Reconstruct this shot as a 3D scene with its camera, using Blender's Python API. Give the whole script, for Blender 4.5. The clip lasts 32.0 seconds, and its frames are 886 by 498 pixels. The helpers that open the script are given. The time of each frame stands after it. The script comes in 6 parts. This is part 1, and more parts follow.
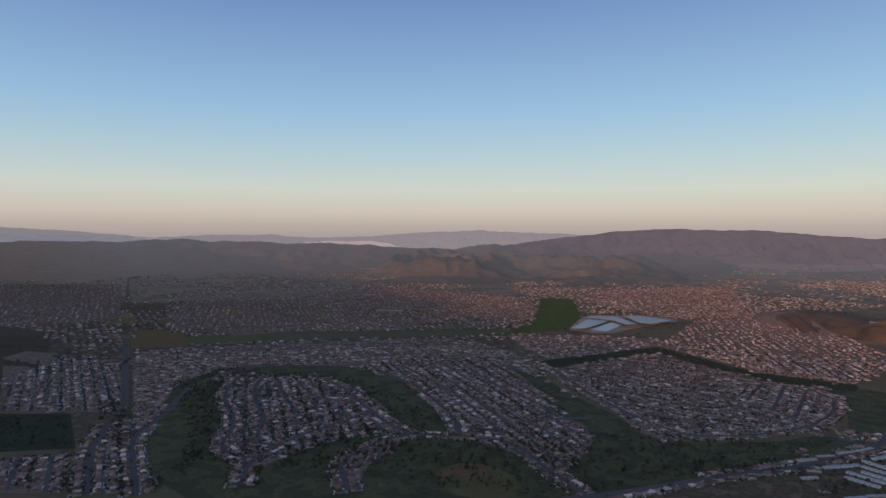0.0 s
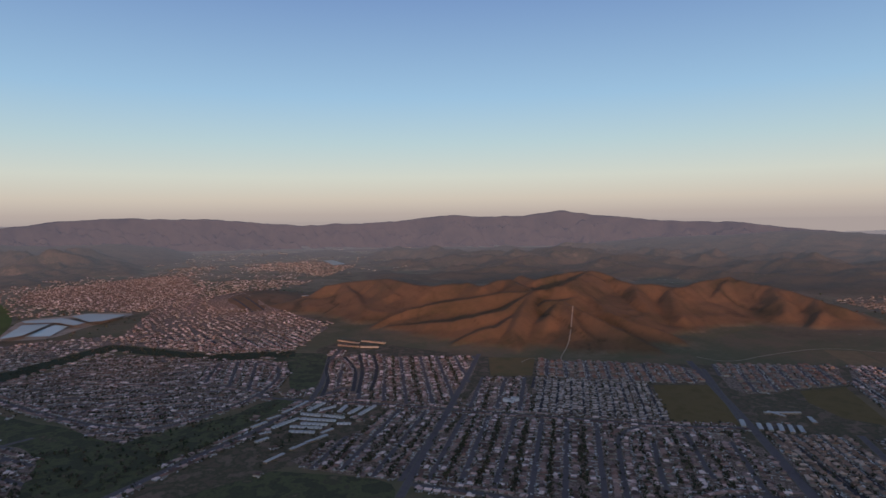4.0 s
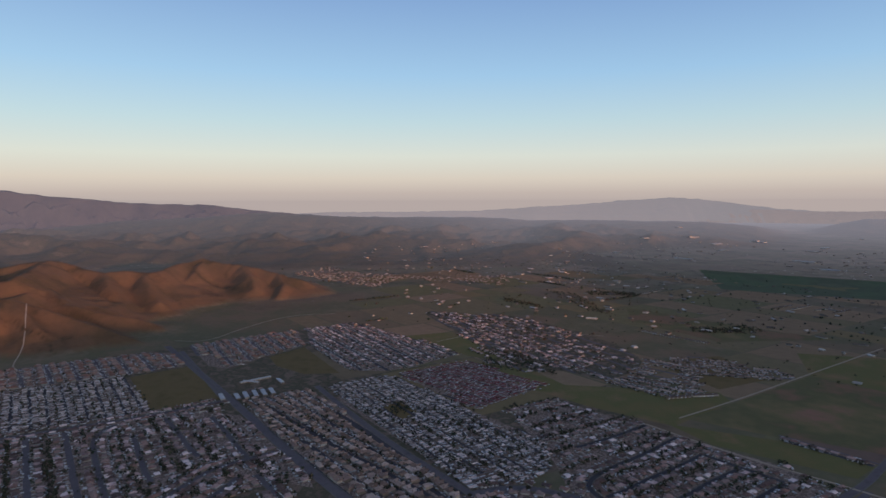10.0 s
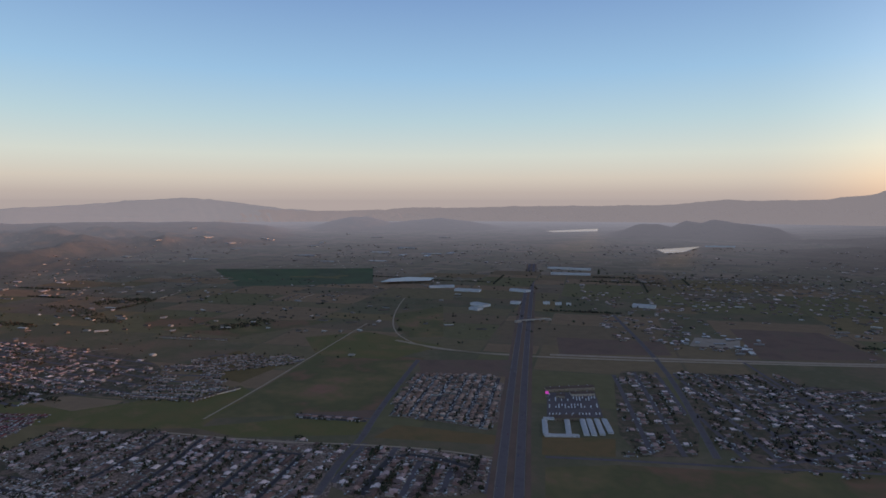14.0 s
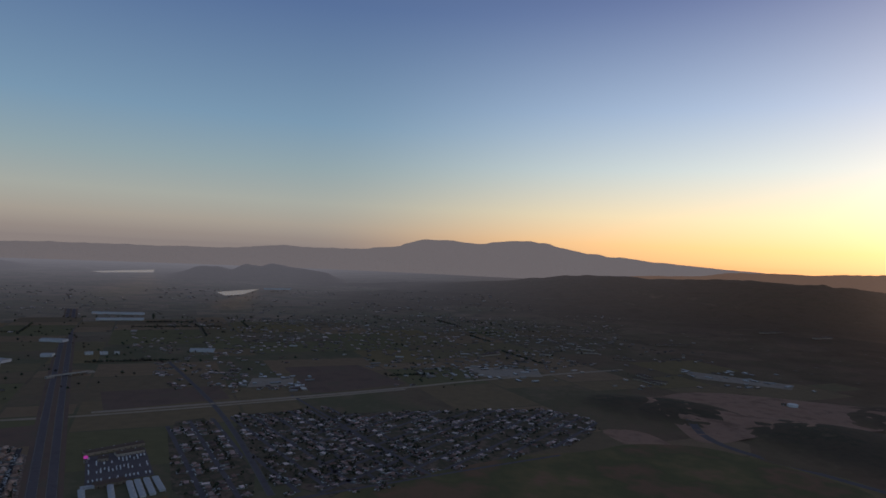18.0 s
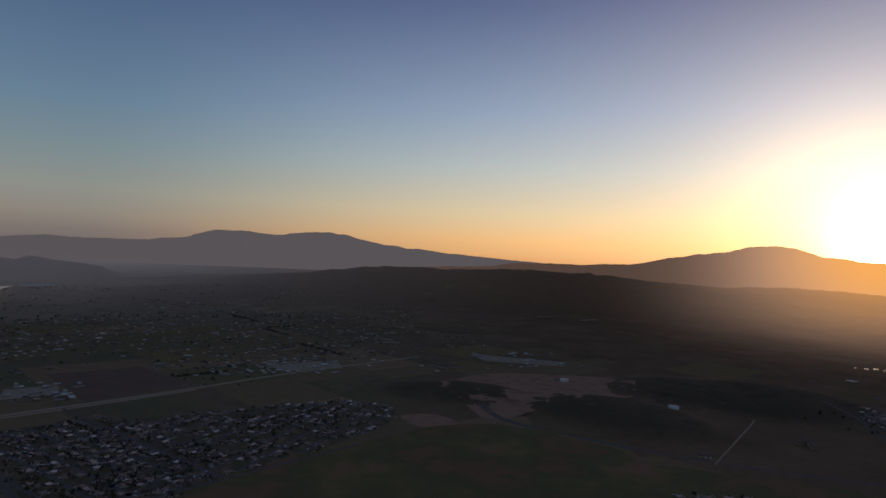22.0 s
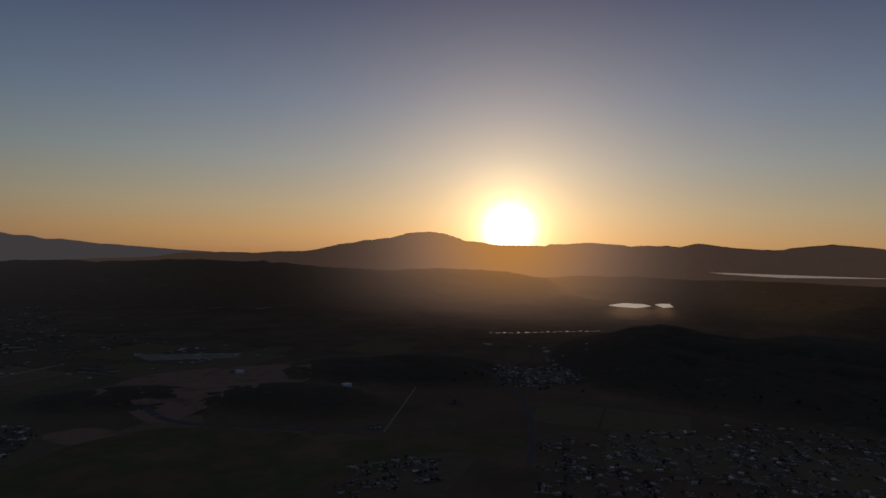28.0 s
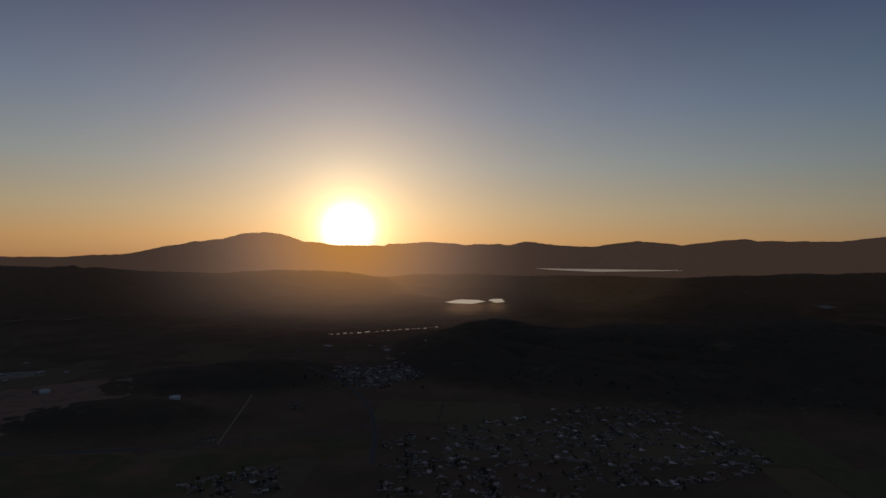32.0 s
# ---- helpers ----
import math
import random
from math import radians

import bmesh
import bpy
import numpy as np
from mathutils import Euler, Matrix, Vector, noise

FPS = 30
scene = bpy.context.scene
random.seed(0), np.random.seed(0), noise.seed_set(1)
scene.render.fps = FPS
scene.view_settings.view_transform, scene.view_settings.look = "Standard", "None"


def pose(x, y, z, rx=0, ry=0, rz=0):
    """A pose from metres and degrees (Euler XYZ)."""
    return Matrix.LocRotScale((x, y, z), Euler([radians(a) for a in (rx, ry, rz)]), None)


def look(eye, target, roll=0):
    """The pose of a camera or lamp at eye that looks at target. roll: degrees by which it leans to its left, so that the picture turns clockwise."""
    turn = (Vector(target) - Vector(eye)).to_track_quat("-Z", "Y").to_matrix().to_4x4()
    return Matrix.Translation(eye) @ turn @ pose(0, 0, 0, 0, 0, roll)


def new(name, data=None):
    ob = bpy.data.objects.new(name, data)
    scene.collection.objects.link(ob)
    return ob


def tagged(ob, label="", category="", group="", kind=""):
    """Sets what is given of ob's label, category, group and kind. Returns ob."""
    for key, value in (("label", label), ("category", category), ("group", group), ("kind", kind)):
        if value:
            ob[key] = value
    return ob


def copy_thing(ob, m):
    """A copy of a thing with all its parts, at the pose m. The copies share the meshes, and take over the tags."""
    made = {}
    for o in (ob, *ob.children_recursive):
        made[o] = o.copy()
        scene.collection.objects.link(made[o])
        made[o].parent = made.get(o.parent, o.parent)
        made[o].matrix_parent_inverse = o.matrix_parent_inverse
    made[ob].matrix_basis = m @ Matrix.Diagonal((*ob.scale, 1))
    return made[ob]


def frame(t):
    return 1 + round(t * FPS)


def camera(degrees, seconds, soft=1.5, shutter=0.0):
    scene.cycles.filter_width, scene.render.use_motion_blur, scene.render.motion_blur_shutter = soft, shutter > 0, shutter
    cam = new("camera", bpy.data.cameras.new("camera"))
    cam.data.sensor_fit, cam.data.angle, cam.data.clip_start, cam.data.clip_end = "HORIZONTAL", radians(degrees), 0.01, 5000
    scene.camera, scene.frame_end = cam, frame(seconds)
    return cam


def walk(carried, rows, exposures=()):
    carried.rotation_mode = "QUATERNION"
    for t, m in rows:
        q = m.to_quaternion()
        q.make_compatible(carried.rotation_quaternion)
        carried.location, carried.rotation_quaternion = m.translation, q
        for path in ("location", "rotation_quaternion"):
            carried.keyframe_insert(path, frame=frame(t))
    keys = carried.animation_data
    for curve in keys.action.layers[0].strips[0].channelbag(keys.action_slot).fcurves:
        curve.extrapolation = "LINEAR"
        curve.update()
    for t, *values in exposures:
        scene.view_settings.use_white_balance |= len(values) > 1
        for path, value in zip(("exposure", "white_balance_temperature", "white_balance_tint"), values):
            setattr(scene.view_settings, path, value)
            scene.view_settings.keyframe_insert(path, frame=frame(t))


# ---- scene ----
cam = camera(70.45, 32.0, soft=1.6)
EYE = (0, 0, 450)
PATH = [
    (0.0, pose(0, 0, 450, 88.61, -0.21, -0.29)),
    (0.5, pose(0, 0, 450, 88.97, -0.60, -2.74)),
    (1.0, pose(0, 0, 450, 88.96, 0.03, -6.73)),
    (1.5, pose(0, 0, 450, 88.49, -0.08, -10.00)),
    (2.0, pose(0, 0, 450, 88.65, 0.03, -13.65)),
    (2.5, pose(0, 0, 450, 88.49, 0.25, -16.13)),
    (3.0, pose(0, 0, 450, 88.93, 0.56, -20.84)),
    (3.5, pose(0, 0, 450, 88.57, 0.39, -33.94)),
    (4.0, pose(0, 0, 450, 87.46, 0.59, -47.39)),
    (4.5, pose(0, 0, 450, 86.44, 0.38, -53.64)),
    (6.5, pose(0, 0, 450, 85.47, 0.33, -66.07)),
    (7.0, pose(0, 0, 450, 85.34, 0.13, -69.54)),
    (7.5, pose(0, 0, 450, 85.33, 0.38, -71.61)),
    (8.0, pose(0, 0, 450, 85.19, 0.36, -74.29)),
    (8.5, pose(0, 0, 450, 84.97, 0.29, -77.23)),
    (9.0, pose(0, 0, 450, 85.22, 0.24, -80.44)),
    (9.5, pose(0, 0, 450, 85.04, 0.36, -84.65)),
    (10.0, pose(0, 0, 450, 85.59, 0.19, -92.93)),
    (10.5, pose(0, 0, 450, 85.37, 0.46, -99.04)),
    (11.0, pose(0, 0, 450, 84.98, -0.46, -105.16)),
    (11.5, pose(0, 0, 450, 84.73, -1.00, -111.00)),
    (12.0, pose(0, 0, 450, 84.62, -0.76, -116.05)),
    (12.5, pose(0, 0, 450, 84.75, -0.81, -120.51)),
    (13.0, pose(0, 0, 450, 85.10, -0.41, -125.84)),
    (13.5, pose(0, 0, 450, 85.65, -0.79, -131.17)),
    (14.0, pose(0, 0, 450, 85.56, -0.04, -135.27)),
    (14.5, pose(0, 0, 450, 87.20, -1.01, -143.38)),
    (15.0, pose(0, 0, 450, 87.62, -1.59, -149.11)),
    (15.5, pose(0, 0, 450, 88.26, -2.47, -155.32)),
    (17.5, pose(0, 0, 450, 90.20, -2.85, -170.80)),
    (18.0, pose(0, 0, 450, 90.41, -2.78, -173.78)),
    (18.5, pose(0, 0, 450, 90.36, -2.56, -175.98)),
    (19.0, pose(0, 0, 450, 90.34, -2.21, -178.21)),
    (19.5, pose(0, 0, 450, 90.62, -2.30, -180.57)),
    (20.0, pose(0, 0, 450, 90.86, -2.75, -183.06)),
    (20.5, pose(0, 0, 450, 90.55, -2.72, -185.56)),
    (21.0, pose(0, 0, 450, 90.66, -2.92, -187.69)),
    (21.5, pose(0, 0, 450, 90.36, -2.65, -189.96)),
    (22.0, pose(0, 0, 450, 90.50, -2.76, -191.92)),
    (22.5, pose(0, 0, 450, 90.76, -2.31, -195.71)),
    (23.0, pose(0, 0, 450, 90.61, -2.09, -199.10)),
    (23.5, pose(0, 0, 450, 91.04, -1.77, -201.83)),
    (24.0, pose(0, 0, 450, 90.79, -2.02, -205.03)),
    (24.5, pose(0, 0, 450, 90.85, -1.92, -207.30)),
    (25.0, pose(0, 0, 450, 90.70, -2.04, -209.95)),
    (25.5, pose(0, 0, 450, 90.72, -2.09, -212.30)),
    (27.5, pose(0, 0, 450, 90.39, -1.52, -217.87)),
    (28.0, pose(0, 0, 450, 90.42, -1.47, -221.03)),
    (28.5, pose(0, 0, 450, 90.64, -1.37, -224.12)),
    (29.0, pose(0, 0, 450, 90.24, -1.73, -227.69)),
    (29.5, pose(0, 0, 450, 90.33, -1.67, -230.71)),
    (30.0, pose(0, 0, 450, 90.96, -1.30, -232.87)),
    (30.5, pose(0, 0, 450, 91.58, -1.25, -235.31)),
    (31.0, pose(0, 0, 450, 90.96, -1.37, -237.88)),
    (31.5, pose(0, 0, 450, 90.67, -1.22, -239.87)),
    (32.0, pose(0, 0, 450, 90.66, -0.55, -235.62)),
]
EXPOSURES = [(0.0, -0.17), (3.0, -0.2), (5.0, -0.15), (8.0, 0.0), (13.0, 0.0), (14.0, -0.08), (15.0, -0.3), (15.5, -0.45), (17.5, -0.8), (19.0, -1.0), (21.0, -1.24), (22.0, -1.4), (23.0, -1.76), (24.0, -2.02), (25.0, -2.38), (25.5, -2.42), (28.0, -2.47), (32.0, -2.45)]
walk(cam, PATH, EXPOSURES)

# ---- world, sun ----
SUN_AZ, SUN_EL, LAMP_EL = 227.0, 2.35, 4.55


def toward(az, el):
    a, e = radians(az), radians(el)
    return Vector((math.sin(a) * math.cos(e), math.cos(a) * math.cos(e), math.sin(e)))


class Nodes:
    """A short hand for node trees."""

    def __init__(self, tree):
        self.tree = tree
        tree.nodes.clear()

    def add(self, kind, operation=None, data_type=None, blend_type=None, use_clamp=False):
        n = self.tree.nodes.new(kind)
        if operation:
            n.operation = operation
        if data_type:
            n.data_type, n.blend_type = data_type, blend_type
        if use_clamp:
            n.use_clamp = True
        return n

    def put(self, socket, value):
        if hasattr(value, "is_output"):
            self.tree.links.new(value, socket)
        else:
            socket.default_value = value

    def math(self, op, a, b=0.0, c=0.0, clamp=False):
        n = self.add("ShaderNodeMath", operation=op, use_clamp=clamp)
        for s, v in zip(n.inputs, (a, b, c)):
            self.put(s, v)
        return n.outputs[0]

    def mix(self, f, a, b, blend="MIX"):
        n = self.add("ShaderNodeMix", data_type="RGBA", blend_type=blend)
        self.put(n.inputs[0], f)
        self.put(n.inputs[6], a)
        self.put(n.inputs[7], b)
        return n.outputs[2]

    def ramp(self, f, stops, constant=False):
        n = self.add("ShaderNodeValToRGB")
        n.color_ramp.interpolation = "CONSTANT" if constant else "LINEAR"
        e = n.color_ramp.elements
        while len(e) < len(stops):
            e.new(0.5)
        for el, (p, c) in zip(e, stops):
            el.position, el.color = p, (*c, 1)
        self.put(n.inputs[0], f)
        return n.outputs[0]

    def noise(self, vec, scale, detail=4.0, rough=0.55):
        n = self.add("ShaderNodeTexNoise")
        self.put(n.inputs["Vector"], vec)
        n.inputs["Scale"].default_value, n.inputs["Detail"].default_value, n.inputs["Roughness"].default_value = scale, detail, rough
        return n.outputs[0]


world = bpy.data.worlds.new("evening_sky")
world.use_nodes = True
scene.world = world
w = Nodes(world.node_tree)
sky_dir = w.add("ShaderNodeVectorMath", operation="NORMALIZE")
w.put(sky_dir.inputs[0], w.add("ShaderNodeTexCoord").outputs["Generated"])
sep = w.add("ShaderNodeSeparateXYZ")
w.put(sep.inputs[0], sky_dir.outputs[0])
up = w.math("MAXIMUM", sep.outputs[2], 0.0)
height01 = w.math("POWER", up, 0.5)


def at(el):
    return math.sqrt(math.sin(radians(el)))


EAST_SKY = [(0.0, (0.48, 0.41, 0.395)), (at(0.7), (0.55, 0.475, 0.44)), (at(2.0), (0.67, 0.615, 0.55)), (at(4.0), (0.655, 0.705, 0.675)), (at(7), (0.47, 0.64, 0.735)), (at(11), (0.31, 0.53, 0.786)), (at(21), (0.14, 0.255, 0.56)), (at(40), (0.10, 0.14, 0.258)), (1.0, (0.065, 0.08, 0.135))]
WEST_SKY = [(0.0, (2.2, 1.1, 0.42)), (at(1.5), (2.4, 1.4, 0.58)), (at(4.0), (1.9, 1.55, 1.0)), (at(8), (1.2, 1.36, 1.4)), (at(13), (0.70, 0.93, 1.33)), (at(22), (0.22, 0.31, 0.68)), (at(40), (0.11, 0.15, 0.26)), (1.0, (0.065, 0.08, 0.13))]
sun_dir = toward(SUN_AZ, SUN_EL)
dot = w.add("ShaderNodeVectorMath", operation="DOT_PRODUCT")
w.put(dot.inputs[0], sky_dir.outputs[0])
dot.inputs[1].default_value = sun_dir
facing = w.math("MAXIMUM", dot.outputs["Value"], 0.0)
west = w.add("ShaderNodeMapRange")
west.interpolation_type = "SMOOTHSTEP"
for s, v in zip(west.inputs, (dot.outputs["Value"], 0.4, 1.0, 0.0, 1.0)):
    w.put(s, v)
gradient = w.mix(west.outputs[0], w.ramp(height01, EAST_SKY), w.ramp(height01, WEST_SKY))
nishita = w.add("ShaderNodeTexSky")
nishita.sky_type, nishita.sun_disc, nishita.dust_density = "NISHITA", False, 2.0
nishita.sun_elevation, nishita.sun_rotation = radians(SUN_EL), radians(SUN_AZ)
base = w.mix(0.06, gradient, nishita.outputs[0])


def halo(power, strength, colour):
    f = w.math("MULTIPLY", w.math("POWER", facing, power), strength)
    return w.mix(1.0, colour, f, "MULTIPLY")


glow = w.mix(1.0, halo(2600.0, 30.0, (1.0, 0.86, 0.58, 1)), halo(420.0, 4.6, (1.0, 0.74, 0.34, 1)), "ADD")
glow = w.mix(1.0, glow, halo(75.0, 1.7, (1.0, 0.77, 0.45, 1)), "ADD")
glow = w.mix(1.0, glow, halo(16.0, 0.46, (1.0, 0.90, 0.78, 1)), "ADD")
back = w.add("ShaderNodeBackground")
w.put(back.inputs[0], w.mix(1.0, base, glow, "ADD"))
back.inputs[1].default_value = 1.0
w.put(w.add("ShaderNodeOutputWorld").inputs[0], back.outputs[0])

sun = new("sun", bpy.data.lights.new("sun", "SUN"))
sun.data.energy, sun.data.angle, sun.data.color = 2.6, radians(0.55), (1.0, 0.49, 0.32)
sun.matrix_world = look(toward(SUN_AZ, LAMP_EL) * 1000, (0, 0, 0))

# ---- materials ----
# centre of the painted sun glare, on the camera's line to the sun
SUN_GLARE_CENTRE = tuple(Vector(EYE) + sun_dir * 4840)


def material(name, colours, scale=0.02, rough=0.9, bump=0.0, bump_scale=1.0, spread="noise", detail_scale=None, specular=0.15, metallic=0.0, glow_colour=None, glow_strength=0.0, scatter=0.0):
    """colours: two to six base colours; spread: what picks among them (noise, island, object)."""
    m = bpy.data.materials.new(name)
    m.use_nodes = True
    t = Nodes(m.node_tree)
    coord = t.add("ShaderNodeTexCoord").outputs["Object"]
    steps = [(i / max(1, len(colours) - 1), c) for i, c in enumerate(colours)]
    grain = t.noise(coord, detail_scale or scale * 9, 5)
    if spread == "noise":
        f = t.math("MULTIPLY_ADD", t.noise(coord, scale, 4), 2.2, -0.6)
        f = t.math("ADD", f, t.math("MULTIPLY_ADD", grain, 0.5, -0.25), clamp=True)
        colour = t.ramp(f, steps)
    else:
        pick = t.add("ShaderNodeObjectInfo").outputs["Random"] if spread == "object" else t.add("ShaderNodeNewGeometry").outputs["Random Per Island"]
        colour = t.ramp(pick, [(i / len(colours), c) for i, c in enumerate(colours)], constant=True)
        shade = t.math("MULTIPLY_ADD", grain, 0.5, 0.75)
        colour = t.mix(1.0, colour, shade, "MULTIPLY")
    p = t.add("ShaderNodeBsdfPrincipled")
    t.put(p.inputs["Base Color"], colour)
    p.inputs["Roughness"].default_value, p.inputs["Metallic"].default_value = rough, metallic
    p.inputs["Specular IOR Level"].default_value = specular
    if bump:
        b = t.add("ShaderNodeBump")
        b.inputs["Strength"].default_value, b.inputs["Distance"].default_value = min(1.0, bump), bump
        t.put(b.inputs["Height"], t.noise(coord, bump_scale, 5))
        t.put(p.inputs["Normal"], b.outputs[0])
    # emission: haze painted on ranges and fog, real light for the sign panel
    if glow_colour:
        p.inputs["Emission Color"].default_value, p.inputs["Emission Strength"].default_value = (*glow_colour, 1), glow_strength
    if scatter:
        # sun glare and haze painted as emission, strongest round the sun's line of sight
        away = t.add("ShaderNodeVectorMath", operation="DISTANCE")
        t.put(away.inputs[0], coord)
        away.inputs[1].default_value = SUN_GLARE_CENTRE
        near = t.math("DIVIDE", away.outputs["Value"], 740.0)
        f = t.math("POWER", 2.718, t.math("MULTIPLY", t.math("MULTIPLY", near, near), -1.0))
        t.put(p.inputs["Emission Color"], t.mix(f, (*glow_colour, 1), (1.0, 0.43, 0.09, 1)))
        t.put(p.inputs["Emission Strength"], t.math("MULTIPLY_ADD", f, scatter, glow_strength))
    t.put(t.add("ShaderNodeOutputMaterial").inputs[0], p.outputs[0])
    return m


def land_material():
    """Dry grass, parcels, woods and brush over the whole land, by true place; far off with evening haze painted into
    colour and emission.
    """
    m = bpy.data.materials.new("dry_valley_land")
    m.use_nodes = True
    t = Nodes(m.node_tree)

    def note(name, out="Fac"):
        n = t.add("ShaderNodeAttribute")
        n.attribute_name = name
        return n.outputs[out]

    spot = note("place", "Vector")
    far, lie, haze, dusk = note("far"), note("lie"), note("haze"), note("dusk")
    turned = t.add("ShaderNodeMapping")
    t.put(turned.inputs["Vector"], spot)
    turned.inputs["Rotation"].default_value = (0, 0, radians(-31))

    def cells(scale, metric, randomness=1.0):
        n = t.add("ShaderNodeTexVoronoi")
        n.distance = metric
        t.put(n.inputs["Vector"], turned.outputs[0])
        n.inputs["Scale"].default_value, n.inputs["Randomness"].default_value = scale, randomness
        hue = t.add("ShaderNodeSeparateColor")
        t.put(hue.inputs[0], n.outputs["Color"])
        return n.outputs["Distance"], hue.outputs[0], hue.outputs[1]

    broad, grain = t.noise(spot, 2.6, 5), t.noise(spot, 45.0, 4)
    f = t.math("ADD", t.math("MULTIPLY_ADD", broad, 2.0, -0.5), t.math("MULTIPLY_ADD", grain, 0.5, -0.25), clamp=True)
    dry = t.ramp(f, [(0.0, (0.15, 0.108, 0.07)), (0.35, (0.23, 0.16, 0.10)), (0.6, (0.16, 0.142, 0.078)), (1.0, (0.29, 0.20, 0.132))])
    _, lot, kind = cells(3.6, "CHEBYCHEV", 0.85)
    plot = t.ramp(lot, [(0.0, (0.08, 0.085, 0.042)), (0.18, (0.20, 0.15, 0.10)), (0.36, (0.14, 0.125, 0.072)), (0.52, (0.26, 0.19, 0.13)), (0.68, (0.07, 0.072, 0.04)), (0.8, (0.17, 0.13, 0.09)), (0.92, (0.11, 0.112, 0.055))], True)
    plain = t.mix(t.math("MULTIPLY", far, 0.7), dry, t.mix(t.math("MULTIPLY_ADD", grain, 0.5, 0.1), plot, dry))
    woods = t.math("MULTIPLY", far, t.math("MULTIPLY_ADD", t.noise(turned.outputs[0], 7.0, 6, 0.68), 7.0, -3.6, clamp=True))
    plain = t.mix(t.math("MULTIPLY", woods, 0.8), plain, (0.045, 0.047, 0.03, 1))
    away, pick, tone = cells(26.0, "EUCLIDEAN")
    town = t.math("MULTIPLY_ADD", t.noise(spot, 1.5, 4), 6.0, -3.0, clamp=True)
    roof = t.math("MULTIPLY", t.math("LESS_THAN", away, 0.24), t.math("LESS_THAN", pick, t.math("MULTIPLY_ADD", town, 0.4, 0.03)))
    roof = t.math("MULTIPLY", roof, t.math("MULTIPLY", far, t.math("LESS_THAN", lie, 40.0)))
    plain = t.mix(roof, plain, t.ramp(tone, [(0.0, (0.22, 0.18, 0.15)), (1.0, (0.50, 0.45, 0.40))]))
    f = t.math("ADD", t.math("MULTIPLY_ADD", t.noise(spot, 5.0, 5), 2.0, -0.5), t.math("MULTIPLY_ADD", grain, 0.7, -0.35), clamp=True)
    grass = t.ramp(f, [(0.0, (0.115, 0.082, 0.043)), (0.4, (0.18, 0.106, 0.059)), (0.7, (0.218, 0.12, 0.067)), (1.0, (0.148, 0.086, 0.049))])
    shrub = t.ramp(f, [(0.0, (0.07, 0.056, 0.036)), (0.45, (0.13, 0.092, 0.06)), (0.7, (0.09, 0.075, 0.047)), (1.0, (0.21, 0.14, 0.092))])
    gully = t.math("MULTIPLY", note("cover"), t.math("MULTIPLY_ADD", t.noise(spot, 20.0, 4), 3.2, -0.9, clamp=True))
    slope = t.mix(note("woody"), t.mix(t.math("MULTIPLY", gully, 0.75), grass, (0.05, 0.044, 0.024, 1)), shrub)
    edge = t.math("MULTIPLY_ADD", grain, 14.0, -4.0)
    # reddened towards the west: the sunset's warm veil put into the soil colour
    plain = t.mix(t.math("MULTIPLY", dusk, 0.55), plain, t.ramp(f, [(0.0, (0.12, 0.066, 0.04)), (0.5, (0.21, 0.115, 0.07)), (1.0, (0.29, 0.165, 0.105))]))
    high = t.math("DIVIDE", t.math("SUBTRACT", lie, edge), 12.0, clamp=True)
    colour = t.mix(high, plain, slope)
    # base colour darkened with distance, as part of the painted haze
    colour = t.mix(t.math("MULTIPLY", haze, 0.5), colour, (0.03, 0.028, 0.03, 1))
    p = t.add("ShaderNodeBsdfPrincipled")
    t.put(p.inputs["Base Color"], colour)
    p.inputs["Roughness"].default_value, p.inputs["Specular IOR Level"].default_value = 0.95, 0.1
    b = t.add("ShaderNodeBump")
    b.inputs["Strength"].default_value, b.inputs["Distance"].default_value = 0.6, 1.5
    t.put(b.inputs["Height"], t.noise(spot, 60.0, 4))
    t.put(p.inputs["Normal"], b.outputs[0])
    # haze painted as emission by distance, with sun glare added below the low sun
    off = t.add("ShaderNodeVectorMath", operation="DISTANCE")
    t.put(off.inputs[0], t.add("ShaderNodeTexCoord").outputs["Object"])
    off.inputs[1].default_value = SUN_GLARE_CENTRE
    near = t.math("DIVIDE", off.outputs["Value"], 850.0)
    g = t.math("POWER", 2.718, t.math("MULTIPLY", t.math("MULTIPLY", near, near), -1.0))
    haze_glow = t.mix(dusk, (0.68, 0.66, 0.78, 1), (0.86, 0.58, 0.46, 1))
    t.put(p.inputs["Emission Color"], t.mix(g, haze_glow, (1.0, 0.43, 0.09, 1)))
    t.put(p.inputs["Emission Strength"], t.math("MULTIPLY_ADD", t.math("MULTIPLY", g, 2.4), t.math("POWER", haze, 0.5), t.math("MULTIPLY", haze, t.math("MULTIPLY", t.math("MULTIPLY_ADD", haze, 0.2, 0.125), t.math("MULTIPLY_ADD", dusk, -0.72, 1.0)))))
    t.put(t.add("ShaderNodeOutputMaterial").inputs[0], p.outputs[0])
    return m


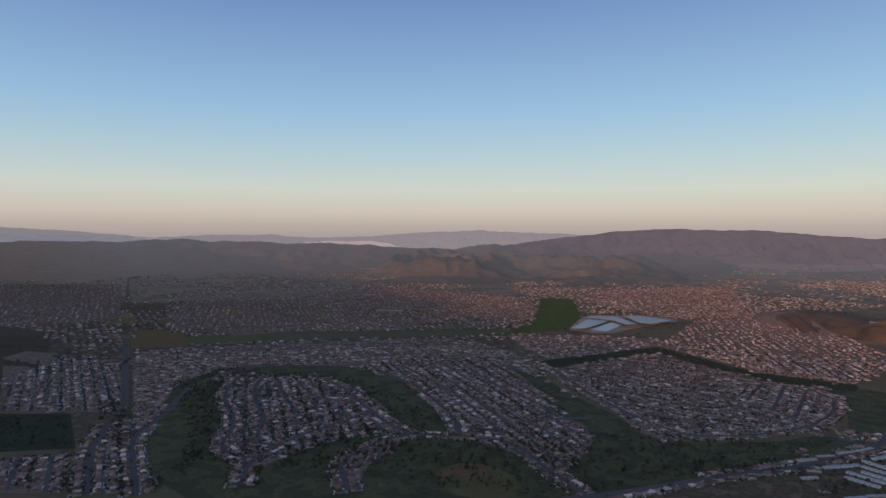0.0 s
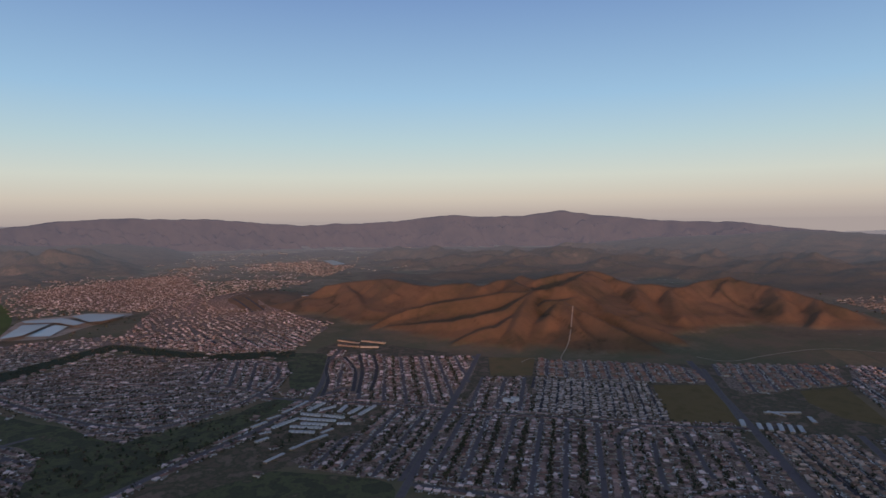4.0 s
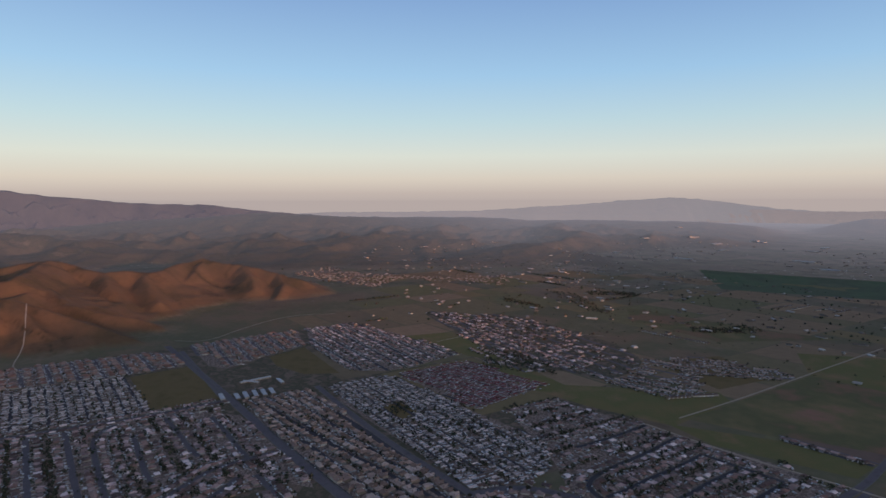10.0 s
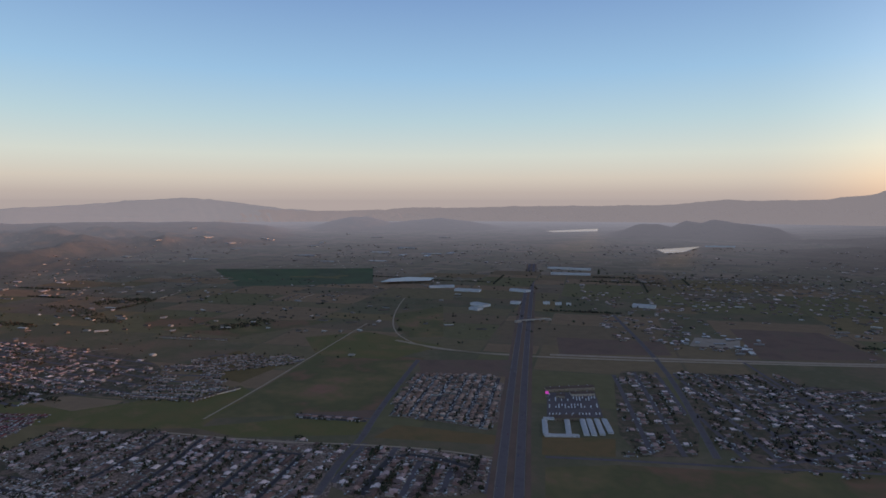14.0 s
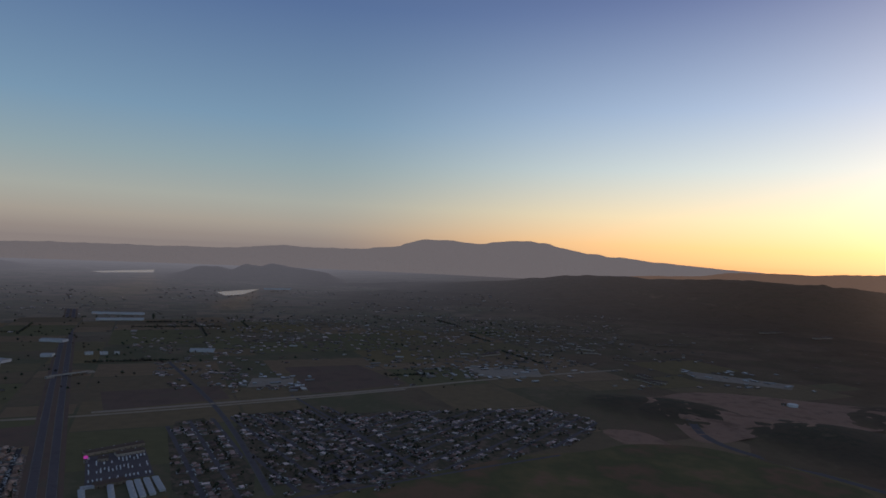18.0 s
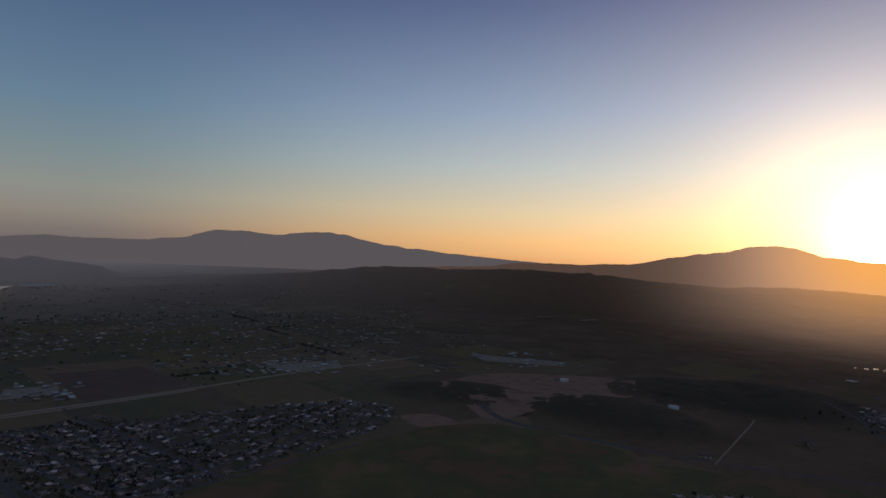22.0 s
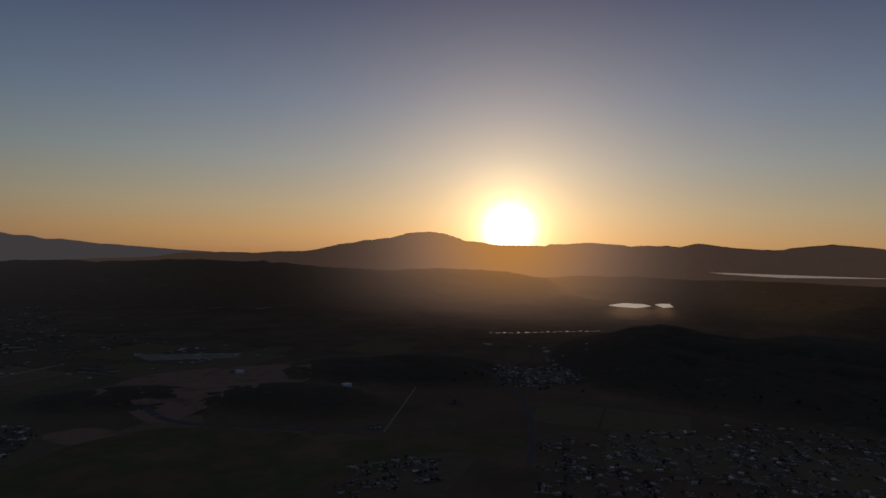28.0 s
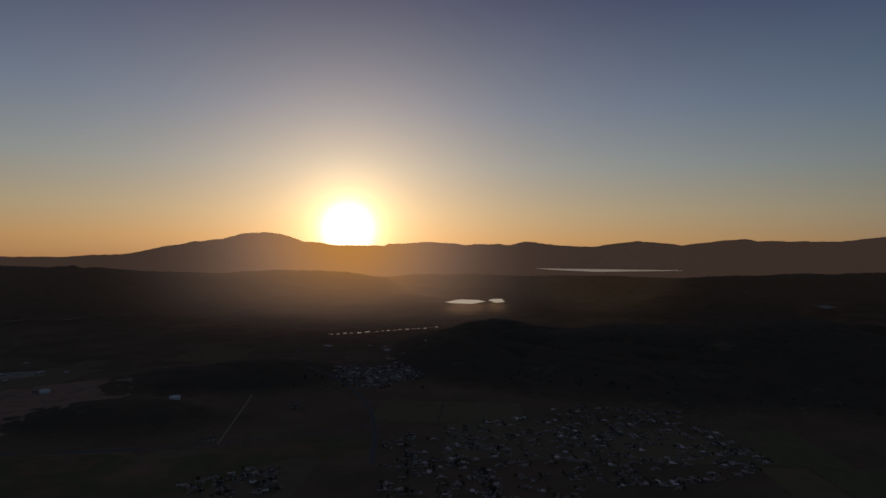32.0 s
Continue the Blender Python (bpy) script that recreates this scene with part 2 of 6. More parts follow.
M = dict(
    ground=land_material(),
    yard=material("yards_of_gravel_and_lawn", [(0.0833, 0.0602, 0.0468), (0.2842, 0.188, 0.144), (0.1078, 0.0827, 0.0576), (0.4508, 0.3102, 0.2448), (0.147, 0.1015, 0.0792), (0.3332, 0.2303, 0.18)], 0.13, detail_scale=0.5),
    lots=material("dry_lots_and_paddocks", [(0.1153, 0.0844, 0.0573), (0.1812, 0.1238, 0.0819), (0.0988, 0.0874, 0.0491), (0.2471, 0.1631, 0.1147), (0.1236, 0.0801, 0.0614)], 0.03, detail_scale=0.25),
    fairway=material("golf_rough_and_fairway", [(0.0544, 0.0508, 0.0331), (0.0932, 0.0927, 0.0469), (0.0776, 0.0702, 0.0427), (0.132, 0.1316, 0.058), (0.0963, 0.0823, 0.0497), (0.2174, 0.1615, 0.0938)], 0.022, detail_scale=0.16),
    grass=material("cut_grass", [(0.1663, 0.1158, 0.0411), (0.1971, 0.1305, 0.0538), (0.14, 0.1008, 0.0354)], 0.02),
    meadow=material("spring_meadow", [(0.2265, 0.1598, 0.0673), (0.1694, 0.1531, 0.0575), (0.2952, 0.1769, 0.0921)], 0.008, detail_scale=0.1, rough=0.95, specular=0.12),
    crop=material("green_crop", [(0.1721, 0.1431, 0.0689), (0.2553, 0.1473, 0.09), (0.1527, 0.1389, 0.0651), (0.222, 0.1684, 0.0804), (0.3276, 0.1726, 0.1148)], 0.0045, detail_scale=0.03, rough=0.95, specular=0.08),
    # cooler green than crop: haze over the far field put into its colour
    hazed_crop=material("young_green_crop", [(0.0975, 0.1353, 0.0713), (0.1275, 0.1551, 0.0868), (0.1125, 0.1287, 0.0775), (0.15, 0.1584, 0.0992)], 0.004, detail_scale=0.03, rough=0.95, specular=0.08),
    pasture=material("watered_pasture", [(0.075, 0.1096, 0.0362), (0.1071, 0.1378, 0.0465), (0.0893, 0.0984, 0.0388)], 0.01, detail_scale=0.1, rough=0.95, specular=0.08),
    drygrass=material("dry_grass", [(0.1899, 0.1363, 0.0616), (0.2384, 0.1496, 0.0674), (0.1599, 0.1305, 0.0558)], 0.015, rough=0.95, specular=0.12),
    scrub=material("creek_scrub", [(0.03, 0.04, 0.02), (0.06, 0.065, 0.035), (0.045, 0.05, 0.025)], 0.03),
    soil=material("ploughed_soil", [(0.1653, 0.1119, 0.0833), (0.2208, 0.1398, 0.103), (0.1861, 0.1398, 0.0935)], 0.012, rough=0.95, specular=0.12),
    graded=material("graded_earth", [(0.3091, 0.1752, 0.117), (0.4167, 0.2467, 0.1704), (0.2163, 0.1298, 0.088)], 0.012, detail_scale=0.08, rough=0.95, specular=0.12),
    sand=material("pale_earth", [(0.34, 0.27, 0.21), (0.42, 0.34, 0.27), (0.27, 0.21, 0.16)], 0.03),
    channel=material("grassy_channel", [(0.13, 0.131, 0.054), (0.16, 0.147, 0.072), (0.11, 0.126, 0.048)], 0.01),
    asphalt=material("worn_asphalt", [(0.1291, 0.1079, 0.1088), (0.1783, 0.1495, 0.1513), (0.1478, 0.1218, 0.1237)], 0.05, rough=0.95, specular=0.04),
    street=material("dark_street_asphalt", [(0.077, 0.0672, 0.069), (0.1012, 0.0885, 0.0897), (0.088, 0.0762, 0.0805)], 0.05, rough=0.95, specular=0.04),
    pavement=material("grey_pavement", [(0.151, 0.135, 0.114), (0.215, 0.188, 0.157)], 0.1),
    concrete=material("pale_concrete", [(0.375, 0.326, 0.283), (0.501, 0.439, 0.373), (0.306, 0.263, 0.225)], 0.1),
    dirt=material("dirt_track", [(0.3816, 0.2893, 0.2055), (0.485, 0.3763, 0.2796)], 0.05),
    wall=material("stucco_walls", [(0.3264, 0.291, 0.2412), (0.2452, 0.2023, 0.1635), (0.4245, 0.3967, 0.3507), (0.2122, 0.1781, 0.1396), (0.3102, 0.2753, 0.2412)], spread="island"),
    roof_grey=material("shingle_roofs", [(0.1379, 0.0895, 0.0773), (0.257, 0.1715, 0.1479), (0.3749, 0.2522, 0.2137), (0.1972, 0.1173, 0.0954), (0.5124, 0.3415, 0.2959), (0.1675, 0.1077, 0.0904), (0.315, 0.1789, 0.1398), (0.9, 0.7162, 0.6575), (0.2853, 0.1961, 0.1726), (0.4137, 0.2611, 0.2137), (0.6706, 0.4731, 0.4274)], 1.0, spread="island", detail_scale=0.6),
    roof_tile=material("clay_tile_roofs", [(0.305, 0.148, 0.105), (0.373, 0.205, 0.14), (0.271, 0.171, 0.129), (0.429, 0.274, 0.211), (0.339, 0.228, 0.187)], 1.0, spread="island", detail_scale=0.6),
    roof_tan=material("tan_tile_roofs", [(0.2825, 0.1781, 0.1303), (0.3673, 0.2353, 0.1744), (0.2331, 0.1463, 0.107), (0.4379, 0.2989, 0.2267), (0.3108, 0.2035, 0.157), (0.5651, 0.407, 0.3256)], 1.0, spread="island", detail_scale=0.6),
    roof_red=material("red_roofs", [(0.219, 0.059, 0.059), (0.2786, 0.0831, 0.0787), (0.1696, 0.059, 0.0629), (0.2491, 0.1182, 0.1176)], 1.0, spread="island", detail_scale=0.6),
    roof_white=material("white_metal_roofs", [(0.62, 0.608, 0.595), (0.78, 0.764, 0.749), (0.5, 0.49, 0.49), (0.36, 0.353, 0.355), (0.7, 0.676, 0.643)], 1.0, spread="island", rough=0.6, detail_scale=0.5),
    roof_pale=material("mixed_pale_roofs", [(0.121, 0.103, 0.0886), (0.24, 0.206, 0.176), (0.0837, 0.0704, 0.0585), (0.409, 0.357, 0.315), (0.157, 0.108, 0.0831), (0.108, 0.0866, 0.0737), (0.62, 0.589, 0.533)], 1.0, spread="island", detail_scale=0.5),
    roof_mobile=material("pale_metal_roofs", [(0.4716, 0.3674, 0.3216), (0.1572, 0.1135, 0.094), (0.7336, 0.5727, 0.4948), (0.262, 0.1945, 0.1633), (0.1178, 0.0811, 0.0653), (0.5764, 0.443, 0.3859), (0.3538, 0.2701, 0.2327), (0.8383, 0.6591, 0.574), (0.1966, 0.1297, 0.1039)], 1.0, spread="island", rough=0.6, detail_scale=0.5),
    one_wall=material("house_stucco", [(0.4048, 0.328, 0.2432), (0.304, 0.228, 0.1648), (0.5264, 0.4472, 0.3536), (0.2632, 0.2008, 0.1408)], 0.4, spread="object"),
    one_grey=material("house_shingles", [(0.1379, 0.0895, 0.0773), (0.257, 0.1715, 0.1479), (0.3749, 0.2522, 0.2137), (0.1972, 0.1173, 0.0954), (0.5124, 0.3415, 0.2959), (0.1675, 0.1077, 0.0904), (0.315, 0.1789, 0.1398), (0.9, 0.7162, 0.6575), (0.2853, 0.1961, 0.1726), (0.4137, 0.2611, 0.2137), (0.6706, 0.4731, 0.4274)], 0.5, spread="object", detail_scale=0.6, bump=0.05, bump_scale=3),
    one_tan=material("house_tan_tiles", [(0.2616, 0.168, 0.1277), (0.3401, 0.222, 0.171), (0.2158, 0.138, 0.1049), (0.4055, 0.282, 0.2223), (0.2878, 0.192, 0.1539), (0.5232, 0.384, 0.3192)], 0.5, spread="object", detail_scale=0.6, bump=0.05, bump_scale=3),
    one_mobile=material("trailer_roof_metal", [(0.4716, 0.3674, 0.3216), (0.1572, 0.1135, 0.094), (0.7336, 0.5727, 0.4948), (0.262, 0.1945, 0.1633), (0.1178, 0.0811, 0.0653), (0.5764, 0.443, 0.3859), (0.3538, 0.2701, 0.2327), (0.8383, 0.6591, 0.574), (0.1966, 0.1297, 0.1039)], 0.5, spread="object", rough=0.6),
    door=material("painted_garage_door", [(0.66, 0.64, 0.60), (0.45, 0.40, 0.35), (0.72, 0.71, 0.69)], 0.5, spread="object", rough=0.6),
    glass=material("window_glass", [(0.03, 0.035, 0.04), (0.045, 0.05, 0.055)], 0.5, rough=0.08, specular=0.6),
    leaf=material("evergreen_foliage", [(0.0375, 0.0484, 0.0268), (0.066, 0.074, 0.042), (0.085, 0.088, 0.05), (0.0525, 0.066, 0.034), (0.092, 0.064, 0.044), (0.045, 0.041, 0.028), (0.11, 0.082, 0.06)], 0.4, spread="island"),
    leaf_autumn=material("dry_foliage", [(0.15, 0.0943, 0.064), (0.12, 0.087, 0.056), (0.18, 0.116, 0.08)], 0.4, spread="island"),
    bark=material("bark", [(0.09, 0.065, 0.045), (0.12, 0.09, 0.06)], 1.5, bump=0.03, bump_scale=8),
    white=material("white_painted_metal", [(0.76, 0.76, 0.75), (0.68, 0.68, 0.67)], 0.1, rough=0.5),
    paint=material("car_paint", [(0.75, 0.75, 0.75), (0.05, 0.05, 0.055), (0.35, 0.36, 0.37), (0.30, 0.03, 0.03), (0.6, 0.6, 0.58), (0.05, 0.08, 0.18)], 0.3, spread="object", rough=0.3, specular=0.5),
    rubber=material("tyre_rubber", [(0.02, 0.02, 0.02), (0.03, 0.03, 0.03)], 2.0),
    magenta=material("magenta_sign_panel", [(0.7, 0.05, 0.45), (0.8, 0.1, 0.55)], 0.3, glow_colour=(0.9, 0.1, 0.6), glow_strength=0.5),
    # haze painted into the ranges' tint and emission; range_dusk adds sun glare
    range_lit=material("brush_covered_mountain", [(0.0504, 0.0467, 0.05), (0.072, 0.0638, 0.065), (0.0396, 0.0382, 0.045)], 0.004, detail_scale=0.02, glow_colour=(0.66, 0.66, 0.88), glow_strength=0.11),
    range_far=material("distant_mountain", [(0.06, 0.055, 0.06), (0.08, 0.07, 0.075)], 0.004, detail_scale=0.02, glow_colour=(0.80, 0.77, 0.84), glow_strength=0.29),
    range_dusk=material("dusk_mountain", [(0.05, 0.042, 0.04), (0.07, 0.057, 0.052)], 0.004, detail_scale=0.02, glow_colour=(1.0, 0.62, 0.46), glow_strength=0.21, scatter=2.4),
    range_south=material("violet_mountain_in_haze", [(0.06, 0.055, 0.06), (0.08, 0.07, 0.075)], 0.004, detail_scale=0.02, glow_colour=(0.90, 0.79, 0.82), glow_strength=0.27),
    parcel=material("patchwork_of_fields", [(0.2497, 0.1749, 0.098), (0.2199, 0.1674, 0.0895), (0.2786, 0.1861, 0.1101), (0.1953, 0.1636, 0.0806), (0.2385, 0.1721, 0.0845), (0.3011, 0.2002, 0.1204), (0.2261, 0.1579, 0.0937)], 0.05, spread="island", detail_scale=0.03, rough=0.95, specular=0.12),
    # fog's scattered light painted as emission
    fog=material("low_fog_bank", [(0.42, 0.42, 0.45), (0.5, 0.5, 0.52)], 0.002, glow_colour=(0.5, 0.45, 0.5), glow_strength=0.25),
)


def water_material(name, colour, rough, metal=0.35, painted_sheen=0.0):
    m = bpy.data.materials.new(name)
    m.use_nodes = True
    t = Nodes(m.node_tree)
    p = t.add("ShaderNodeBsdfPrincipled")
    p.inputs["Base Color"].default_value, p.inputs["Roughness"].default_value, p.inputs["IOR"].default_value = (*colour, 1), rough, 1.4
    p.inputs["Specular IOR Level"].default_value, p.inputs["Metallic"].default_value = 0.8, metal
    # reflected sky and sun added as emission
    p.inputs["Emission Color"].default_value, p.inputs["Emission Strength"].default_value = (1.0, 0.84, 0.64, 1), painted_sheen
    b = t.add("ShaderNodeBump")
    b.inputs["Strength"].default_value, b.inputs["Distance"].default_value = 0.12, 0.1
    t.put(b.inputs["Height"], t.noise(t.add("ShaderNodeTexCoord").outputs["Object"], 0.4, 3))
    t.put(p.inputs["Normal"], b.outputs[0])
    t.put(t.add("ShaderNodeOutputMaterial").inputs[0], p.outputs[0])
    return m


# pond: reflected sky put into a pale base colour
M["pond_water"] = water_material("turbid_pond_water", (0.68, 0.83, 0.82), 0.2, 0.05)
# emission stands in for sky and sun reflections the near ranges would block
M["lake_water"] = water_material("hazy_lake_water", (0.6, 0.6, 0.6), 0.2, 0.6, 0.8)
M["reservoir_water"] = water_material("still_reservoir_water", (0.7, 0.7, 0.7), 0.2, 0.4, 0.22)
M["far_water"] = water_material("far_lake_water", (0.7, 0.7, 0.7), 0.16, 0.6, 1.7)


# ---- the lie of the land ----
FLAT = 2600.0
REACH = 2250.0


def squeeze(d):
    """How much nearer the eye a place d metres off is drawn in; 1 within FLAT."""
    d = np.maximum(np.asarray(d, float), 1.0)
    r = np.where(d <= FLAT, d, FLAT + REACH * (1 - np.exp(-(np.maximum(d, FLAT) - FLAT) / REACH)))
    return r / d


def warp(p):
    """Draws far country in towards the eye along its lines of sight, so that the valley ends within five kilometres."""
    p = np.asarray(p, float).reshape(-1, 3)
    s = squeeze(np.hypot(p[:, 0], p[:, 1]))[:, None]
    return np.array(EYE) + s * (p - np.array(EYE))


def lattice(ix, iy, seed):
    n = np.sin(ix * 127.1 + iy * 311.7 + seed * 74.7) * 43758.5453
    return n - np.floor(n)


def vnoise(x, y, seed=0):
    ix, iy = np.floor(x), np.floor(y)
    fx, fy = x - ix, y - iy
    fx, fy = fx * fx * (3 - 2 * fx), fy * fy * (3 - 2 * fy)
    a, b = lattice(ix, iy, seed), lattice(ix + 1, iy, seed)
    c, d = lattice(ix, iy + 1, seed), lattice(ix + 1, iy + 1, seed)
    return a + (b - a) * fx + (c - a) * fy + (a - b - c + d) * fx * fy


def fbm(x, y, octaves=4, seed=0):
    total, amp, norm = 0, 1.0, 0
    for i in range(octaves):
        total = total + amp * vnoise(x * 2 ** i, y * 2 ** i, seed + i)
        norm += amp
        amp *= 0.5
    return total / norm


def ridged(x, y, octaves=4, seed=0):
    total, amp, norm = 0, 1.0, 0
    for i in range(octaves):
        total = total + amp * (1 - abs(2 * vnoise(x * 2 ** i, y * 2 ** i, seed + i) - 1))
        norm += amp
        amp *= 0.5
    return total / norm


# hills: azimuth, distance, height, radius across the line of sight, radius along it
HILLS = [
    (31, 3750, 50, 200, 300),
    (237.5, 2775, 42, 195, 330), (240.5, 3075, 129, 255, 495), (246, 2970, 102, 225, 495), (251.7, 3075, 132, 255, 540), (257.5, 3075, 138, 285, 570),
    (263, 3225, 156, 285, 570), (267.5, 3375, 150, 285, 570), (272.5, 3225, 129, 315, 570), (279, 3300, 135, 360, 570), (287, 3300, 120, 390, 570),
    (217.3, 2400, 40.5, 285, 195), (220.8, 2460, 36, 195, 195), (207.5, 1965, 31.5, 165, 135), (193.5, 2055, 22.5, 195, 135), (205, 1995, 19.5, 165, 120),
    (210.5, 1890, 27, 135, 135), (310, 3000, 90, 600, 600),
]

# crests of the eastern hill: its ridges, the spurs that run down from them, and the flanks
EAST_CRESTS = [
    [(2875, 1620, 185), (2361, 1454, 160), (2329, 1516, 145), (2266, 1543, 135), (2222, 1689, 122), (2119, 1745, 108), (2048, 1820, 95), (1991, 1904, 78), (1920, 1970, 58), (1833, 2014, 30), (1715, 1988, 6)],
    [(2210, 1532, 128), (2019, 1512, 88), (1904, 1572, 66), (1837, 1638, 50), (1803, 1729, 40), (1790, 1841, 25), (1759, 1936, 10)],
    [(2006, 1454, 75), (1846, 1421, 48), (1816, 1455, 42), (1761, 1480, 28), (1687, 1497, 8)],
    [(2040, 2726, 110), (2155, 2675, 125), (2192, 2522, 140), (2228, 2466, 145), (2184, 2262, 140), (2184, 2083, 130), (2251, 2041, 138), (2302, 1951, 142), (2261, 1831, 135), (2432, 1876, 150), (2469, 1828, 155), (2375, 1702, 145), (2292, 1602, 135)],
]
EAST_SPURS = [
    [(2831, 1595, 189), (2788, 1683, 174), (2730, 1742, 164), (2631, 1789, 142), (2706, 1937, 151)],
    [(2201, 2484, 140), (2079, 2246, 100), (2075, 2156, 75), (2074, 2069, 50)],
    [(2130, 2709, 122), (2007, 2436, 80), (1903, 2256, 45), (1788, 2152, 15)],
    [(2875, 1620, 185), (2867, 1520, 170), (2839, 1428, 143), (2823, 1359, 132), (2863, 1286, 138), (2869, 1198, 128), (2891, 1162, 121), (3071, 1155, 135), (3210, 1125, 144), (3287, 1069, 157), (3262, 964, 130), (3248, 865, 124), (3159, 690, 92), (3095, 532, 60), (3064, 442, 10)],
    [(2177, 1419, 115), (2174, 1354, 113), (2142, 1273, 100), (2096, 1174, 80), (2045, 1056, 57), (2020, 955, 35), (1996, 858, 6)],
]
EAST_FLANKS = [
    [(2468, 1422, 124), (2271, 1221, 81), (2232, 1127, 65), (2206, 1042, 50), (2219, 953, 36), (2189, 876, 14)],
    [(2831, 1595, 189), (2535, 1460, 141), (2320, 1377, 114), (2172, 1360, 113)],
    [(2172, 1360, 113), (2013, 1314, 75), (1924, 1277, 30)],
    [(2234, 1535, 132), (1975, 1420, 77), (1841, 1355, 42), (1739, 1255, 6)],
    [(2174, 1354, 113), (1978, 1159, 56), (1926, 1100, 8)],
    [(3287, 1069, 157), (3059, 1051, 100), (2902, 1048, 55)],
    [(3248, 865, 124), (3071, 774, 85), (2945, 728, 45)],
    [(3141, 657, 86), (3004, 606, 55), (2882, 603, 22)],
    [(2823, 1359, 132), (2643, 1245, 95), (2523, 1136, 50)],
    [(2869, 1198, 128), (2689, 1110, 80), (2536, 1008, 40)],
]


def slope_lines(x, y):
    """Round spurs between thin gullies that run down towards the valley: the spurs' rise, and how deep in a gully."""
    x, y = np.asarray(x, float), np.asarray(y, float)
    arc, d = np.arctan2(x, y) * 2900, np.hypot(x, y)
    bend = 1.3 * (fbm(x / 420, y / 420, 3, 41) - 0.5)
    rise, cut = 0, 0
    for wide, long, weight, seed in ((520, 1300, 1.0, 11), (210, 600, 0.4, 17), (80, 260, 0.15, 29)):
        n = abs(2 * vnoise((arc + 0.35 * d) / wide + bend, d / long + bend, seed) - 1)
        rise = rise + weight * (1 - np.exp(-2.2 * n))
        cut = np.maximum(cut, weight ** 0.5 * np.exp(-(n / 0.06) ** 2))
    return rise / 1.6, cut


def bearing(x, y):
    return np.degrees(np.arctan2(x, y)) % 360


def sector(az, start, end, soft=12.0):
    """1 between two bearings, fading out to both sides."""
    half = ((end - start) % 360) / 2
    off = np.abs((az - start - half + 180) % 360 - 180)
    return np.clip((half + soft - off) / soft, 0, 1)


def eastern_hill(x, y):
    """Sharp crests with straight flanks that meet in gullies."""
    wob = 0.82 + 0.36 * fbm(x / 130, y / 130, 3, 71)
    best, mass = np.full(np.shape(x), -60.0), np.full(np.shape(x), -60.0)
    for line in EAST_CRESTS + EAST_SPURS + EAST_FLANKS:
        for (ax, ay, az_), (bx, by, bz) in zip(line, line[1:]):
            dx, dy = bx - ax, by - ay
            t = np.clip(((x - ax) * dx + (y - ay) * dy) / (dx * dx + dy * dy), 0, 1)
            off = np.hypot(x - ax - t * dx, y - ay - t * dy)
            best = np.maximum(best, az_ + (bz - az_) * t - 0.58 * wob * (np.sqrt(off * off + 70) - 8))
            mass = np.maximum(mass, 0.8 * (az_ + (bz - az_) * t) - 0.25 * wob * off - 6)
    best = np.maximum(best, mass)
    apron = 10 * np.exp(-((np.hypot(x - 2350, y - 1500) / 900) ** 2))
    return np.maximum(best, 0) + apron * np.clip(best / 20 + 1, 0, 1)


# far crests: bearing and elevation of the skyline from the eye, distance, half width
LOW_HILLS = [(312.0, -1.2), (321.9, -0.79), (327.4, -0.71), (330.7, -0.78), (334.4, -0.61), (337.4, -0.58), (340.0, -0.73), (343.3, -0.74), (346.1, -1.0), (349.1, -0.86), (356.1, -1.18), (361.3, -1.49), (364.9, -0.86), (366.9, -1.22), (369.5, -0.96), (371.5, -1.45), (375.0, -1.7), (380.0, -1.6), (386.0, -2.3)]
MESA = [(56.0, -2.6), (65.0, -1.7), (69.1, -1.46), (73.1, -1.29), (78.2, -1.07), (83.3, -1.4), (89.5, -1.57), (92.9, -1.47), (97.7, -1.61), (101.0, -1.83), (105.4, -1.8), (109.5, -1.85), (115.7, -1.89), (122.0, -2.5)]
ISLAND_HILLS = [(122.0, -2.6), (125.0, -1.95), (127.0, -1.42), (128.5, -1.5), (130.5, -2.0), (133.0, -1.8), (135.0, -1.6), (137.5, -1.9), (142.0, -2.6)]
LAKE_HILLS = [(148.2, -3.22), (149.5, -2.8), (152.0, -2.18), (154.1, -1.99), (155.3, -2.27), (156.4, -1.75), (157.7, -1.94), (158.7, -1.61), (161.1, -1.97), (163.5, -2.27), (166.0, -3.12)]
DARK_RIDGE = [(164.6, -3.59), (174.3, -2.72), (179.9, -2.14), (184.9, -1.52), (188.8, -1.31), (192.2, -1.38), (198.8, -1.08), (204.9, -1.07), (209.1, -1.42), (215.0, -1.7), (219.0, -1.5), (223.0, -1.35), (227.0, -1.6), (233.0, -2.4)]
SHORE_HILLS = [(226.0, -2.3), (233.0, -1.7), (238.0, -1.6), (243.0, -1.75), (248.0, -1.6), (256.0, -1.7), (262.0, -1.3), (270.0, -1.0), (280.0, -0.8), (292.0, -0.9), (304.0, -1.6)]
FAR_CRESTS = [(LOW_HILLS, 9300, 1500), (MESA, 9200, 1700), (ISLAND_HILLS, 10500, 900), (LAKE_HILLS, 8600, 900), (DARK_RIDGE, 7800, 1700), (SHORE_HILLS, 9800, 1300)]
# relief flattened along sight lines so that waters show from the camera: bearing, half width, nearest and farthest
# reach of the level ground
OPEN_REACHES = [(37.0, 4.0, 4300, 8200), (156.3, 4.5, 4000, 7600), (147.5, 3.0, 6500, 9600), (238.8, 3.5, 3600, 6800), (266.8, 1.6, 5500, 7600), (229.0, 5.5, 3200, 4600)]


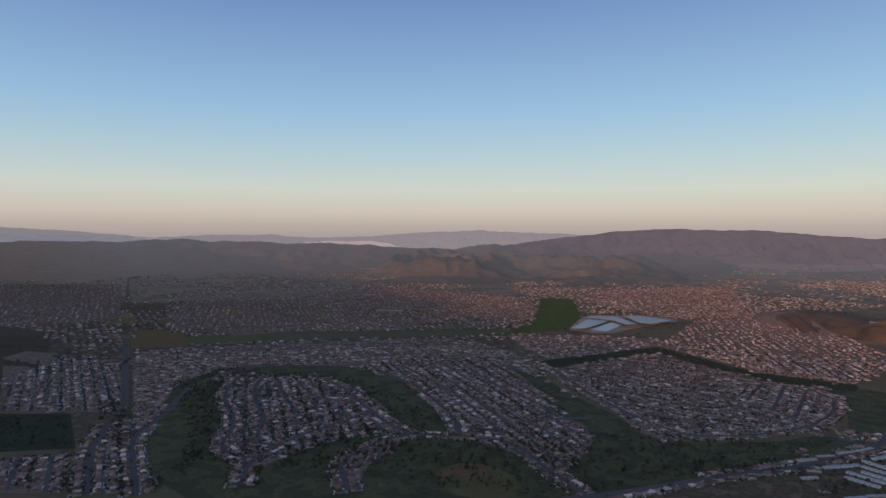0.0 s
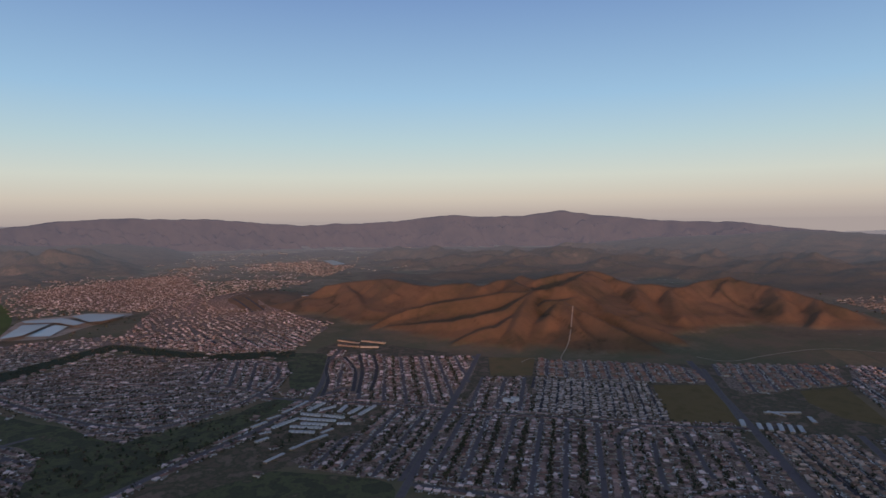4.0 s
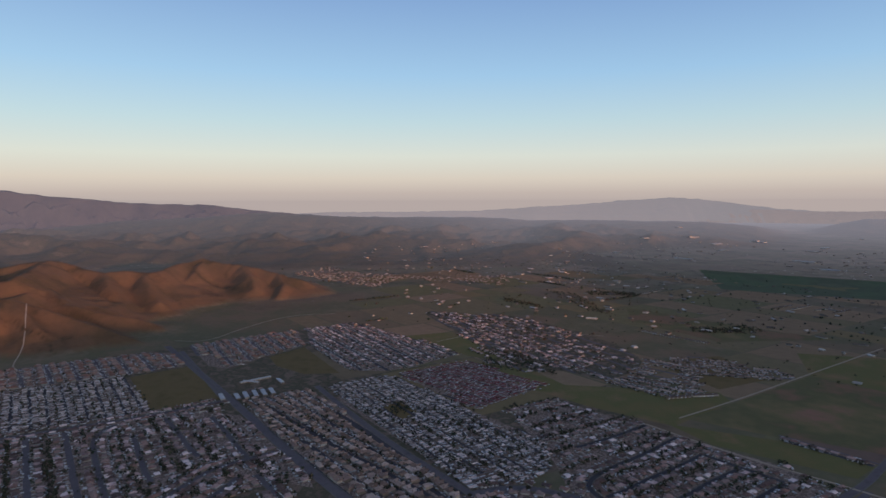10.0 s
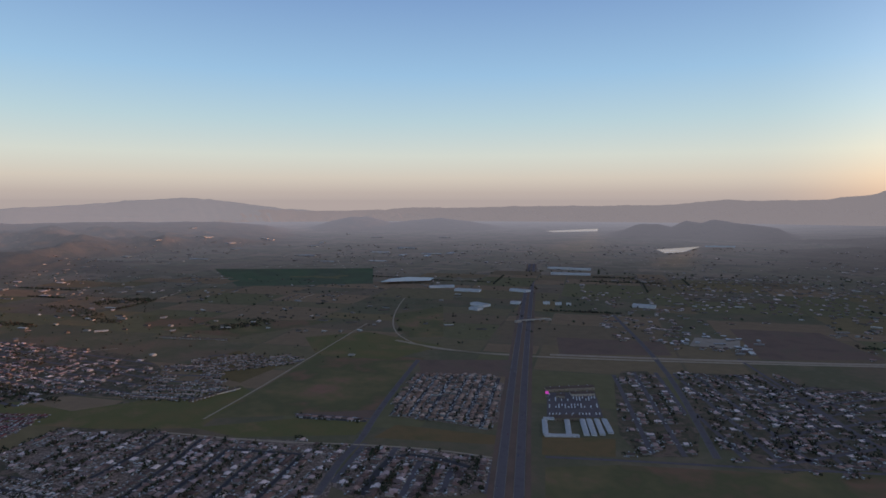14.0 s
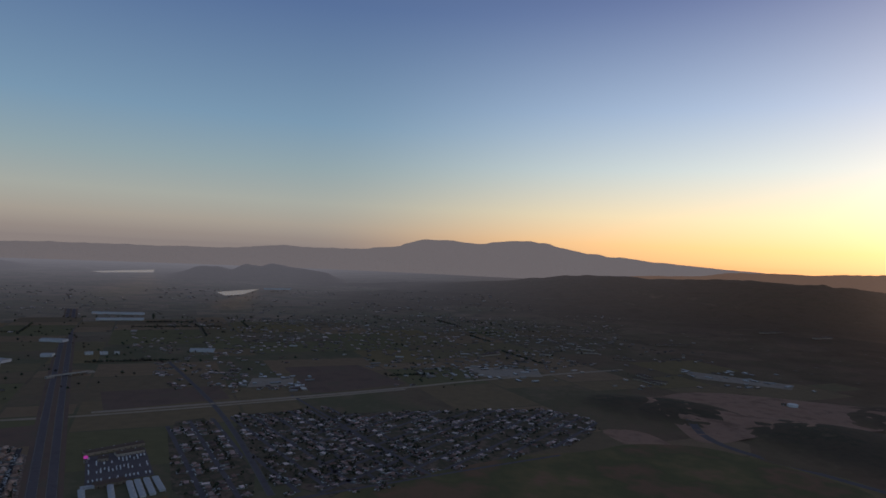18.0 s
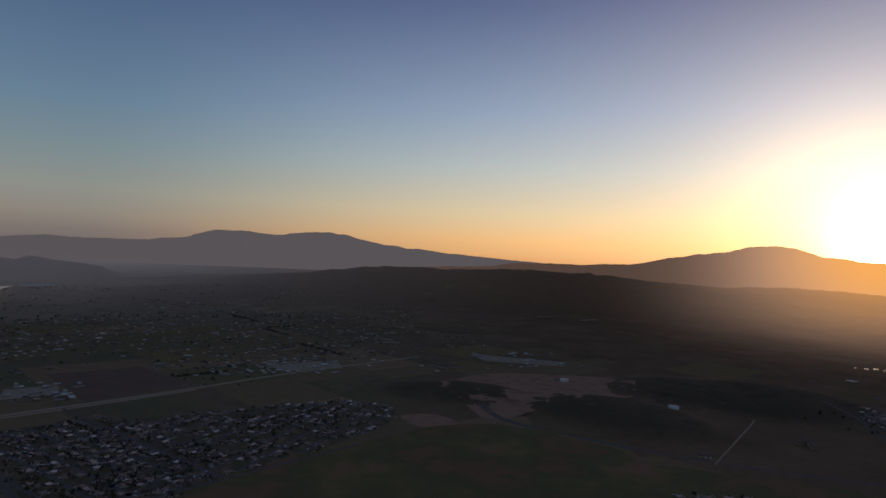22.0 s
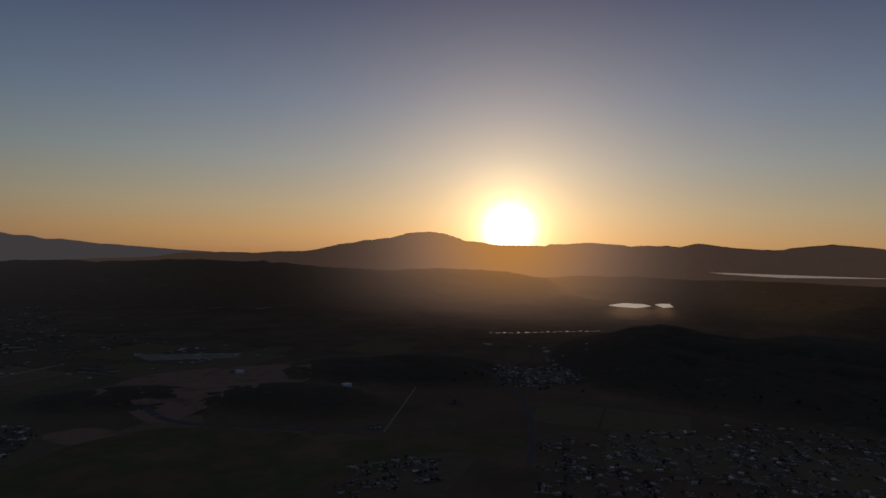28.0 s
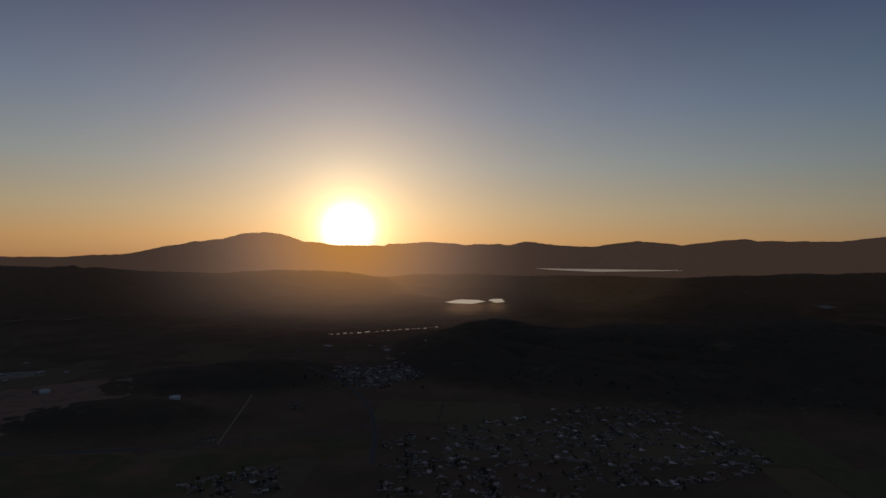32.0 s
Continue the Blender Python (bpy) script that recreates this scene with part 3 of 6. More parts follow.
def far_relief(x, y):
    """Rolling hills and crests of the country beyond the valley."""
    d, az = np.hypot(x, y), bearing(x, y)
    lumps = ridged(x / 1000, y / 1000, 5, 83) - 0.5
    fine = ridged(x / 420, y / 420, 4, 91)
    swell = 520 * sector(az, 356, 17, 5) * np.clip((d - 5300) / 900, 0, 1) + 260 * sector(az, 318, 350) * np.clip((d - 6800) / 1500, 0, 1) + 360 * sector(az, 42, 112) + 150 * sector(az, 172, 300)
    z = swell * np.clip(lumps, 0, 1) * np.clip((d - 4000) / 2200, 0, 1) * np.clip((10500 - d) / 2500, 0, 1) * (0.75 + 0.5 * fine)
    for line, d0, wide in FAR_CRESTS:
        a0, a1 = line[0][0], line[-1][0]
        u = (az - a0) % 360 + a0
        el = np.interp(u, [p[0] for p in line], [p[1] for p in line])
        ends = np.clip(np.minimum(u - a0, a1 - u) / 2.5, 0, 1)
        top = np.maximum(EYE[2] + d0 * np.tan(np.radians(el)), 0) * ends * (u <= a1)
        p = np.exp(-(((d - d0) / wide) ** 2))
        z = np.maximum(z, top * p * (1 - 1.25 * (1 - p) * (1 - fine)) + top * p * 0.22 * (ridged(x / 420, y / 420, 4, 97) - 0.62))
    for mid, half, d0, d1 in OPEN_REACHES:
        off = np.abs((az - mid + 180) % 360 - 180)
        z = z * (1 - np.clip(1.6 - off / half, 0, 1) * np.clip((d - d0 + 500) / 500, 0, 1) * np.clip((d1 + 700 - d) / 700, 0, 1))
    return z


def height(x, y):
    x, y = np.asarray(x, float), np.asarray(y, float)
    keep = np.zeros(np.shape(x))
    rise, cut = slope_lines(x, y)
    for az, dist, h, across, along in HILLS:
        a = radians(az)
        u = x * math.sin(a) + y * math.cos(a) - dist
        v = x * math.cos(a) - y * math.sin(a)
        keep = keep + (h * np.exp(-0.5 * ((u / along) ** 2 + (v / across) ** 2) ** 1.2)) ** 4
    keep = keep ** 0.25
    west = np.maximum(keep * (0.82 + 0.40 * rise) + np.clip(keep / 70, 0, 1) * (10 * (rise - 0.4) - 5 * cut) - 2.5, 0)
    west = west * np.clip(west / 10, 0, 1)
    near_hill = (x > 1350) & (x < 3900) & (y > 150) & (y < 3400)
    if near_hill.any():
        ex, ey = x[near_hill], y[near_hill]
        east = eastern_hill(ex, ey)
        east = east + np.clip(east / 40, 0, 1) * (5 * (rise[near_hill] - 0.45) - 4.5 * cut[near_hill] + 9 * (ridged(ex / 95, ey / 95, 3, 73) - 0.62))
        west = west.copy()
        west[near_hill] = np.maximum(west[near_hill], east)
    return np.maximum(west, far_relief(x, y))


RINGS = np.concatenate([np.arange(0, 1800, 150.0)[1:], np.arange(1800, 3800, 16.0), np.geomspace(3820, 13500, 130)])
SPOKES = 1440


def land_table():
    az = np.linspace(0, 2 * math.pi, SPOKES, endpoint=False)
    d, a = np.meshgrid(RINGS, az, indexing="ij")
    x, y = d * np.sin(a), d * np.cos(a)
    return x, y, height(x, y)


LAND = land_table()
LAND_Z = LAND[2].tolist()
RING_LIST = RINGS.tolist()


def ground_z(x, y):
    """The land's height at one place, from the table."""
    d = math.hypot(x, y)
    if d < 1800:
        return 0.0
    i = min(len(RING_LIST) - 2, int(np.searchsorted(RINGS, d, 'right')) - 1)
    f = min(1.0, (d - RING_LIST[i]) / (RING_LIST[i + 1] - RING_LIST[i]))
    s = (math.atan2(x, y) / (2 * math.pi) % 1.0) * SPOKES
    j = int(s) % SPOKES
    g, k = s - int(s), (j + 1) % SPOKES
    a, b = LAND_Z[i], LAND_Z[i + 1]
    return (a[j] * (1 - g) + a[k] * g) * (1 - f) + (b[j] * (1 - g) + b[k] * g) * f


def link_mesh(name, verts, faces, mats, face_mats=None, parent=None, smooth=False, label="", kind="", category="", group=""):
    me = bpy.data.meshes.new(name)
    me.from_pydata([tuple(v) for v in verts], [], faces)
    for m in mats:
        me.materials.append(m)
    if face_mats is not None:
        me.polygons.foreach_set("material_index", np.asarray(face_mats, np.int32))
    if smooth:
        me.polygons.foreach_set("use_smooth", np.ones(len(me.polygons), bool))
    me.update()
    ob = new(name, me)
    if parent is not None:
        ob.parent = parent
    return tagged(ob, label, category, group, kind)


def build_ground():
    rings, n = RINGS, SPOKES
    x, y, z = LAND
    v = warp(np.stack([x.ravel(), y.ravel(), z.ravel()], -1))
    v = np.vstack([[0, 0, 0], v])
    i, j = np.meshgrid(np.arange(len(rings) - 1), np.arange(n), indexing="ij")
    k = (j + 1) % n
    quads = np.stack([1 + i * n + j, 1 + i * n + k, 1 + (i + 1) * n + k, 1 + (i + 1) * n + j], -1).reshape(-1, 4)
    faces = [(0, 1 + (j + 1) % n, 1 + j) for j in range(n)] + [tuple(q) for q in quads.tolist()]
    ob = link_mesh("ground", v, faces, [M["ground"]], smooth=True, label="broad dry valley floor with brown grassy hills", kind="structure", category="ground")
    d, az = np.hypot(x, y), bearing(x, y)
    rise, cut = slope_lines(x, y)
    grassy = sector(az, 22, 118, 8) * np.clip((4300 - d) / 700, 0, 1)
    # haze: share of painted haze, by distance and more to the south-east
    facts = dict(
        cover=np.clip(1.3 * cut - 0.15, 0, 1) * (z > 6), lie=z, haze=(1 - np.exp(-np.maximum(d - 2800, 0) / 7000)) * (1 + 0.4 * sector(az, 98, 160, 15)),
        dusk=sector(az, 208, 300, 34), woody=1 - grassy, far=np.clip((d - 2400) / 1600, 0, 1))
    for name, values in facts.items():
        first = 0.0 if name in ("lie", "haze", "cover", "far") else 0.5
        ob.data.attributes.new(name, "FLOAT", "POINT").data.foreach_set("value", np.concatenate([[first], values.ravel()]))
    spot = np.vstack([[0, 0, 0], np.stack([x.ravel(), y.ravel(), z.ravel()], -1)]) / 1000
    ob.data.attributes.new("place", "FLOAT_VECTOR", "POINT").data.foreach_set("vector", spot.ravel())
    # the far country is drawn in towards the eye, yet takes the light by its true slopes
    zd = np.gradient(z, rings, axis=0)
    za = (np.roll(z, -1, 1) - np.roll(z, 1, 1)) / (4 * math.pi / n) / d
    sa, ca = np.sin(np.radians(az)), np.cos(np.radians(az))
    slope = np.stack([-(zd * sa + za * ca), -(zd * ca - za * sa), np.ones_like(z)], -1).reshape(-1, 3)
    slope = np.vstack([[0, 0, 1], slope / np.linalg.norm(slope, axis=1)[:, None]])
    ob.data.normals_split_custom_set_from_vertices(slope.tolist())


build_ground()


def inside(poly, x, y):
    x, y = np.asarray(x, float), np.asarray(y, float)
    c = np.zeros(x.shape, bool)
    p = np.asarray(poly, float)
    for (x0, y0), (x1, y1) in zip(p, np.roll(p, -1, 0)):
        c ^= ((y0 > y) != (y1 > y)) & (x < (x1 - x0) * (y - y0) / (y1 - y0 + 1e-9) + x0)
    return c


def rounded(poly, times=2):
    """Cuts the corners of a plot, so that its edge runs softly."""
    p = np.asarray(poly, float)
    for _ in range(times):
        q = np.roll(p, -1, 0)
        p = np.stack([0.8 * p + 0.2 * q, 0.2 * p + 0.8 * q], 1).reshape(-1, 2)
    return p


def shelf(spots):
    """Lays far water level, as wide as it shows from the eye."""
    eye = np.array(EYE, float)
    ways = spots - eye
    return eye + ways * ((spots[:, 2].max() - eye[2]) / ways[:, 2])[:, None]


def drape(name, poly, mat, lift, label, category, step=120.0, kind="structure", level=False):
    """A patch of ground cover that follows the land."""
    bm = bmesh.new()
    vs = [bm.verts.new((x, y, 0)) for x, y in poly]
    edges = [bm.edges.new((a, b)) for a, b in zip(vs, vs[1:] + vs[:1])]
    bmesh.ops.triangle_fill(bm, use_beauty=True, edges=edges)
    for _ in range(6):
        long = [e for e in bm.edges if e.calc_length() > max(step, 0.06 * math.hypot(*e.verts[0].co[:2]))]
        if not long or len(bm.faces) > 4000:
            break
        bmesh.ops.subdivide_edges(bm, edges=long, cuts=1)
        bmesh.ops.triangulate(bm, faces=bm.faces[:])
    co = np.array([v.co for v in bm.verts])
    z = height(co[:, 0], co[:, 1])
    z = (np.full(len(z), z.max() + 3.0) if level and z.max() > 0 else z) + lift + 0.0006 * np.maximum(np.hypot(co[:, 0], co[:, 1]) - 2500, 0)
    spots = warp(np.stack([co[:, 0], co[:, 1], z], -1))
    if level and np.hypot(co[:, 0], co[:, 1]).min() > 3000:
        spots = shelf(spots)
    for v, p in zip(bm.verts, spots):
        v.co = p
    bmesh.ops.recalc_face_normals(bm, faces=bm.faces[:])
    me = bpy.data.meshes.new(name)
    bm.to_mesh(me)
    bm.free()
    if len(me.polygons) and sum(p.normal.z * p.area for p in me.polygons) < 0:
        me.flip_normals()
    me.materials.append(mat)
    return tagged(new(name, me), label, category, "", kind)


def resample(points, step):
    p = np.asarray(points, float)
    for _ in range(2):
        if len(p) > 2:
            q, r = p[:-1], p[1:]
            mid = np.stack([0.75 * q + 0.25 * r, 0.25 * q + 0.75 * r], 1).reshape(-1, 2)
            p = np.vstack([p[:1], mid[1:-1], p[-1:]])
    out = [p[0]]
    for a, b in zip(p, p[1:]):
        n = max(1, int(np.hypot(*(b - a)) / step))
        out += [a + (b - a) * i / n for i in range(1, n + 1)]
    return np.array(out)


def strip(points, width, lift, step=30.0, offset=0.0):
    """The corners and faces of a band that follows a line over the land."""
    p = resample(points, step)
    t = np.gradient(p, axis=0)
    t /= np.linalg.norm(t, axis=1)[:, None] + 1e-9
    nrm = np.stack([-t[:, 1], t[:, 0]], -1)
    rows = []
    for s in (-0.5, 0.5):
        q = p + nrm * (offset + s * width)
        rows.append(np.column_stack([q, height(q[:, 0], q[:, 1]) + lift]))
    v = warp(np.stack(rows, 1).reshape(-1, 3))
    f = [(2 * i, 2 * i + 2, 2 * i + 3, 2 * i + 1) for i in range(len(p) - 1)]
    return v, [q[::-1] for q in f]

# ---- plan: places in metres from the point below the eye ----
ROADS = [
    ('creek_track',5,[(2358,-2164),(1963,-1701),(1664,-1422),(1467,-1321),(1310,-1315),(1117,-1436)]),
    ('farm_track',4,[(1979,-81),(2157,-296),(2024,-639)]),
    ('golf_loop_west',10,[(-621,1963),(-620,1841),(-581,1688),(-503,1527),(-470,1411),(-465,1332),(-431,1271),(-380,1244)]),
    ('golf_loop_middle',10,[(-550,1924),(-530,1778),(-468,1620),(-422,1511),(-404,1382),(-379,1331),(-342,1321)]),
    ('golf_lane',9,[(-492,1907),(-420,1704),(-363,1579)]),
    ('golf_lane_two',9,[(-428,1899),(-363,1749),(-293,1677),(-233,1680)]),
    ('golf_lane',9,[(-410,1486),(-341,1531),(-262,1610),(-198,1687)]),
    ('golf_rim',11,[(-360,1929),(-283,1824),(-209,1658),(-124,1479),(-65,1396)]),
    ('golf_diagonal',10,[(-354,1110),(-373,1219),(-350,1295),(-309,1385),(-241,1479),(-170,1574)]),
    ('golf_south_loop',10,[(-158,1086),(-190,1196),(-182,1252),(-137,1338),(-73,1387)]),
    ('golf_spine',10,[(-74,1392),(48,1385),(162,1351),(210,1175),(264,1049)]),
    ('golf_arc_one',10,[(-243,2138),(-74,1853),(6,1638),(41,1495),(44,1399)]),
    ('golf_arc_two',10,[(-124,2122),(29,1802),(104,1553),(143,1400)]),
    ('golf_arc_three',10,[(-33,2174),(127,1736),(184,1536),(230,1448),(301,1424)]),
    ('golf_arc_four',10,[(82,2140),(161,1871),(213,1769),(285,1594),(324,1484)]),
    ('golf_cross',10,[(179,1487),(281,1516),(374,1529)]),
    ('middle_rim',10,[(381,2056),(421,1765),(486,1525),(555,1386),(693,1389),(857,1449),(991,1561),(1083,1702),(1079,1803)]),
    ('middle_diagonal',9,[(443,2159),(683,1829),(853,1620),(892,1438)]),
    ('middle_lane',9,[(978,1882),(835,1688)]),
    ('middle_lane',9,[(1029,1853),(859,1599)]),
    ('middle_lane',9,[(1061,1795),(875,1526)]),
    ('middle_row',9,[(515,2102),(801,2000),(930,1866),(1029,1853)]),
    ('middle_row',9,[(438,1613),(569,1678),(715,1617)]),
    ('curve_street',10,[(1280,1701),(1157,1560),(1065,1422),(967,1324)]),
    ('curve_street',10,[(1303,1650),(1210,1475),(1051,1299)]),
    ('curve_street',10,[(1360,1643),(1205,1439),(1045,1271)]),
    ('curve_street',10,[(1383,1595),(1257,1432),(1087,1266)]),
    ('north_avenue',15,[(-2819,5677),(-1363,2729),(-816,1619)]),
    ('golf_parkway',11,[(-521,1074),(-642,1300),(-677,1391),(-679,1552),(-733,1826),(-671,2095),(-353,2235)]),
    ('west_street',12,[(-607,1074),(-724,1300),(-778,1474)]),
    ('south_boulevard',14,[(212,1052),(276,1065),(437,1123),(550,1163),(717,1209),(936,1323),(1060,1340)]),
    ('park_road',12,[(936,1323),(1066,1447),(1224,1635),(1369,1758)]),
    ('east_avenue',13,[(1627,1338),(1193,1058),(905,875),(688,735)]),
    ('collector',12,[(846,1456),(919,1316),(1046,1110),(1126,933),(1235,729),(1320,551),(1413,423),(1498,341)]),
    ('grid_cross',10,[(731,770),(793,639),(819,548),(853,409),(923,337)]),
    ('hill_road',11,[(1897,692),(1413,423)]),
    ('wide_avenue',17,[(1969,762),(1440,423),(1087,210),(906,89)]),
    ('tan_tract_loop',9,[(1366,317),(1137,150),(1047,70),(922,-29)]),
    ('tan_tract_loop_two',9,[(1311,161),(1139,57),(1022,-28),(929,-75)]),
    ('park_edge_road',12,[(1516,233),(1182,68),(925,-92)]),
    ('curve_road',14,[(927,-83),(955,-166),(901,-263),(853,-302)]),
    ('south_avenue',11,[(790,-523),(868,-621),(922,-713),(991,-795),(1120,-969),(1277,-1190)]),
    ('dirt_road',5,[(1239,-550),(1340,-719),(1520,-994),(1798,-1421)]),
    ('tract_street',11,[(741,-572),(833,-707),(752,-753),(693,-762)]),
    ('field_road',6,[(1209,-469),(1038,-578),(900,-696),(775,-783),(663,-831)]),
    ('loop_street',8,[(1136,-501),(1070,-421),(1021,-349),(979,-295),(946,-275),(910,-279),(871,-308),(843,-333)]),
    ('loop_street',8,[(1054,-512),(999,-437),(964,-380),(923,-326),(908,-294)]),
    ('loop_street',8,[(996,-552),(951,-479),(893,-401),(845,-339)]),
    ('loop_street',8,[(936,-590),(878,-503),(821,-420)]),
    ('loop_street',8,[(1054,-512),(996,-552),(940,-592)]),
    ('loop_street',8,[(1203,-466),(1153,-393),(1110,-322),(1101,-298)]),
    ('bend_street',8,[(1272,598),(1228,612),(1171,597),(1092,553),(982,488),(883,429),(832,399)]),
    ('bend_street',8,[(1209,539),(1124,493),(1033,443),(1000,421)]),
    ('bend_street',8,[(1302,514),(1219,457),(1131,404),(1099,378)]),
    ('bend_street',8,[(1305,421),(1209,360),(1125,313),(1083,287)]),
    ('bend_street',8,[(1112,249),(1082,290),(1056,326),(1018,351),(965,368),(919,390),(882,418)]),
    ('bend_street',8,[(1010,286),(965,298),(924,314),(890,340),(849,370)]),
    ('bend_street',8,[(1018,258),(969,226),(924,198),(888,177)]),
    ('farm_row_lane',6,[(1135,-700),(1060,-752),(985,-800)]),
    ('frontage_road',9,[(659,-796),(904,-1121),(1090,-1375)]),
    ('canal_road',14,[(1513,-1310),(1305,-1332),(1128,-1410),(869,-1594),(570,-1829),(323,-2033)]),
    ('straight_road',11,[(1245,-2210),(737,-1598),(408,-1093)]),
    ('diagonal_road',9,[(640,-1840),(483,-1658),(325,-1473),(142,-1270)]),
    ('edge_road',9,[(626,-888),(524,-969),(389,-1069),(187,-1226),(24,-1352),(-133,-1468)]),
    ('canal_far',20,[(1048,-1503),(778,-1698),(354,-2028),(69,-2298),(-483,-2698)]),
    ('graded_road',20,[(-527,-1858),(-531,-1668),(-663,-1527),(-793,-1394)]),
    ('west_curve',11,[(-1673,-1762),(-1640,-1543),(-1484,-1301),(-1269,-1077),(-1041,-893)]),
    ('west_cross',9,[(-625,-1612),(-774,-1399),(-1059,-1203),(-1282,-1096)]),
    ('construction_road',4,[(-929,-1276),(-1313,-1631)]),
]
FIELDS = [
    ('park_green','grass',[(1338,67),(1384,35),(1313,-16),(1261,17)]),
    ('golf_west','fairway',[(-717,2027),(-784,1908),(-739,1727),(-647,1408),(-534,1160),(-386,1114),(-473,1262),(-505,1390),(-527,1530),(-625,1750),(-663,1906)]),
    ('golf_south','fairway',[(-138,1083),(-144,1190),(-101,1302),(-38,1343),(157,1306),(173,1150),(59,1248),(4,1201),(23,1063)]),
    ('golf_north','fairway',[(-725,2083),(-552,2141),(-291,2107),(-155,2008),(-73,1829),(10,1508),(0,1433),(-49,1434),(-125,1611),(-216,1848),(-345,1979),(-543,2015),(-676,1991)]),
    ('golf_lower','fairway',[(-333,1108),(-314,1212),(-270,1317),(-171,1500),(-120,1434),(-190,1314),(-217,1240),(-216,1153),(-185,1089)]),
    ('golf_bare','crop',[(23,1063),(-15,1174),(59,1237),(145,1163),(137,1048)]),
    ('golf_creek','fairway',[(242,2119),(345,1926),(361,1705),(438,1575),(466,1373),(548,1321),(669,1305),(839,1402),(950,1341),(759,1267),(599,1202),(526,1188),(418,1119),(277,1047),(267,1221),(342,1361),(343,1482),(289,1557),(288,1806)]),
    ('golf_park','fairway',[(1112,2004),(1200,1870),(1308,1747),(1151,1561),(1000,1397),(943,1405),(965,1470),(1120,1697),(1118,1825)]),
    ('creek_strip','scrub',[(367,2217),(872,2500),(1029,2039),(1251,1861),(1200,1785),(976,1935),(827,2374),(385,2093)]),
    ('pond_meadow','pasture',[(700,4410),(943,4339),(788,3462),(617,2971),(447,2854),(257,2759),(340,2937),(471,3152),(593,3741)]),
    ('channel','channel',[(-1178,2699),(-498,2860),(92,2918),(327,2940),(315,2840),(111,2753),(-465,2674),(-1096,2510)]),
    ('brown_field','drygrass',[(-1428,2887),(-1182,2886),(-995,2483),(-1199,2436)]),
    ('dark_field','scrub',[(-1162,1545),(-917,1554),(-757,1301),(-955,1269)]),
    ('pond_bank','sand',[(599,2936),(812,3484),(997,3459),(1120,3478),(1291,3279),(1039,3066),(934,2996),(765,2815),(648,2879)]),
    ('school_field','grass',[(1620,724),(1733,593),(1428,434),(1344,561)]),
    ('sports_field','grass',[(1809,412),(1928,331),(1627,189),(1622,281),(1708,370)]),
    ('vacant_lot','drygrass',[(1606,1280),(1701,1161),(1497,1032),(1417,1121)]),
    ('triangle_meadow','meadow',[(2071,27),(2122,-138),(1690,-294),(1786,-163)]),
    ('long_meadow','meadow',[(1719,-172),(1636,-315),(1486,-372),(1403,-717),(1332,-711),(1194,-521),(1324,-384),(1476,-271)]),
    ('dark_green_field','crop',[(1529,-1026),(1281,-1221),(1021,-818),(1232,-564)]),
    ('strip_field','meadow',[(1207,-513),(1109,-684),(986,-778),(945,-717),(1096,-551)]),
    ('brown_patch','soil',[(1130,-710),(1023,-846),(988,-792),(1086,-721)]),
    ('field_one','grass',[(1680,-667),(1738,-885),(1499,-892),(1426,-728)]),
    ('field_two','drygrass',[(933,-807),(741,-912),(722,-872),(911,-731)]),
    ('field_three','soil',[(1277,-1190),(1090,-1375),(988,-1236),(1166,-1096)]),
    ('field_four','meadow',[(1756,-1128),(1681,-1328),(1348,-1362),(1334,-1134),(1525,-1017)]),
    ('field_five','crop',[(2566,-901),(2097,-1201),(1916,-1380),(1914,-971),(2267,-814)]),
    ('field_six','crop',[(1870,-1591),(1860,-1879),(1433,-1448),(1518,-1364)]),
    ('big_green_field','hazed_crop',[(3915,-1841),(3236,-2609),(2640,-2128),(3057,-1558)]),
    ('field_seven','soil',[(1168,-1711),(893,-1890),(790,-1746),(1031,-1526)]),
    ('field_eight','soil',[(817,-2251),(573,-2399),(338,-2120),(585,-1875)]),
    ('lot_field','drygrass',[(688,-965),(581,-1051),(538,-975),(636,-892)]),
    ('near_field','crop',[(601,-853),(514,-952),(383,-1051),(184,-1206),(127,-1179),(112,-1055),(483,-687)]),
    ('near_field_west','crop',[(329,-1110),(102,-1319),(-54,-1454),(-215,-1517),(-310,-1610),(-508,-1638),(-671,-1491),(-777,-1365),(-649,-1136),(276,-941)]),
    ('graded_earth','graded',[(-414,-2089),(-687,-2371),(-1268,-2248),(-1052,-1860),(-746,-1793),(-493,-1634),(-477,-1844)]),
    ('graded_pale','sand',[(-736,-2791),(-1126,-2600),(-1073,-2498),(-754,-2608)]),
    ('pale_yard','sand',[(157,-2525),(-126,-2566),(-141,-2416),(91,-2334)]),
    ('pale_yard_two','sand',[(844,-2031),(723,-2092),(680,-1972),(806,-1899)]),
    ('yard_three','graded',[(-238,-1723),(-376,-1746),(-449,-1549),(-353,-1502)]),
    ('west_field','crop',[(-544,-1396),(-1217,-1072),(-1030,-897),(-964,-1092),(-637,-1031),(-237,-1167)]),
]
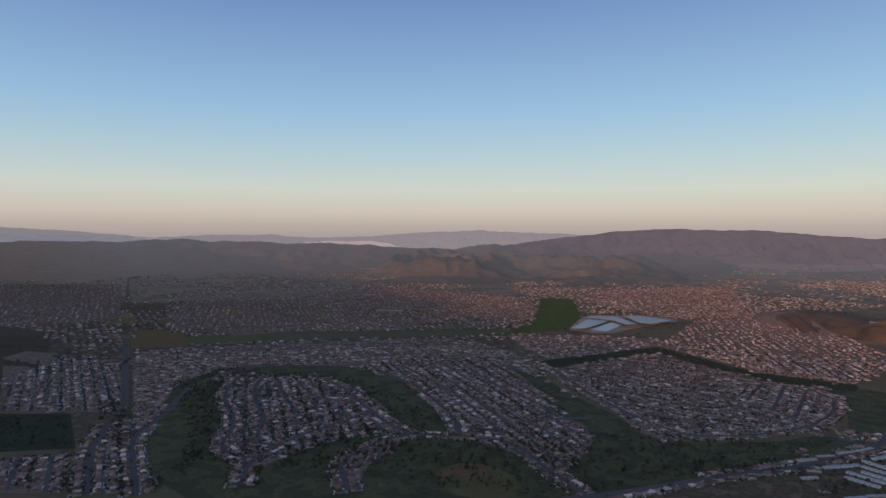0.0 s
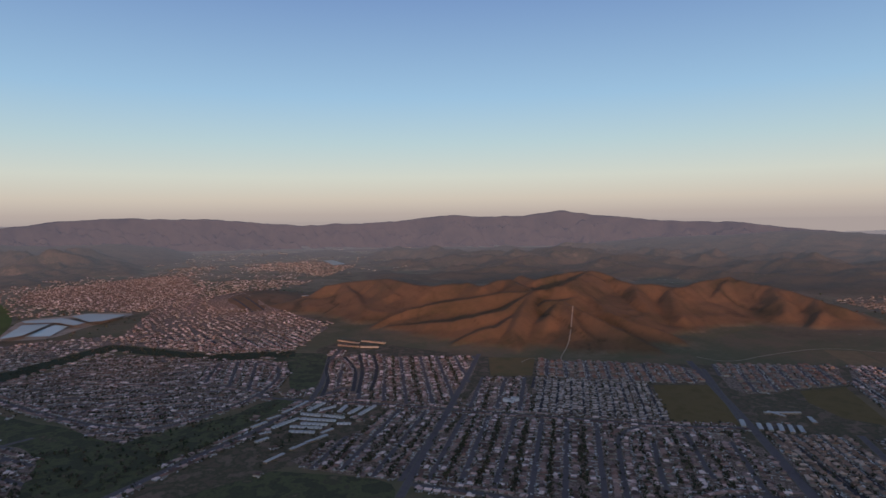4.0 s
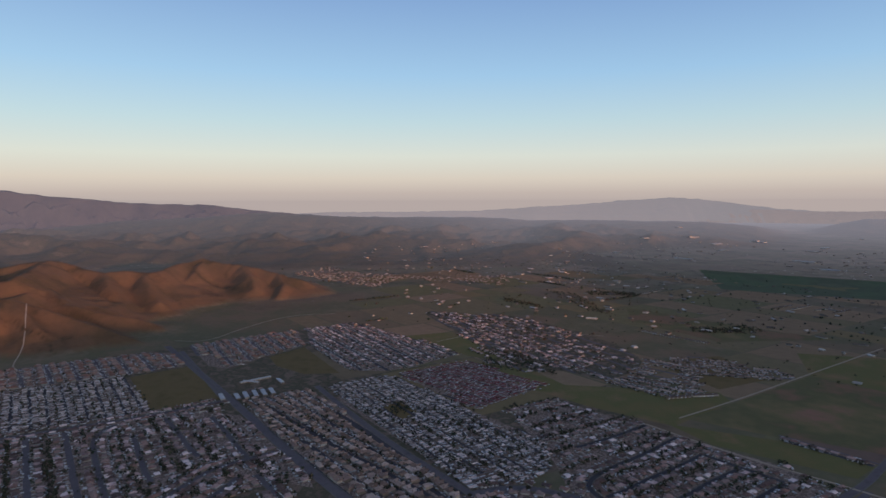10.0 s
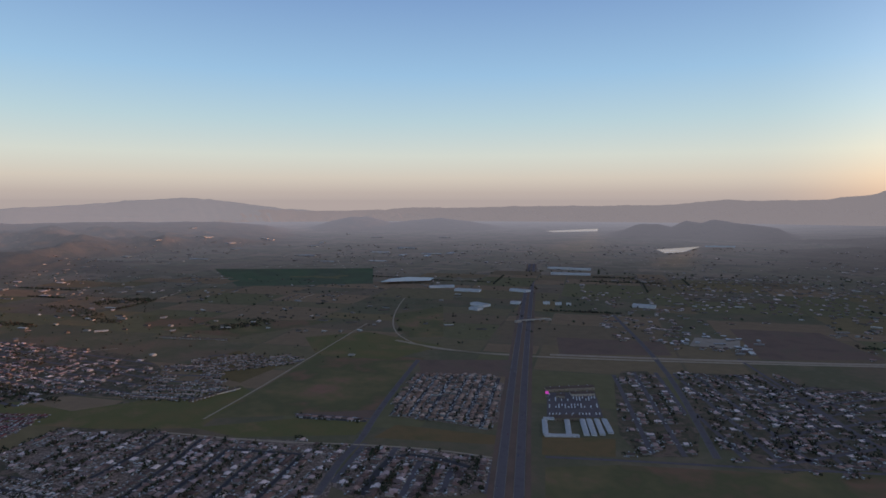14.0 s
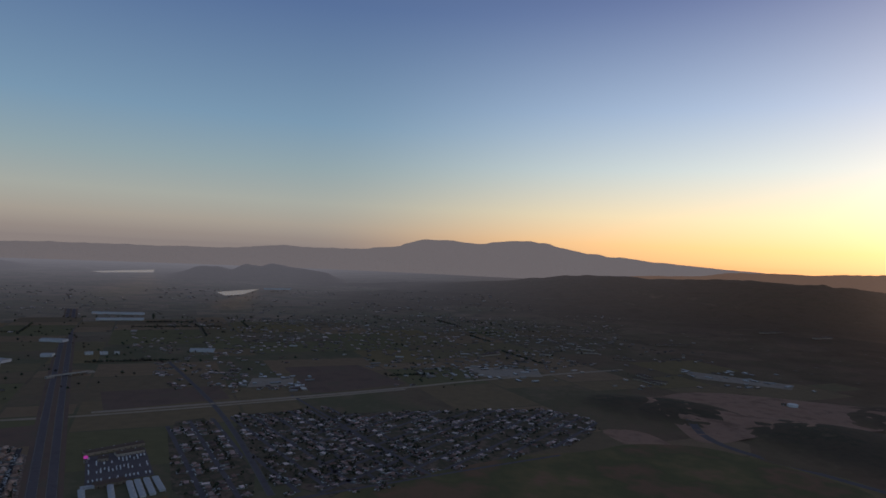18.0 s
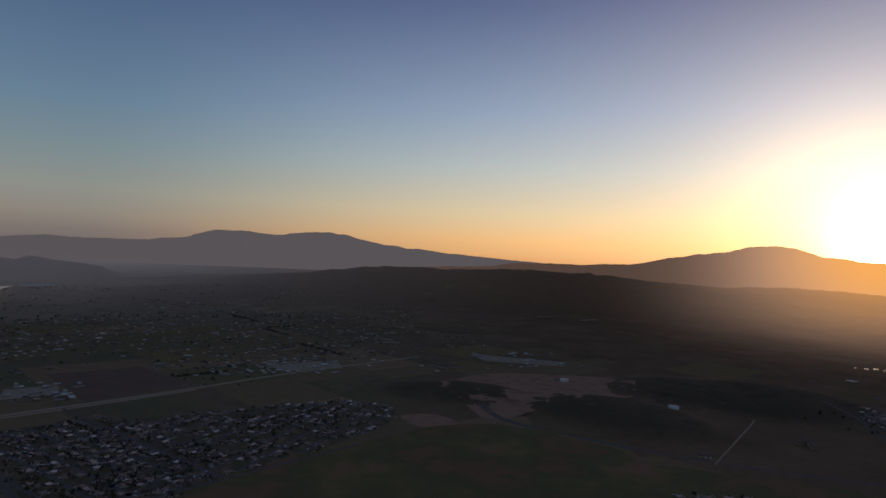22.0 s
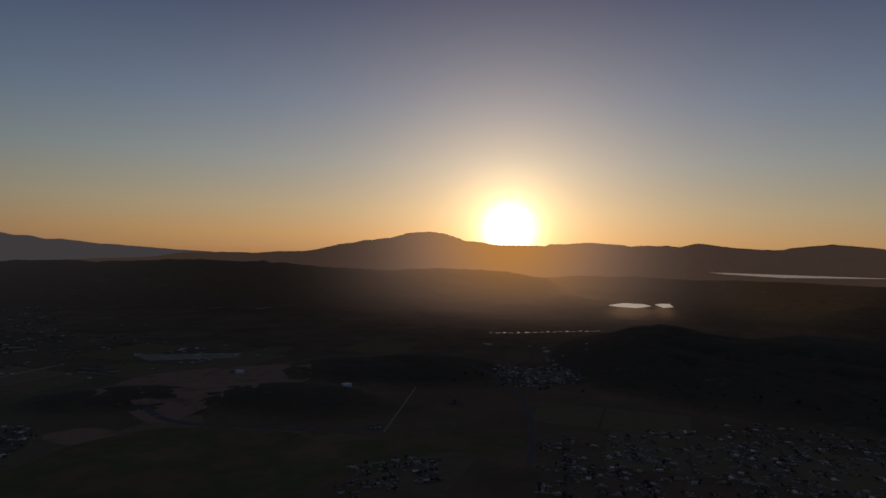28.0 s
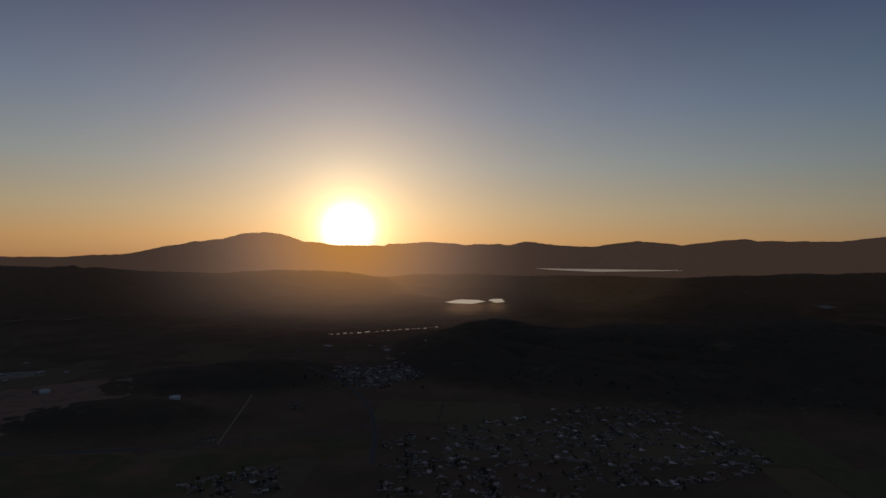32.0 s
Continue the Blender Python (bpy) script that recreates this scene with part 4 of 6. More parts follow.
WATERS = [
    ('settling_pond_a',[(621,2959),(778,3284),(876,3223),(694,2962)]),
    ('settling_pond_b',[(700,2935),(878,3177),(904,3084),(768,2863)]),
    ('settling_pond_c',[(802,3330),(805,3414),(962,3375),(985,3132),(924,3082),(900,3236)]),
    ('settling_pond_d',[(1011,3403),(1092,3428),(1209,3241),(1058,3122),(1006,3144)]),
    ('far_pond',[(4443,5990),(4558,5953),(4235,5321),(4006,5232)]),
    ('reservoir',[(2638,-5436),(2505,-6101),(2344,-5328),(2411,-5126)]),
    ('reservoir_tail',[(2512,-6208),(2272,-6379),(2210,-6149),(2423,-6012)]),
    ('far_reservoir',[(5327,-7494),(5202,-8717),(4764,-7959),(5090,-7348)]),
    ('lagoon',[(-4942,-3355),(-5362,-3460),(-5427,-3284),(-5284,-3107),(-4948,-3055),(-4894,-3207)]),
    ('lagoon',[(-5501,-3209),(-5688,-3250),(-5749,-3190),(-5420,-2969),(-5227,-2961)]),
    ('far_lagoon',[(-7062,-449),(-7240,-360),(-6956,-274),(-6710,-356)]),
    ('lake',[(-22050,-10800),(-22592,-9615),(-23888,-5673),(-22966,-5650),(-18720,-7019),(-20100,-9188)]),
    ('farm_reservoir',[(2644,-2180),(2720,-2320),(2706,-2440),(2571,-2525),(2497,-2419)]),
]
DISTRICTS = [
    ('golf_west','ranch',107,[(-663,1906),(-536,1988),(-340,1947),(-203,1778),(-66,1413),(-191,1375),(-288,1292),(-354,1179),(-396,1203),(-478,1294),(-506,1416),(-530,1546),(-619,1750)]),
    ('golf_south','ranch',98,[(-191,1090),(-195,1197),(-189,1302),(-117,1392),(-72,1360),(-126,1228),(-131,1082)]),
    ('mid_village','leafy',21,[(2489,-274),(2420,-382),(2287,-472),(2035,-593),(1872,-644),(1708,-650),(1609,-599),(1507,-483),(1626,-392),(1602,-296),(1707,-198),(2044,-141)]),
    ('village_row','village',38,[(1730,-702),(1528,-741),(1453,-700),(1369,-702),(1359,-567),(1425,-530),(1507,-483),(1609,-599),(1708,-650)]),
    ('new_tract','village',70,[(1677,-680),(1760,-812),(1661,-894),(1582,-958),(1520,-998),(1462,-892),(1541,-795),(1508,-749),(1588,-710)]),
    ('farm_lane','scatter',22,[(3146,-672),(2757,-1023),(2356,-927),(2506,-676)]),
    ('lane_houses','leafy',22,[(2558,-29),(2440,-281),(2215,-349),(1829,-287),(2107,-156)]),
    ('hill_village','village',77,[(3917,758),(4214,553),(3871,264),(3729,-84),(3722,-588),(3262,-515),(3621,61),(3252,182),(3464,413)]),
    ('ranch_west','leafy',63,[(501,-1652),(194,-1788),(-115,-1901),(-269,-1815),(-213,-1608),(-16,-1416),(200,-1197),(314,-1062)]),
    ('farm_homes','scatter',37,[(4759,-42),(4384,-1317),(3200,-1965),(2021,-2169),(1315,-1546),(1348,-1009),(1963,-585),(2785,-17)]),
    ('red_park','red',42,[(1609,38),(1735,-164),(1495,-340),(1316,-132)]),
    ('parkway_side','tract',7,[(-1177,2408),(-856,2402),(-727,2039),(-786,1899),(-738,1690),(-685,1439),(-707,1441)]),
    ('golf_east','ranch',107,[(-301,2102),(-27,2323),(210,2260),(299,1808),(351,1407),(303,1262),(209,1144),(143,1303),(47,1364),(22,1638),(-136,1923)]),
    ('golf_middle','ranch',141,[(353,2074),(824,2298),(1137,1752),(1064,1606),(876,1424),(482,1347),(456,1434),(434,1673)]),
    ('channel_side','tract',10,[(-1073,2456),(-454,2608),(109,2709),(331,2248),(88,2192),(-323,2141),(-704,2074),(-885,2021)]),
    ('north_town','tract',107,[(-1805,4143),(-742,4279),(-487,5217),(654,4424),(503,3251),(120,2962),(-503,2891),(-1201,2751)]),
    ('creek_town','tract',128,[(305,2746),(619,2790),(966,2694),(1262,1877),(1038,2058),(881,2527),(370,2238)]),
    ('hillfoot_town','tract',76,[(1558,3618),(2003,3655),(1781,3007),(1717,2240),(1262,1877),(1048,2034),(924,2576),(1153,2962)]),
    ('far_town','tract',117,[(1200,4975),(2554,5529),(1864,3695),(1274,3273),(958,4138)]),
    ('north_east','tract',121,[(-1561,2241),(-1139,2239),(-799,1568),(-912,1568),(-1095,1569)]),
    ('north_east_near','ranch',119,[(-864,1252),(-726,1267),(-617,1074),(-811,1076)]),
    ('parkway_row','ranch',118,[(-806,1453),(-736,1496),(-665,1519),(-669,1411),(-628,1300),(-481,1073),(-592,1074),(-710,1300)]),
    ('far_west_grid','tract',118,[(-3925,5372),(-2726,5372),(-1557,3065),(-2244,3067)]),
    ('east_curve','ranch',48,[(1262,1682),(1614,1318),(1140,1004),(973,1203),(971,1333)]),
    ('grid_west','ranch',30,[(1018,1114),(1107,966),(841,815),(736,769),(636,1002),(765,1025),(914,1051)]),
    ('grid','ranch',31,[(1103,955),(1225,723),(1400,419),(956,137),(994,224),(855,386),(738,765)]),
    ('mobile_park','mobile',31,[(1486,1025),(1622,734),(1352,567),(1206,831)]),
    ('pink_tract','pink',33,[(1687,1149),(1921,701),(1751,603),(1636,736),(1502,1020)]),
    ('grid_north','ranch',33,[(1398,1135),(1468,1032),(1204,836),(1120,978)]),
    ('north_tract','pink',27,[(1971,695),(2194,401),(1944,334),(1830,417),(1657,521)]),
    ('tan_north','tract',27,[(2206,374),(2318,206),(1833,-162),(1638,37),(1651,171),(1930,309)]),
    ('dense_park','mobile',28,[(1500,226),(1602,52),(1312,-126),(1131,-256),(1006,-228),(965,-186),(938,-101)]),
    ('tan_tract','tan',33,[(1396,396),(1496,236),(930,-88),(885,-39),(923,109)]),
    ('south_rows','ranch',120,[(1309,-203),(1382,-319),(1224,-443),(929,-682),(740,-500),(770,-330),(862,-306),(910,-240),(1038,-246)]),
    ('curve_side','ranch',30,[(918,-96),(942,-160),(890,-256),(840,-296),(765,-300),(745,-110),(850,-30)]),
    ('corner_tract','ranch',124,[(905,-704),(770,-777),(660,-827),(594,-717),(776,-520)]),
    ('tile_tract','tan',124,[(988,-831),(1177,-1093),(988,-1236),(761,-921),(859,-894)]),
    ('farm_row','tract',36,[(1132,-704),(1007,-794),(981,-773),(1102,-685)]),
    ('tree_village','leafy',127,[(826,-1472),(746,-1550),(412,-1099),(531,-982)]),
    ('ranchettes','leafy',133,[(715,-1566),(494,-1740),(155,-1397),(138,-1266),(391,-1087)]),
    ('scatter_east','scatter',45,[(1221,-2233),(1232,-3082),(480,-2967),(338,-2120),(648,-2487),(803,-2265)]),
    ('scatter_south','scatter',5,[(1745,-3750),(404,-4561),(-437,-3240),(-159,-2786),(370,-2114),(870,-2385),(1278,-2879)]),
    ('horizon_north','scatter',163,[(-3794,9646),(-86,8417),(942,5666),(-487,5217),(-1883,4778)]),
    ('hill_town_far','scatter',178,[(3199,8911),(8985,7880),(4759,4496),(2029,4021)]),
    ('west_town','leafy',39,[(-1189,-998),(-1812,-746),(-1896,-438),(-1568,-186),(-1368,-219),(-851,-709)]),
    ('west_mid','tract',142,[(-1719,-1803),(-2316,-1508),(-2074,-1298),(-1600,-1425)]),
    ('west_far','scatter',29,[(671,-2844),(-104,-3583),(-1148,-4067),(-920,-2532),(-441,-2263),(246,-2240)]),
    ('west_bottom','leafy',170,[(-737,-1129),(-914,-1052),(-810,-914),(-609,-984)]),
    ('fill_north','fill',121,[(-6203,7915),(-582,8624),(724,6411),(4292,6027),(4189,5097),(2962,4053),(2010,3435),(710,3487),(404,2881),(-430,2726),(-1273,2460),(-1762,2242)]),
    ('fill_west','fill',121,[(-2744,3497),(-1759,3494),(-779,1543),(-1217,1546)]),
    ('fill_creek','fill',107,[(-1253,3173),(221,2934),(924,2576),(1318,1961),(1039,1546),(237,1437),(-334,1908),(-752,1896)]),
    ('fill_apart','fill',30,[(892,1534),(1082,1202),(720,807),(573,1000)]),
    ('fill_south','fill',5,[(2123,-3193),(-943,-5377),(-522,-2928),(354,-2028),(973,-1745)]),
]
BUILDINGS = [
    ('barn',11,4,[(2089,-791,2038,-825),(2030,-829,1966,-877),(1958,-881,1890,-929),(1366,-575,1375,-636),(1377,-642,1382,-703),(2489,-1491,2558,-1612),(2464,-1558,2543,-1684),(2428,-1627,2485,-1735),(2375,-1669,2430,-1776),(3424,-1626,3406,-1707),(2930,-1108,3052,-1255)]),
    ('apartment_block',9,3.4,[(742,1196,818,1209),(870,1242,932,1265),(890,1222,931,1219),(909,1177,954,1204),(917,1149,973,1169),(928,1124,998,1150),(843,1233,863,1187),(869,1183,890,1133),(821,1202,863,1130),(802,1175,834,1123),(773,1174,812,1114),(753,1148,785,1102),(853,1111,873,1088)]),
    ('apartment_row',8.5,3.4,[(621,1031,670,1043),(691,1052,731,1058),(735,1062,760,1063),(763,1064,791,1067),(790,1085,823,1089),(711,1231,754,1241),(765,1254,801,1258),(814,1268,856,1282),(860,1283,911,1305),(699,1178,722,1171),(668,1142,699,1145)]),
    ('school_building',9,4,[(1454, 411, 1416, 393), (1466, 394, 1424, 376), (1477, 375, 1433, 357), (1484, 357, 1440, 339), (1493, 340, 1451, 322), (1545, 424, 1597, 362), (1574, 339, 1538, 319), (1455, 446, 1415, 428), (1560, 420, 1545, 380)]),
    ('school_wing',9,5,[(1468,1897,1483,1793),(1520,1821,1543,1717),(1413,1826,1439,1741),(1442,1734,1482,1683)]),
    ('hall',13,8,[(1240,938,1237,912),(1262,930,1259,912)]),
    ('storage_row',10,3.5,[(681,-1093,627,-1025),(671,-1103,617,-1035),(660,-1114,607,-1049),(649,-1125,600,-1068),(741,-1043,708,-1071),(685,-968,636,-1012),(734,-1036,688,-976),(701,-1068,653,-1003)]),
    ('shop_building',22,6,[(853,-1208,783,-1303),(726,-1058,691,-1097),(808,-1187,792,-1197),(792,-1220,757,-1261)]),
    ('warehouse',45,10,[(1797,-2003,1718,-2000),(1728,-1912,1684,-1918),(2147,-2256,2033,-2315),(2312,-2236,2238,-2339),(2413,-3426,2159,-3535),(2214,-3174,2011,-3293),(1591,-2228,1573,-2246),(1546,-2252,1528,-2269),(1503,-2274,1490,-2286),(1700,-2141,1664,-2156),(1286,-2448,1198,-2475),(1948,-2453,1852,-2466)]),
    ('shed',30,7,[(119,-2800,40,-2897),(-156,-2977,-207,-2964),(-353,-3243,-431,-3200),(-490,-2963,-569,-2978),(-815,-3570,-1013,-3635),(-490,-2493,-606,-2445),(-1696,-4448,-1880,-4568),(-1965,-4284,-2114,-4380),(-530,-2589,-559,-2517)]),
    ('shed',18,6,[(-918,-1329,-951,-1319),(-1312,-1434,-1277,-1361),(-1267,-1408,-1330,-1442),(-918,-2209,-957,-2200),(-514,-2478,-575,-2403),(-335,-3093,-440,-3114)]),
    ('shed',30,8,[(-2973,6019,-2900,6092),(-2687,5947,-2616,6093),(-1135,2133,-1090,2142),(-1604,2855,-1584,2888),(-364,3670,-213,3643),(-151,3725,-23,3781),(-707,4027,-640,4060),(-557,4582,-475,4582)]),
    ('hill_house',14,7,[(2001,2899,2035,2889),(5151,8231,5097,7724),(-568,7392,-444,7352),(-977,7323,-775,7357)]),
]
GROVES = [
    (420,[(-1144,1522),(-920,1534),(-779,1318),(-967,1285)]),
    (9000,[(4759,-42),(4384,-1317),(3200,-1965),(2021,-2169),(1315,-1546),(1348,-1009),(1963,-585),(2785,-17)]),
    (90,[(3041,-858),(2983,-1085),(2861,-1068),(2921,-849)]),
    (90,[(2149,-974),(2096,-1136),(2025,-1121),(2059,-955)]),
    (90,[(2865,-429),(2632,-565),(2555,-549),(2763,-414)]),
    (170,[(-890,1640),(-841,1651),(-754,1530),(-677,1364),(-720,1325)]),
    (260,[(-799,1856),(-717,2012),(-658,1905),(-610,1710),(-515,1417),(-485,1274),(-472,1152),(-499,1155),(-566,1423)]),
    (160,[(1907,-221),(1804,-334),(1604,-285),(1664,-193)]),
    (200,[(2227,-1111),(2138,-1215),(2044,-1210),(2069,-1080)]),
    (260,[(3116,-665),(2972,-781),(2382,-797),(2499,-710)]),
    (420,[(-835,2109),(-297,1966),(58,1483),(491,1370),(897,1357),(532,1151),(174,1061),(-491,1232)]),
    (350,[(340,2174),(872,2500),(1029,2039),(1251,1861),(1200,1785),(976,1935),(827,2374),(385,2093)]),
    (160,[(1810,-264),(1771,-341),(1615,-404),(1568,-362),(1640,-300)]),
    (900,[(713,-1545),(494,-1762),(224,-1445),(202,-1315),(416,-1138)]),
    (300,[(300,-1412),(236,-1520),(155,-1397),(247,-1253)]),
    (700,[(2376,-155),(2257,-435),(1952,-488),(2010,-238)]),
    (700,[(185,-1845),(-94,-1796),(-97,-1530),(138,-1425)]),
    (330,[(600,1010),(760,1060),(960,1120),(1010,1210),(930,1310),(700,1240)]),
    (120,[(1371,64),(1376,22),(1304,-3),(1281,39)]),
]
TANKS = [(-946, -2190), (-1129, -1763), (-1133, -1764)]
SIGN = (821, -1168)
VEHICLE_LOT = [(841, -1196), (766, -1282), (659, -1139), (742, -1056)]
BRIDGE = [(1408, -1841), (1368, -1918)]
TRAIL = [(2157,1292),(1904,1152),(1815,1124),(1735,1088),(1678,1028)]
TRAIL_TWO = [(1610,1152),(1690,1175),(1676,1111),(1678,1028)]
TRACK = [(2043,766),(2019,655),(2243,596),(2481,477),(2498,306)]
TOWN_GROUND = [(1283, 1819), (1507, 1888), (1614, 1216), (1868, 844), (2025, 572), (2305, 269), (2006, 22), (1754, -128), (1564, -372), (1428, -524), (1007, -375), (654, 948)]
NORTH_GROUND = [[(-2472, 3978), (-899, 4061), (410, 3401), (267, 2217), (-296, 2145), (-745, 2125), (-899, 1960), (-694, 1440), (-562, 1137), (-724, 1157)], [(605, 1212), (751, 1255), (940, 1327), (1457, 1607), (926, 949), (280, 1030)]]
CREEK_GRASS = [(323, 1928), (463, 1430), (564, 1313), (839, 1374), (933, 1314), (709, 1257), (508, 1185), (548, 1083), (630, 962), (734, 792), (642, 702), (197, 1210)]
GOLF_GROUNDS = [(-899, 1960), (-745, 2125), (-294, 2126), (160, 1331), (419, 1351), (892, 1348), (656, 1267), (218, 898), (-477, 986)]
RIVER = [(-2571, -2533), (-2759, -2428), (-2991, -2364), (-3255, -2236)]
FREEWAY = [(2668, -3589), (2109, -2822), (1247, -1632), (885, -1139), (581, -730), (504, -627)]
FOG_HILLS = [(314.0, 0.1), (322.0, 0.34), (325.3, 0.36), (327.4, 0.24), (330.4, 0.07), (334.8, -0.38), (340.5, -0.15), (345.2, -0.15), (349.1, -0.41), (354.1, -0.2), (358.2, 0.11), (3.9, 0.32), (8.0, 0.11), (11.5, 0.01), (16.0, -0.4), (22.0, -1.2)]
NORTH_RANGE = [(3.0, -1.6), (8.0, -0.7), (10.5, -0.39), (13.0, -0.09), (16.3, 0.31), (20.5, 0.5), (24.1, 0.35), (26.6, 0.39), (29.5, 0.16), (32.5, -0.1), (34.6, -0.29), (38.0, -0.13), (42.1, -0.07), (45.2, 0.3), (48.3, 0.53), (50.8, 0.35), (54.9, 0.45), (57.9, 0.87), (60.4, 0.48), (63.3, 0.2), (68.0, -0.2), (72.3, -0.29), (75.6, -0.68), (79.1, -1.06), (86.0, -1.7)]
EAST_PEAK = [(74.0, -1.5), (81.7, -1.01), (95.8, -0.95), (100.9, -0.62), (106.0, -0.32), (109.6, 0.02), (113.2, 0.2), (115.7, 0.02), (119.1, -0.5), (121.0, -0.72), (127.0, -1.2)]
SOUTH_RANGE = [(110.0, -1.60), (115.0, -1.00), (119.5, -0.78), (124.1, -0.96), (129.3, -0.87), (132.8, -0.63), (136.8, -0.69), (141.2, -0.52), (148.5, -0.49), (154.7, -0.38), (159.4, 0.06), (161.9, -0.02), (164.4, 0.05), (166.9, 0.07), (167.6, 0.26), (169.7, 0.42), (170.2, 0.70), (171.6, 1.13), (172.2, 1.21), (174.5, 1.22), (175.6, 1.12), (177.5, 1.00), (178.2, 1.24), (179.9, 1.43), (181.5, 1.50), (182.2, 1.38), (183.3, 1.33), (184.0, 1.10), (184.8, 0.93), (186.6, 0.61), (187.7, 0.62), (188.5, 0.35), (189.7, 0.41), (192.0, 0.13), (194.5, 0.00), (198.3, -0.25), (204.0, -0.45), (210.0, -1.00)]
SUNSET_RANGE = [(186.0, -1.6), (192.0, -1.1), (195.8, -0.9), (198.2, -0.5), (200.7, -0.35), (203.8, -0.33), (207.8, -0.12), (209.7, 0.1), (211.2, 0.5), (214.1, 1.08), (216.3, 1.3), (217.8, 1.85), (219.5, 1.95), (221.1, 1.85), (223.0, 1.25), (225.7, 0.96), (230.6, 0.9), (233.9, 0.9), (236.8, 0.9), (240.0, 0.99), (244.0, 0.9)]
LAKE_RANGE = [(228.0, 0.9), (231.1, 1.1), (234.6, 1.3), (237.6, 1.07), (240.7, 1.17), (241.8, 1.08), (243.1, 1.41), (245.9, 1.09), (248.9, 0.98), (252.6, 1.47), (256.2, 1.11), (262.0, 1.5), (265.3, 1.43), (268.1, 1.44), (256.1, 1.22), (261.3, 1.71), (270.8, 1.77), (280.0, 1.6), (292.0, 1.4), (302.0, 0.8)]

# ---- mountains and ridges round the valley ----


def mountain_range(name, line, near, far, mat, label, seed, category="mountains", rough=0.06, relief=0.7, foot=None, taper=3.0):
    """A range shaped to fit the camera's view: its crest follows (azimuth, elevation) from the eye, with spurs down to
    the plain.
    """
    line = sorted((az if az >= line[0][0] - 60 else az + 360, el) for az, el in line)
    az = np.arange(line[0][0], line[-1][0], 0.15)
    el = np.interp(az, [p[0] for p in line], [p[1] for p in line])
    el = np.convolve(np.pad(el, 2, "edge"), np.ones(5) / 5, "valid")
    el = el + rough * (fbm(az * 1.3, az * 0 + seed, 5, seed) - 0.5) * 2 + (0.05 + 0.6 * rough) * (ridged(az * 0.9, az * 0 + seed, 3, seed + 2) - 0.62)
    d_near = FLAT - REACH * math.log(max(1e-6, 1 - (near - FLAT) / REACH)) if near < FLAT + REACH else 20000
    el0 = (math.degrees(math.atan2(-EYE[2], d_near)) if foot is None else foot) - 0.15
    ends = np.clip(np.minimum(az - az[0], az[-1] - az) / taper, 0, 1)
    el = el0 + (el - el0) * (ends * (2 - ends)) ** 0.7
    rows, verts = 30, []
    for i in range(rows):
        u = i / (rows - 1)
        r = near + (far - near) * u
        lumps = fbm(az * 0.45 + 3 * u, az * 0 + u * 5 + seed, 4, seed)
        cuts = ridged(az * 1.1 + 1.5 * u, az * 0 + u * 2.5 + seed, 4, seed + 5)
        mid = 4 * u * (1 - u)
        lift = u ** 1.25 + relief * mid * (0.7 * (lumps - 0.5) + 0.75 * (cuts - 0.65))
        e = el0 + (el - el0) * np.clip(lift, 0, 0.97 if u < 1 else 1)
        verts.append(np.stack([r * np.sin(np.radians(az)), r * np.cos(np.radians(az)), EYE[2] + r * np.tan(np.radians(e))], -1))
    e = el0 + (el - el0) * 0.3
    r = far + 25
    verts.append(np.stack([r * np.sin(np.radians(az)), r * np.cos(np.radians(az)), EYE[2] + r * np.tan(np.radians(e))], -1))
    n = len(az)
    f = [(i * n + j, (i + 1) * n + j, (i + 1) * n + j + 1, i * n + j + 1) for i in range(rows) for j in range(n - 1)]
    return link_mesh(name, np.concatenate(verts), [q[::-1] for q in f], [mat], smooth=True, label=label, kind="structure", category=category)


mountain_range("backdrop", EAST_PEAK, 4872, 4905, M["range_far"], "far-off mountain with pale blue-grey haze put into its glow", 5, relief=0.25, foot=-2.4)
mountain_range("backdrop", FOG_HILLS, 4858, 4900, M["range_far"], "low hills on the horizon behind fog, haze put into their glow", 6, foot=-2.4)
mountain_range("backdrop", NORTH_RANGE, 4788, 4848, M["range_lit"], "long mountain range lit by the low sun, mauve haze put into its glow", 7, foot=-2.4)
mountain_range("backdrop", SOUTH_RANGE, 4862, 4900, M["range_south"], "mountain range with a broad summit, violet haze put into its glow", 8, rough=0.04, foot=-2.4)
mountain_range("backdrop", SUNSET_RANGE, 4836, 4856, M["range_dusk"], "dark mountain ridge below the setting sun, sun glare put into its glow", 9, rough=0.05, foot=-2.4)
mountain_range("backdrop", LAKE_RANGE, 4860, 4900, M["range_dusk"], "hills beyond the lake, dusky haze and sun glare put into their glow", 10, rough=0.05, foot=-2.4)
# fog banks are solid shapes that glow by their material
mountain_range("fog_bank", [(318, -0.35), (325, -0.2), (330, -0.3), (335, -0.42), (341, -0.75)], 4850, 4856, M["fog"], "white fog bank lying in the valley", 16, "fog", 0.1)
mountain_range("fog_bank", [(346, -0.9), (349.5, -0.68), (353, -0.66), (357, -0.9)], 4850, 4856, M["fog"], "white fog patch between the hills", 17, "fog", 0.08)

# added out of view to block the sun from the northern plain
mountain_range("backdrop", [(280, 1.6), (286, 2.3), (293, 2.6), (300, 2.3), (306, 1.6), (311, 0.4), (314, -1.0)], 4700, 4890, M["range_far"], "unseen range added in the west to shade the northern plain", 18)

# ---- fields, water, roads ----


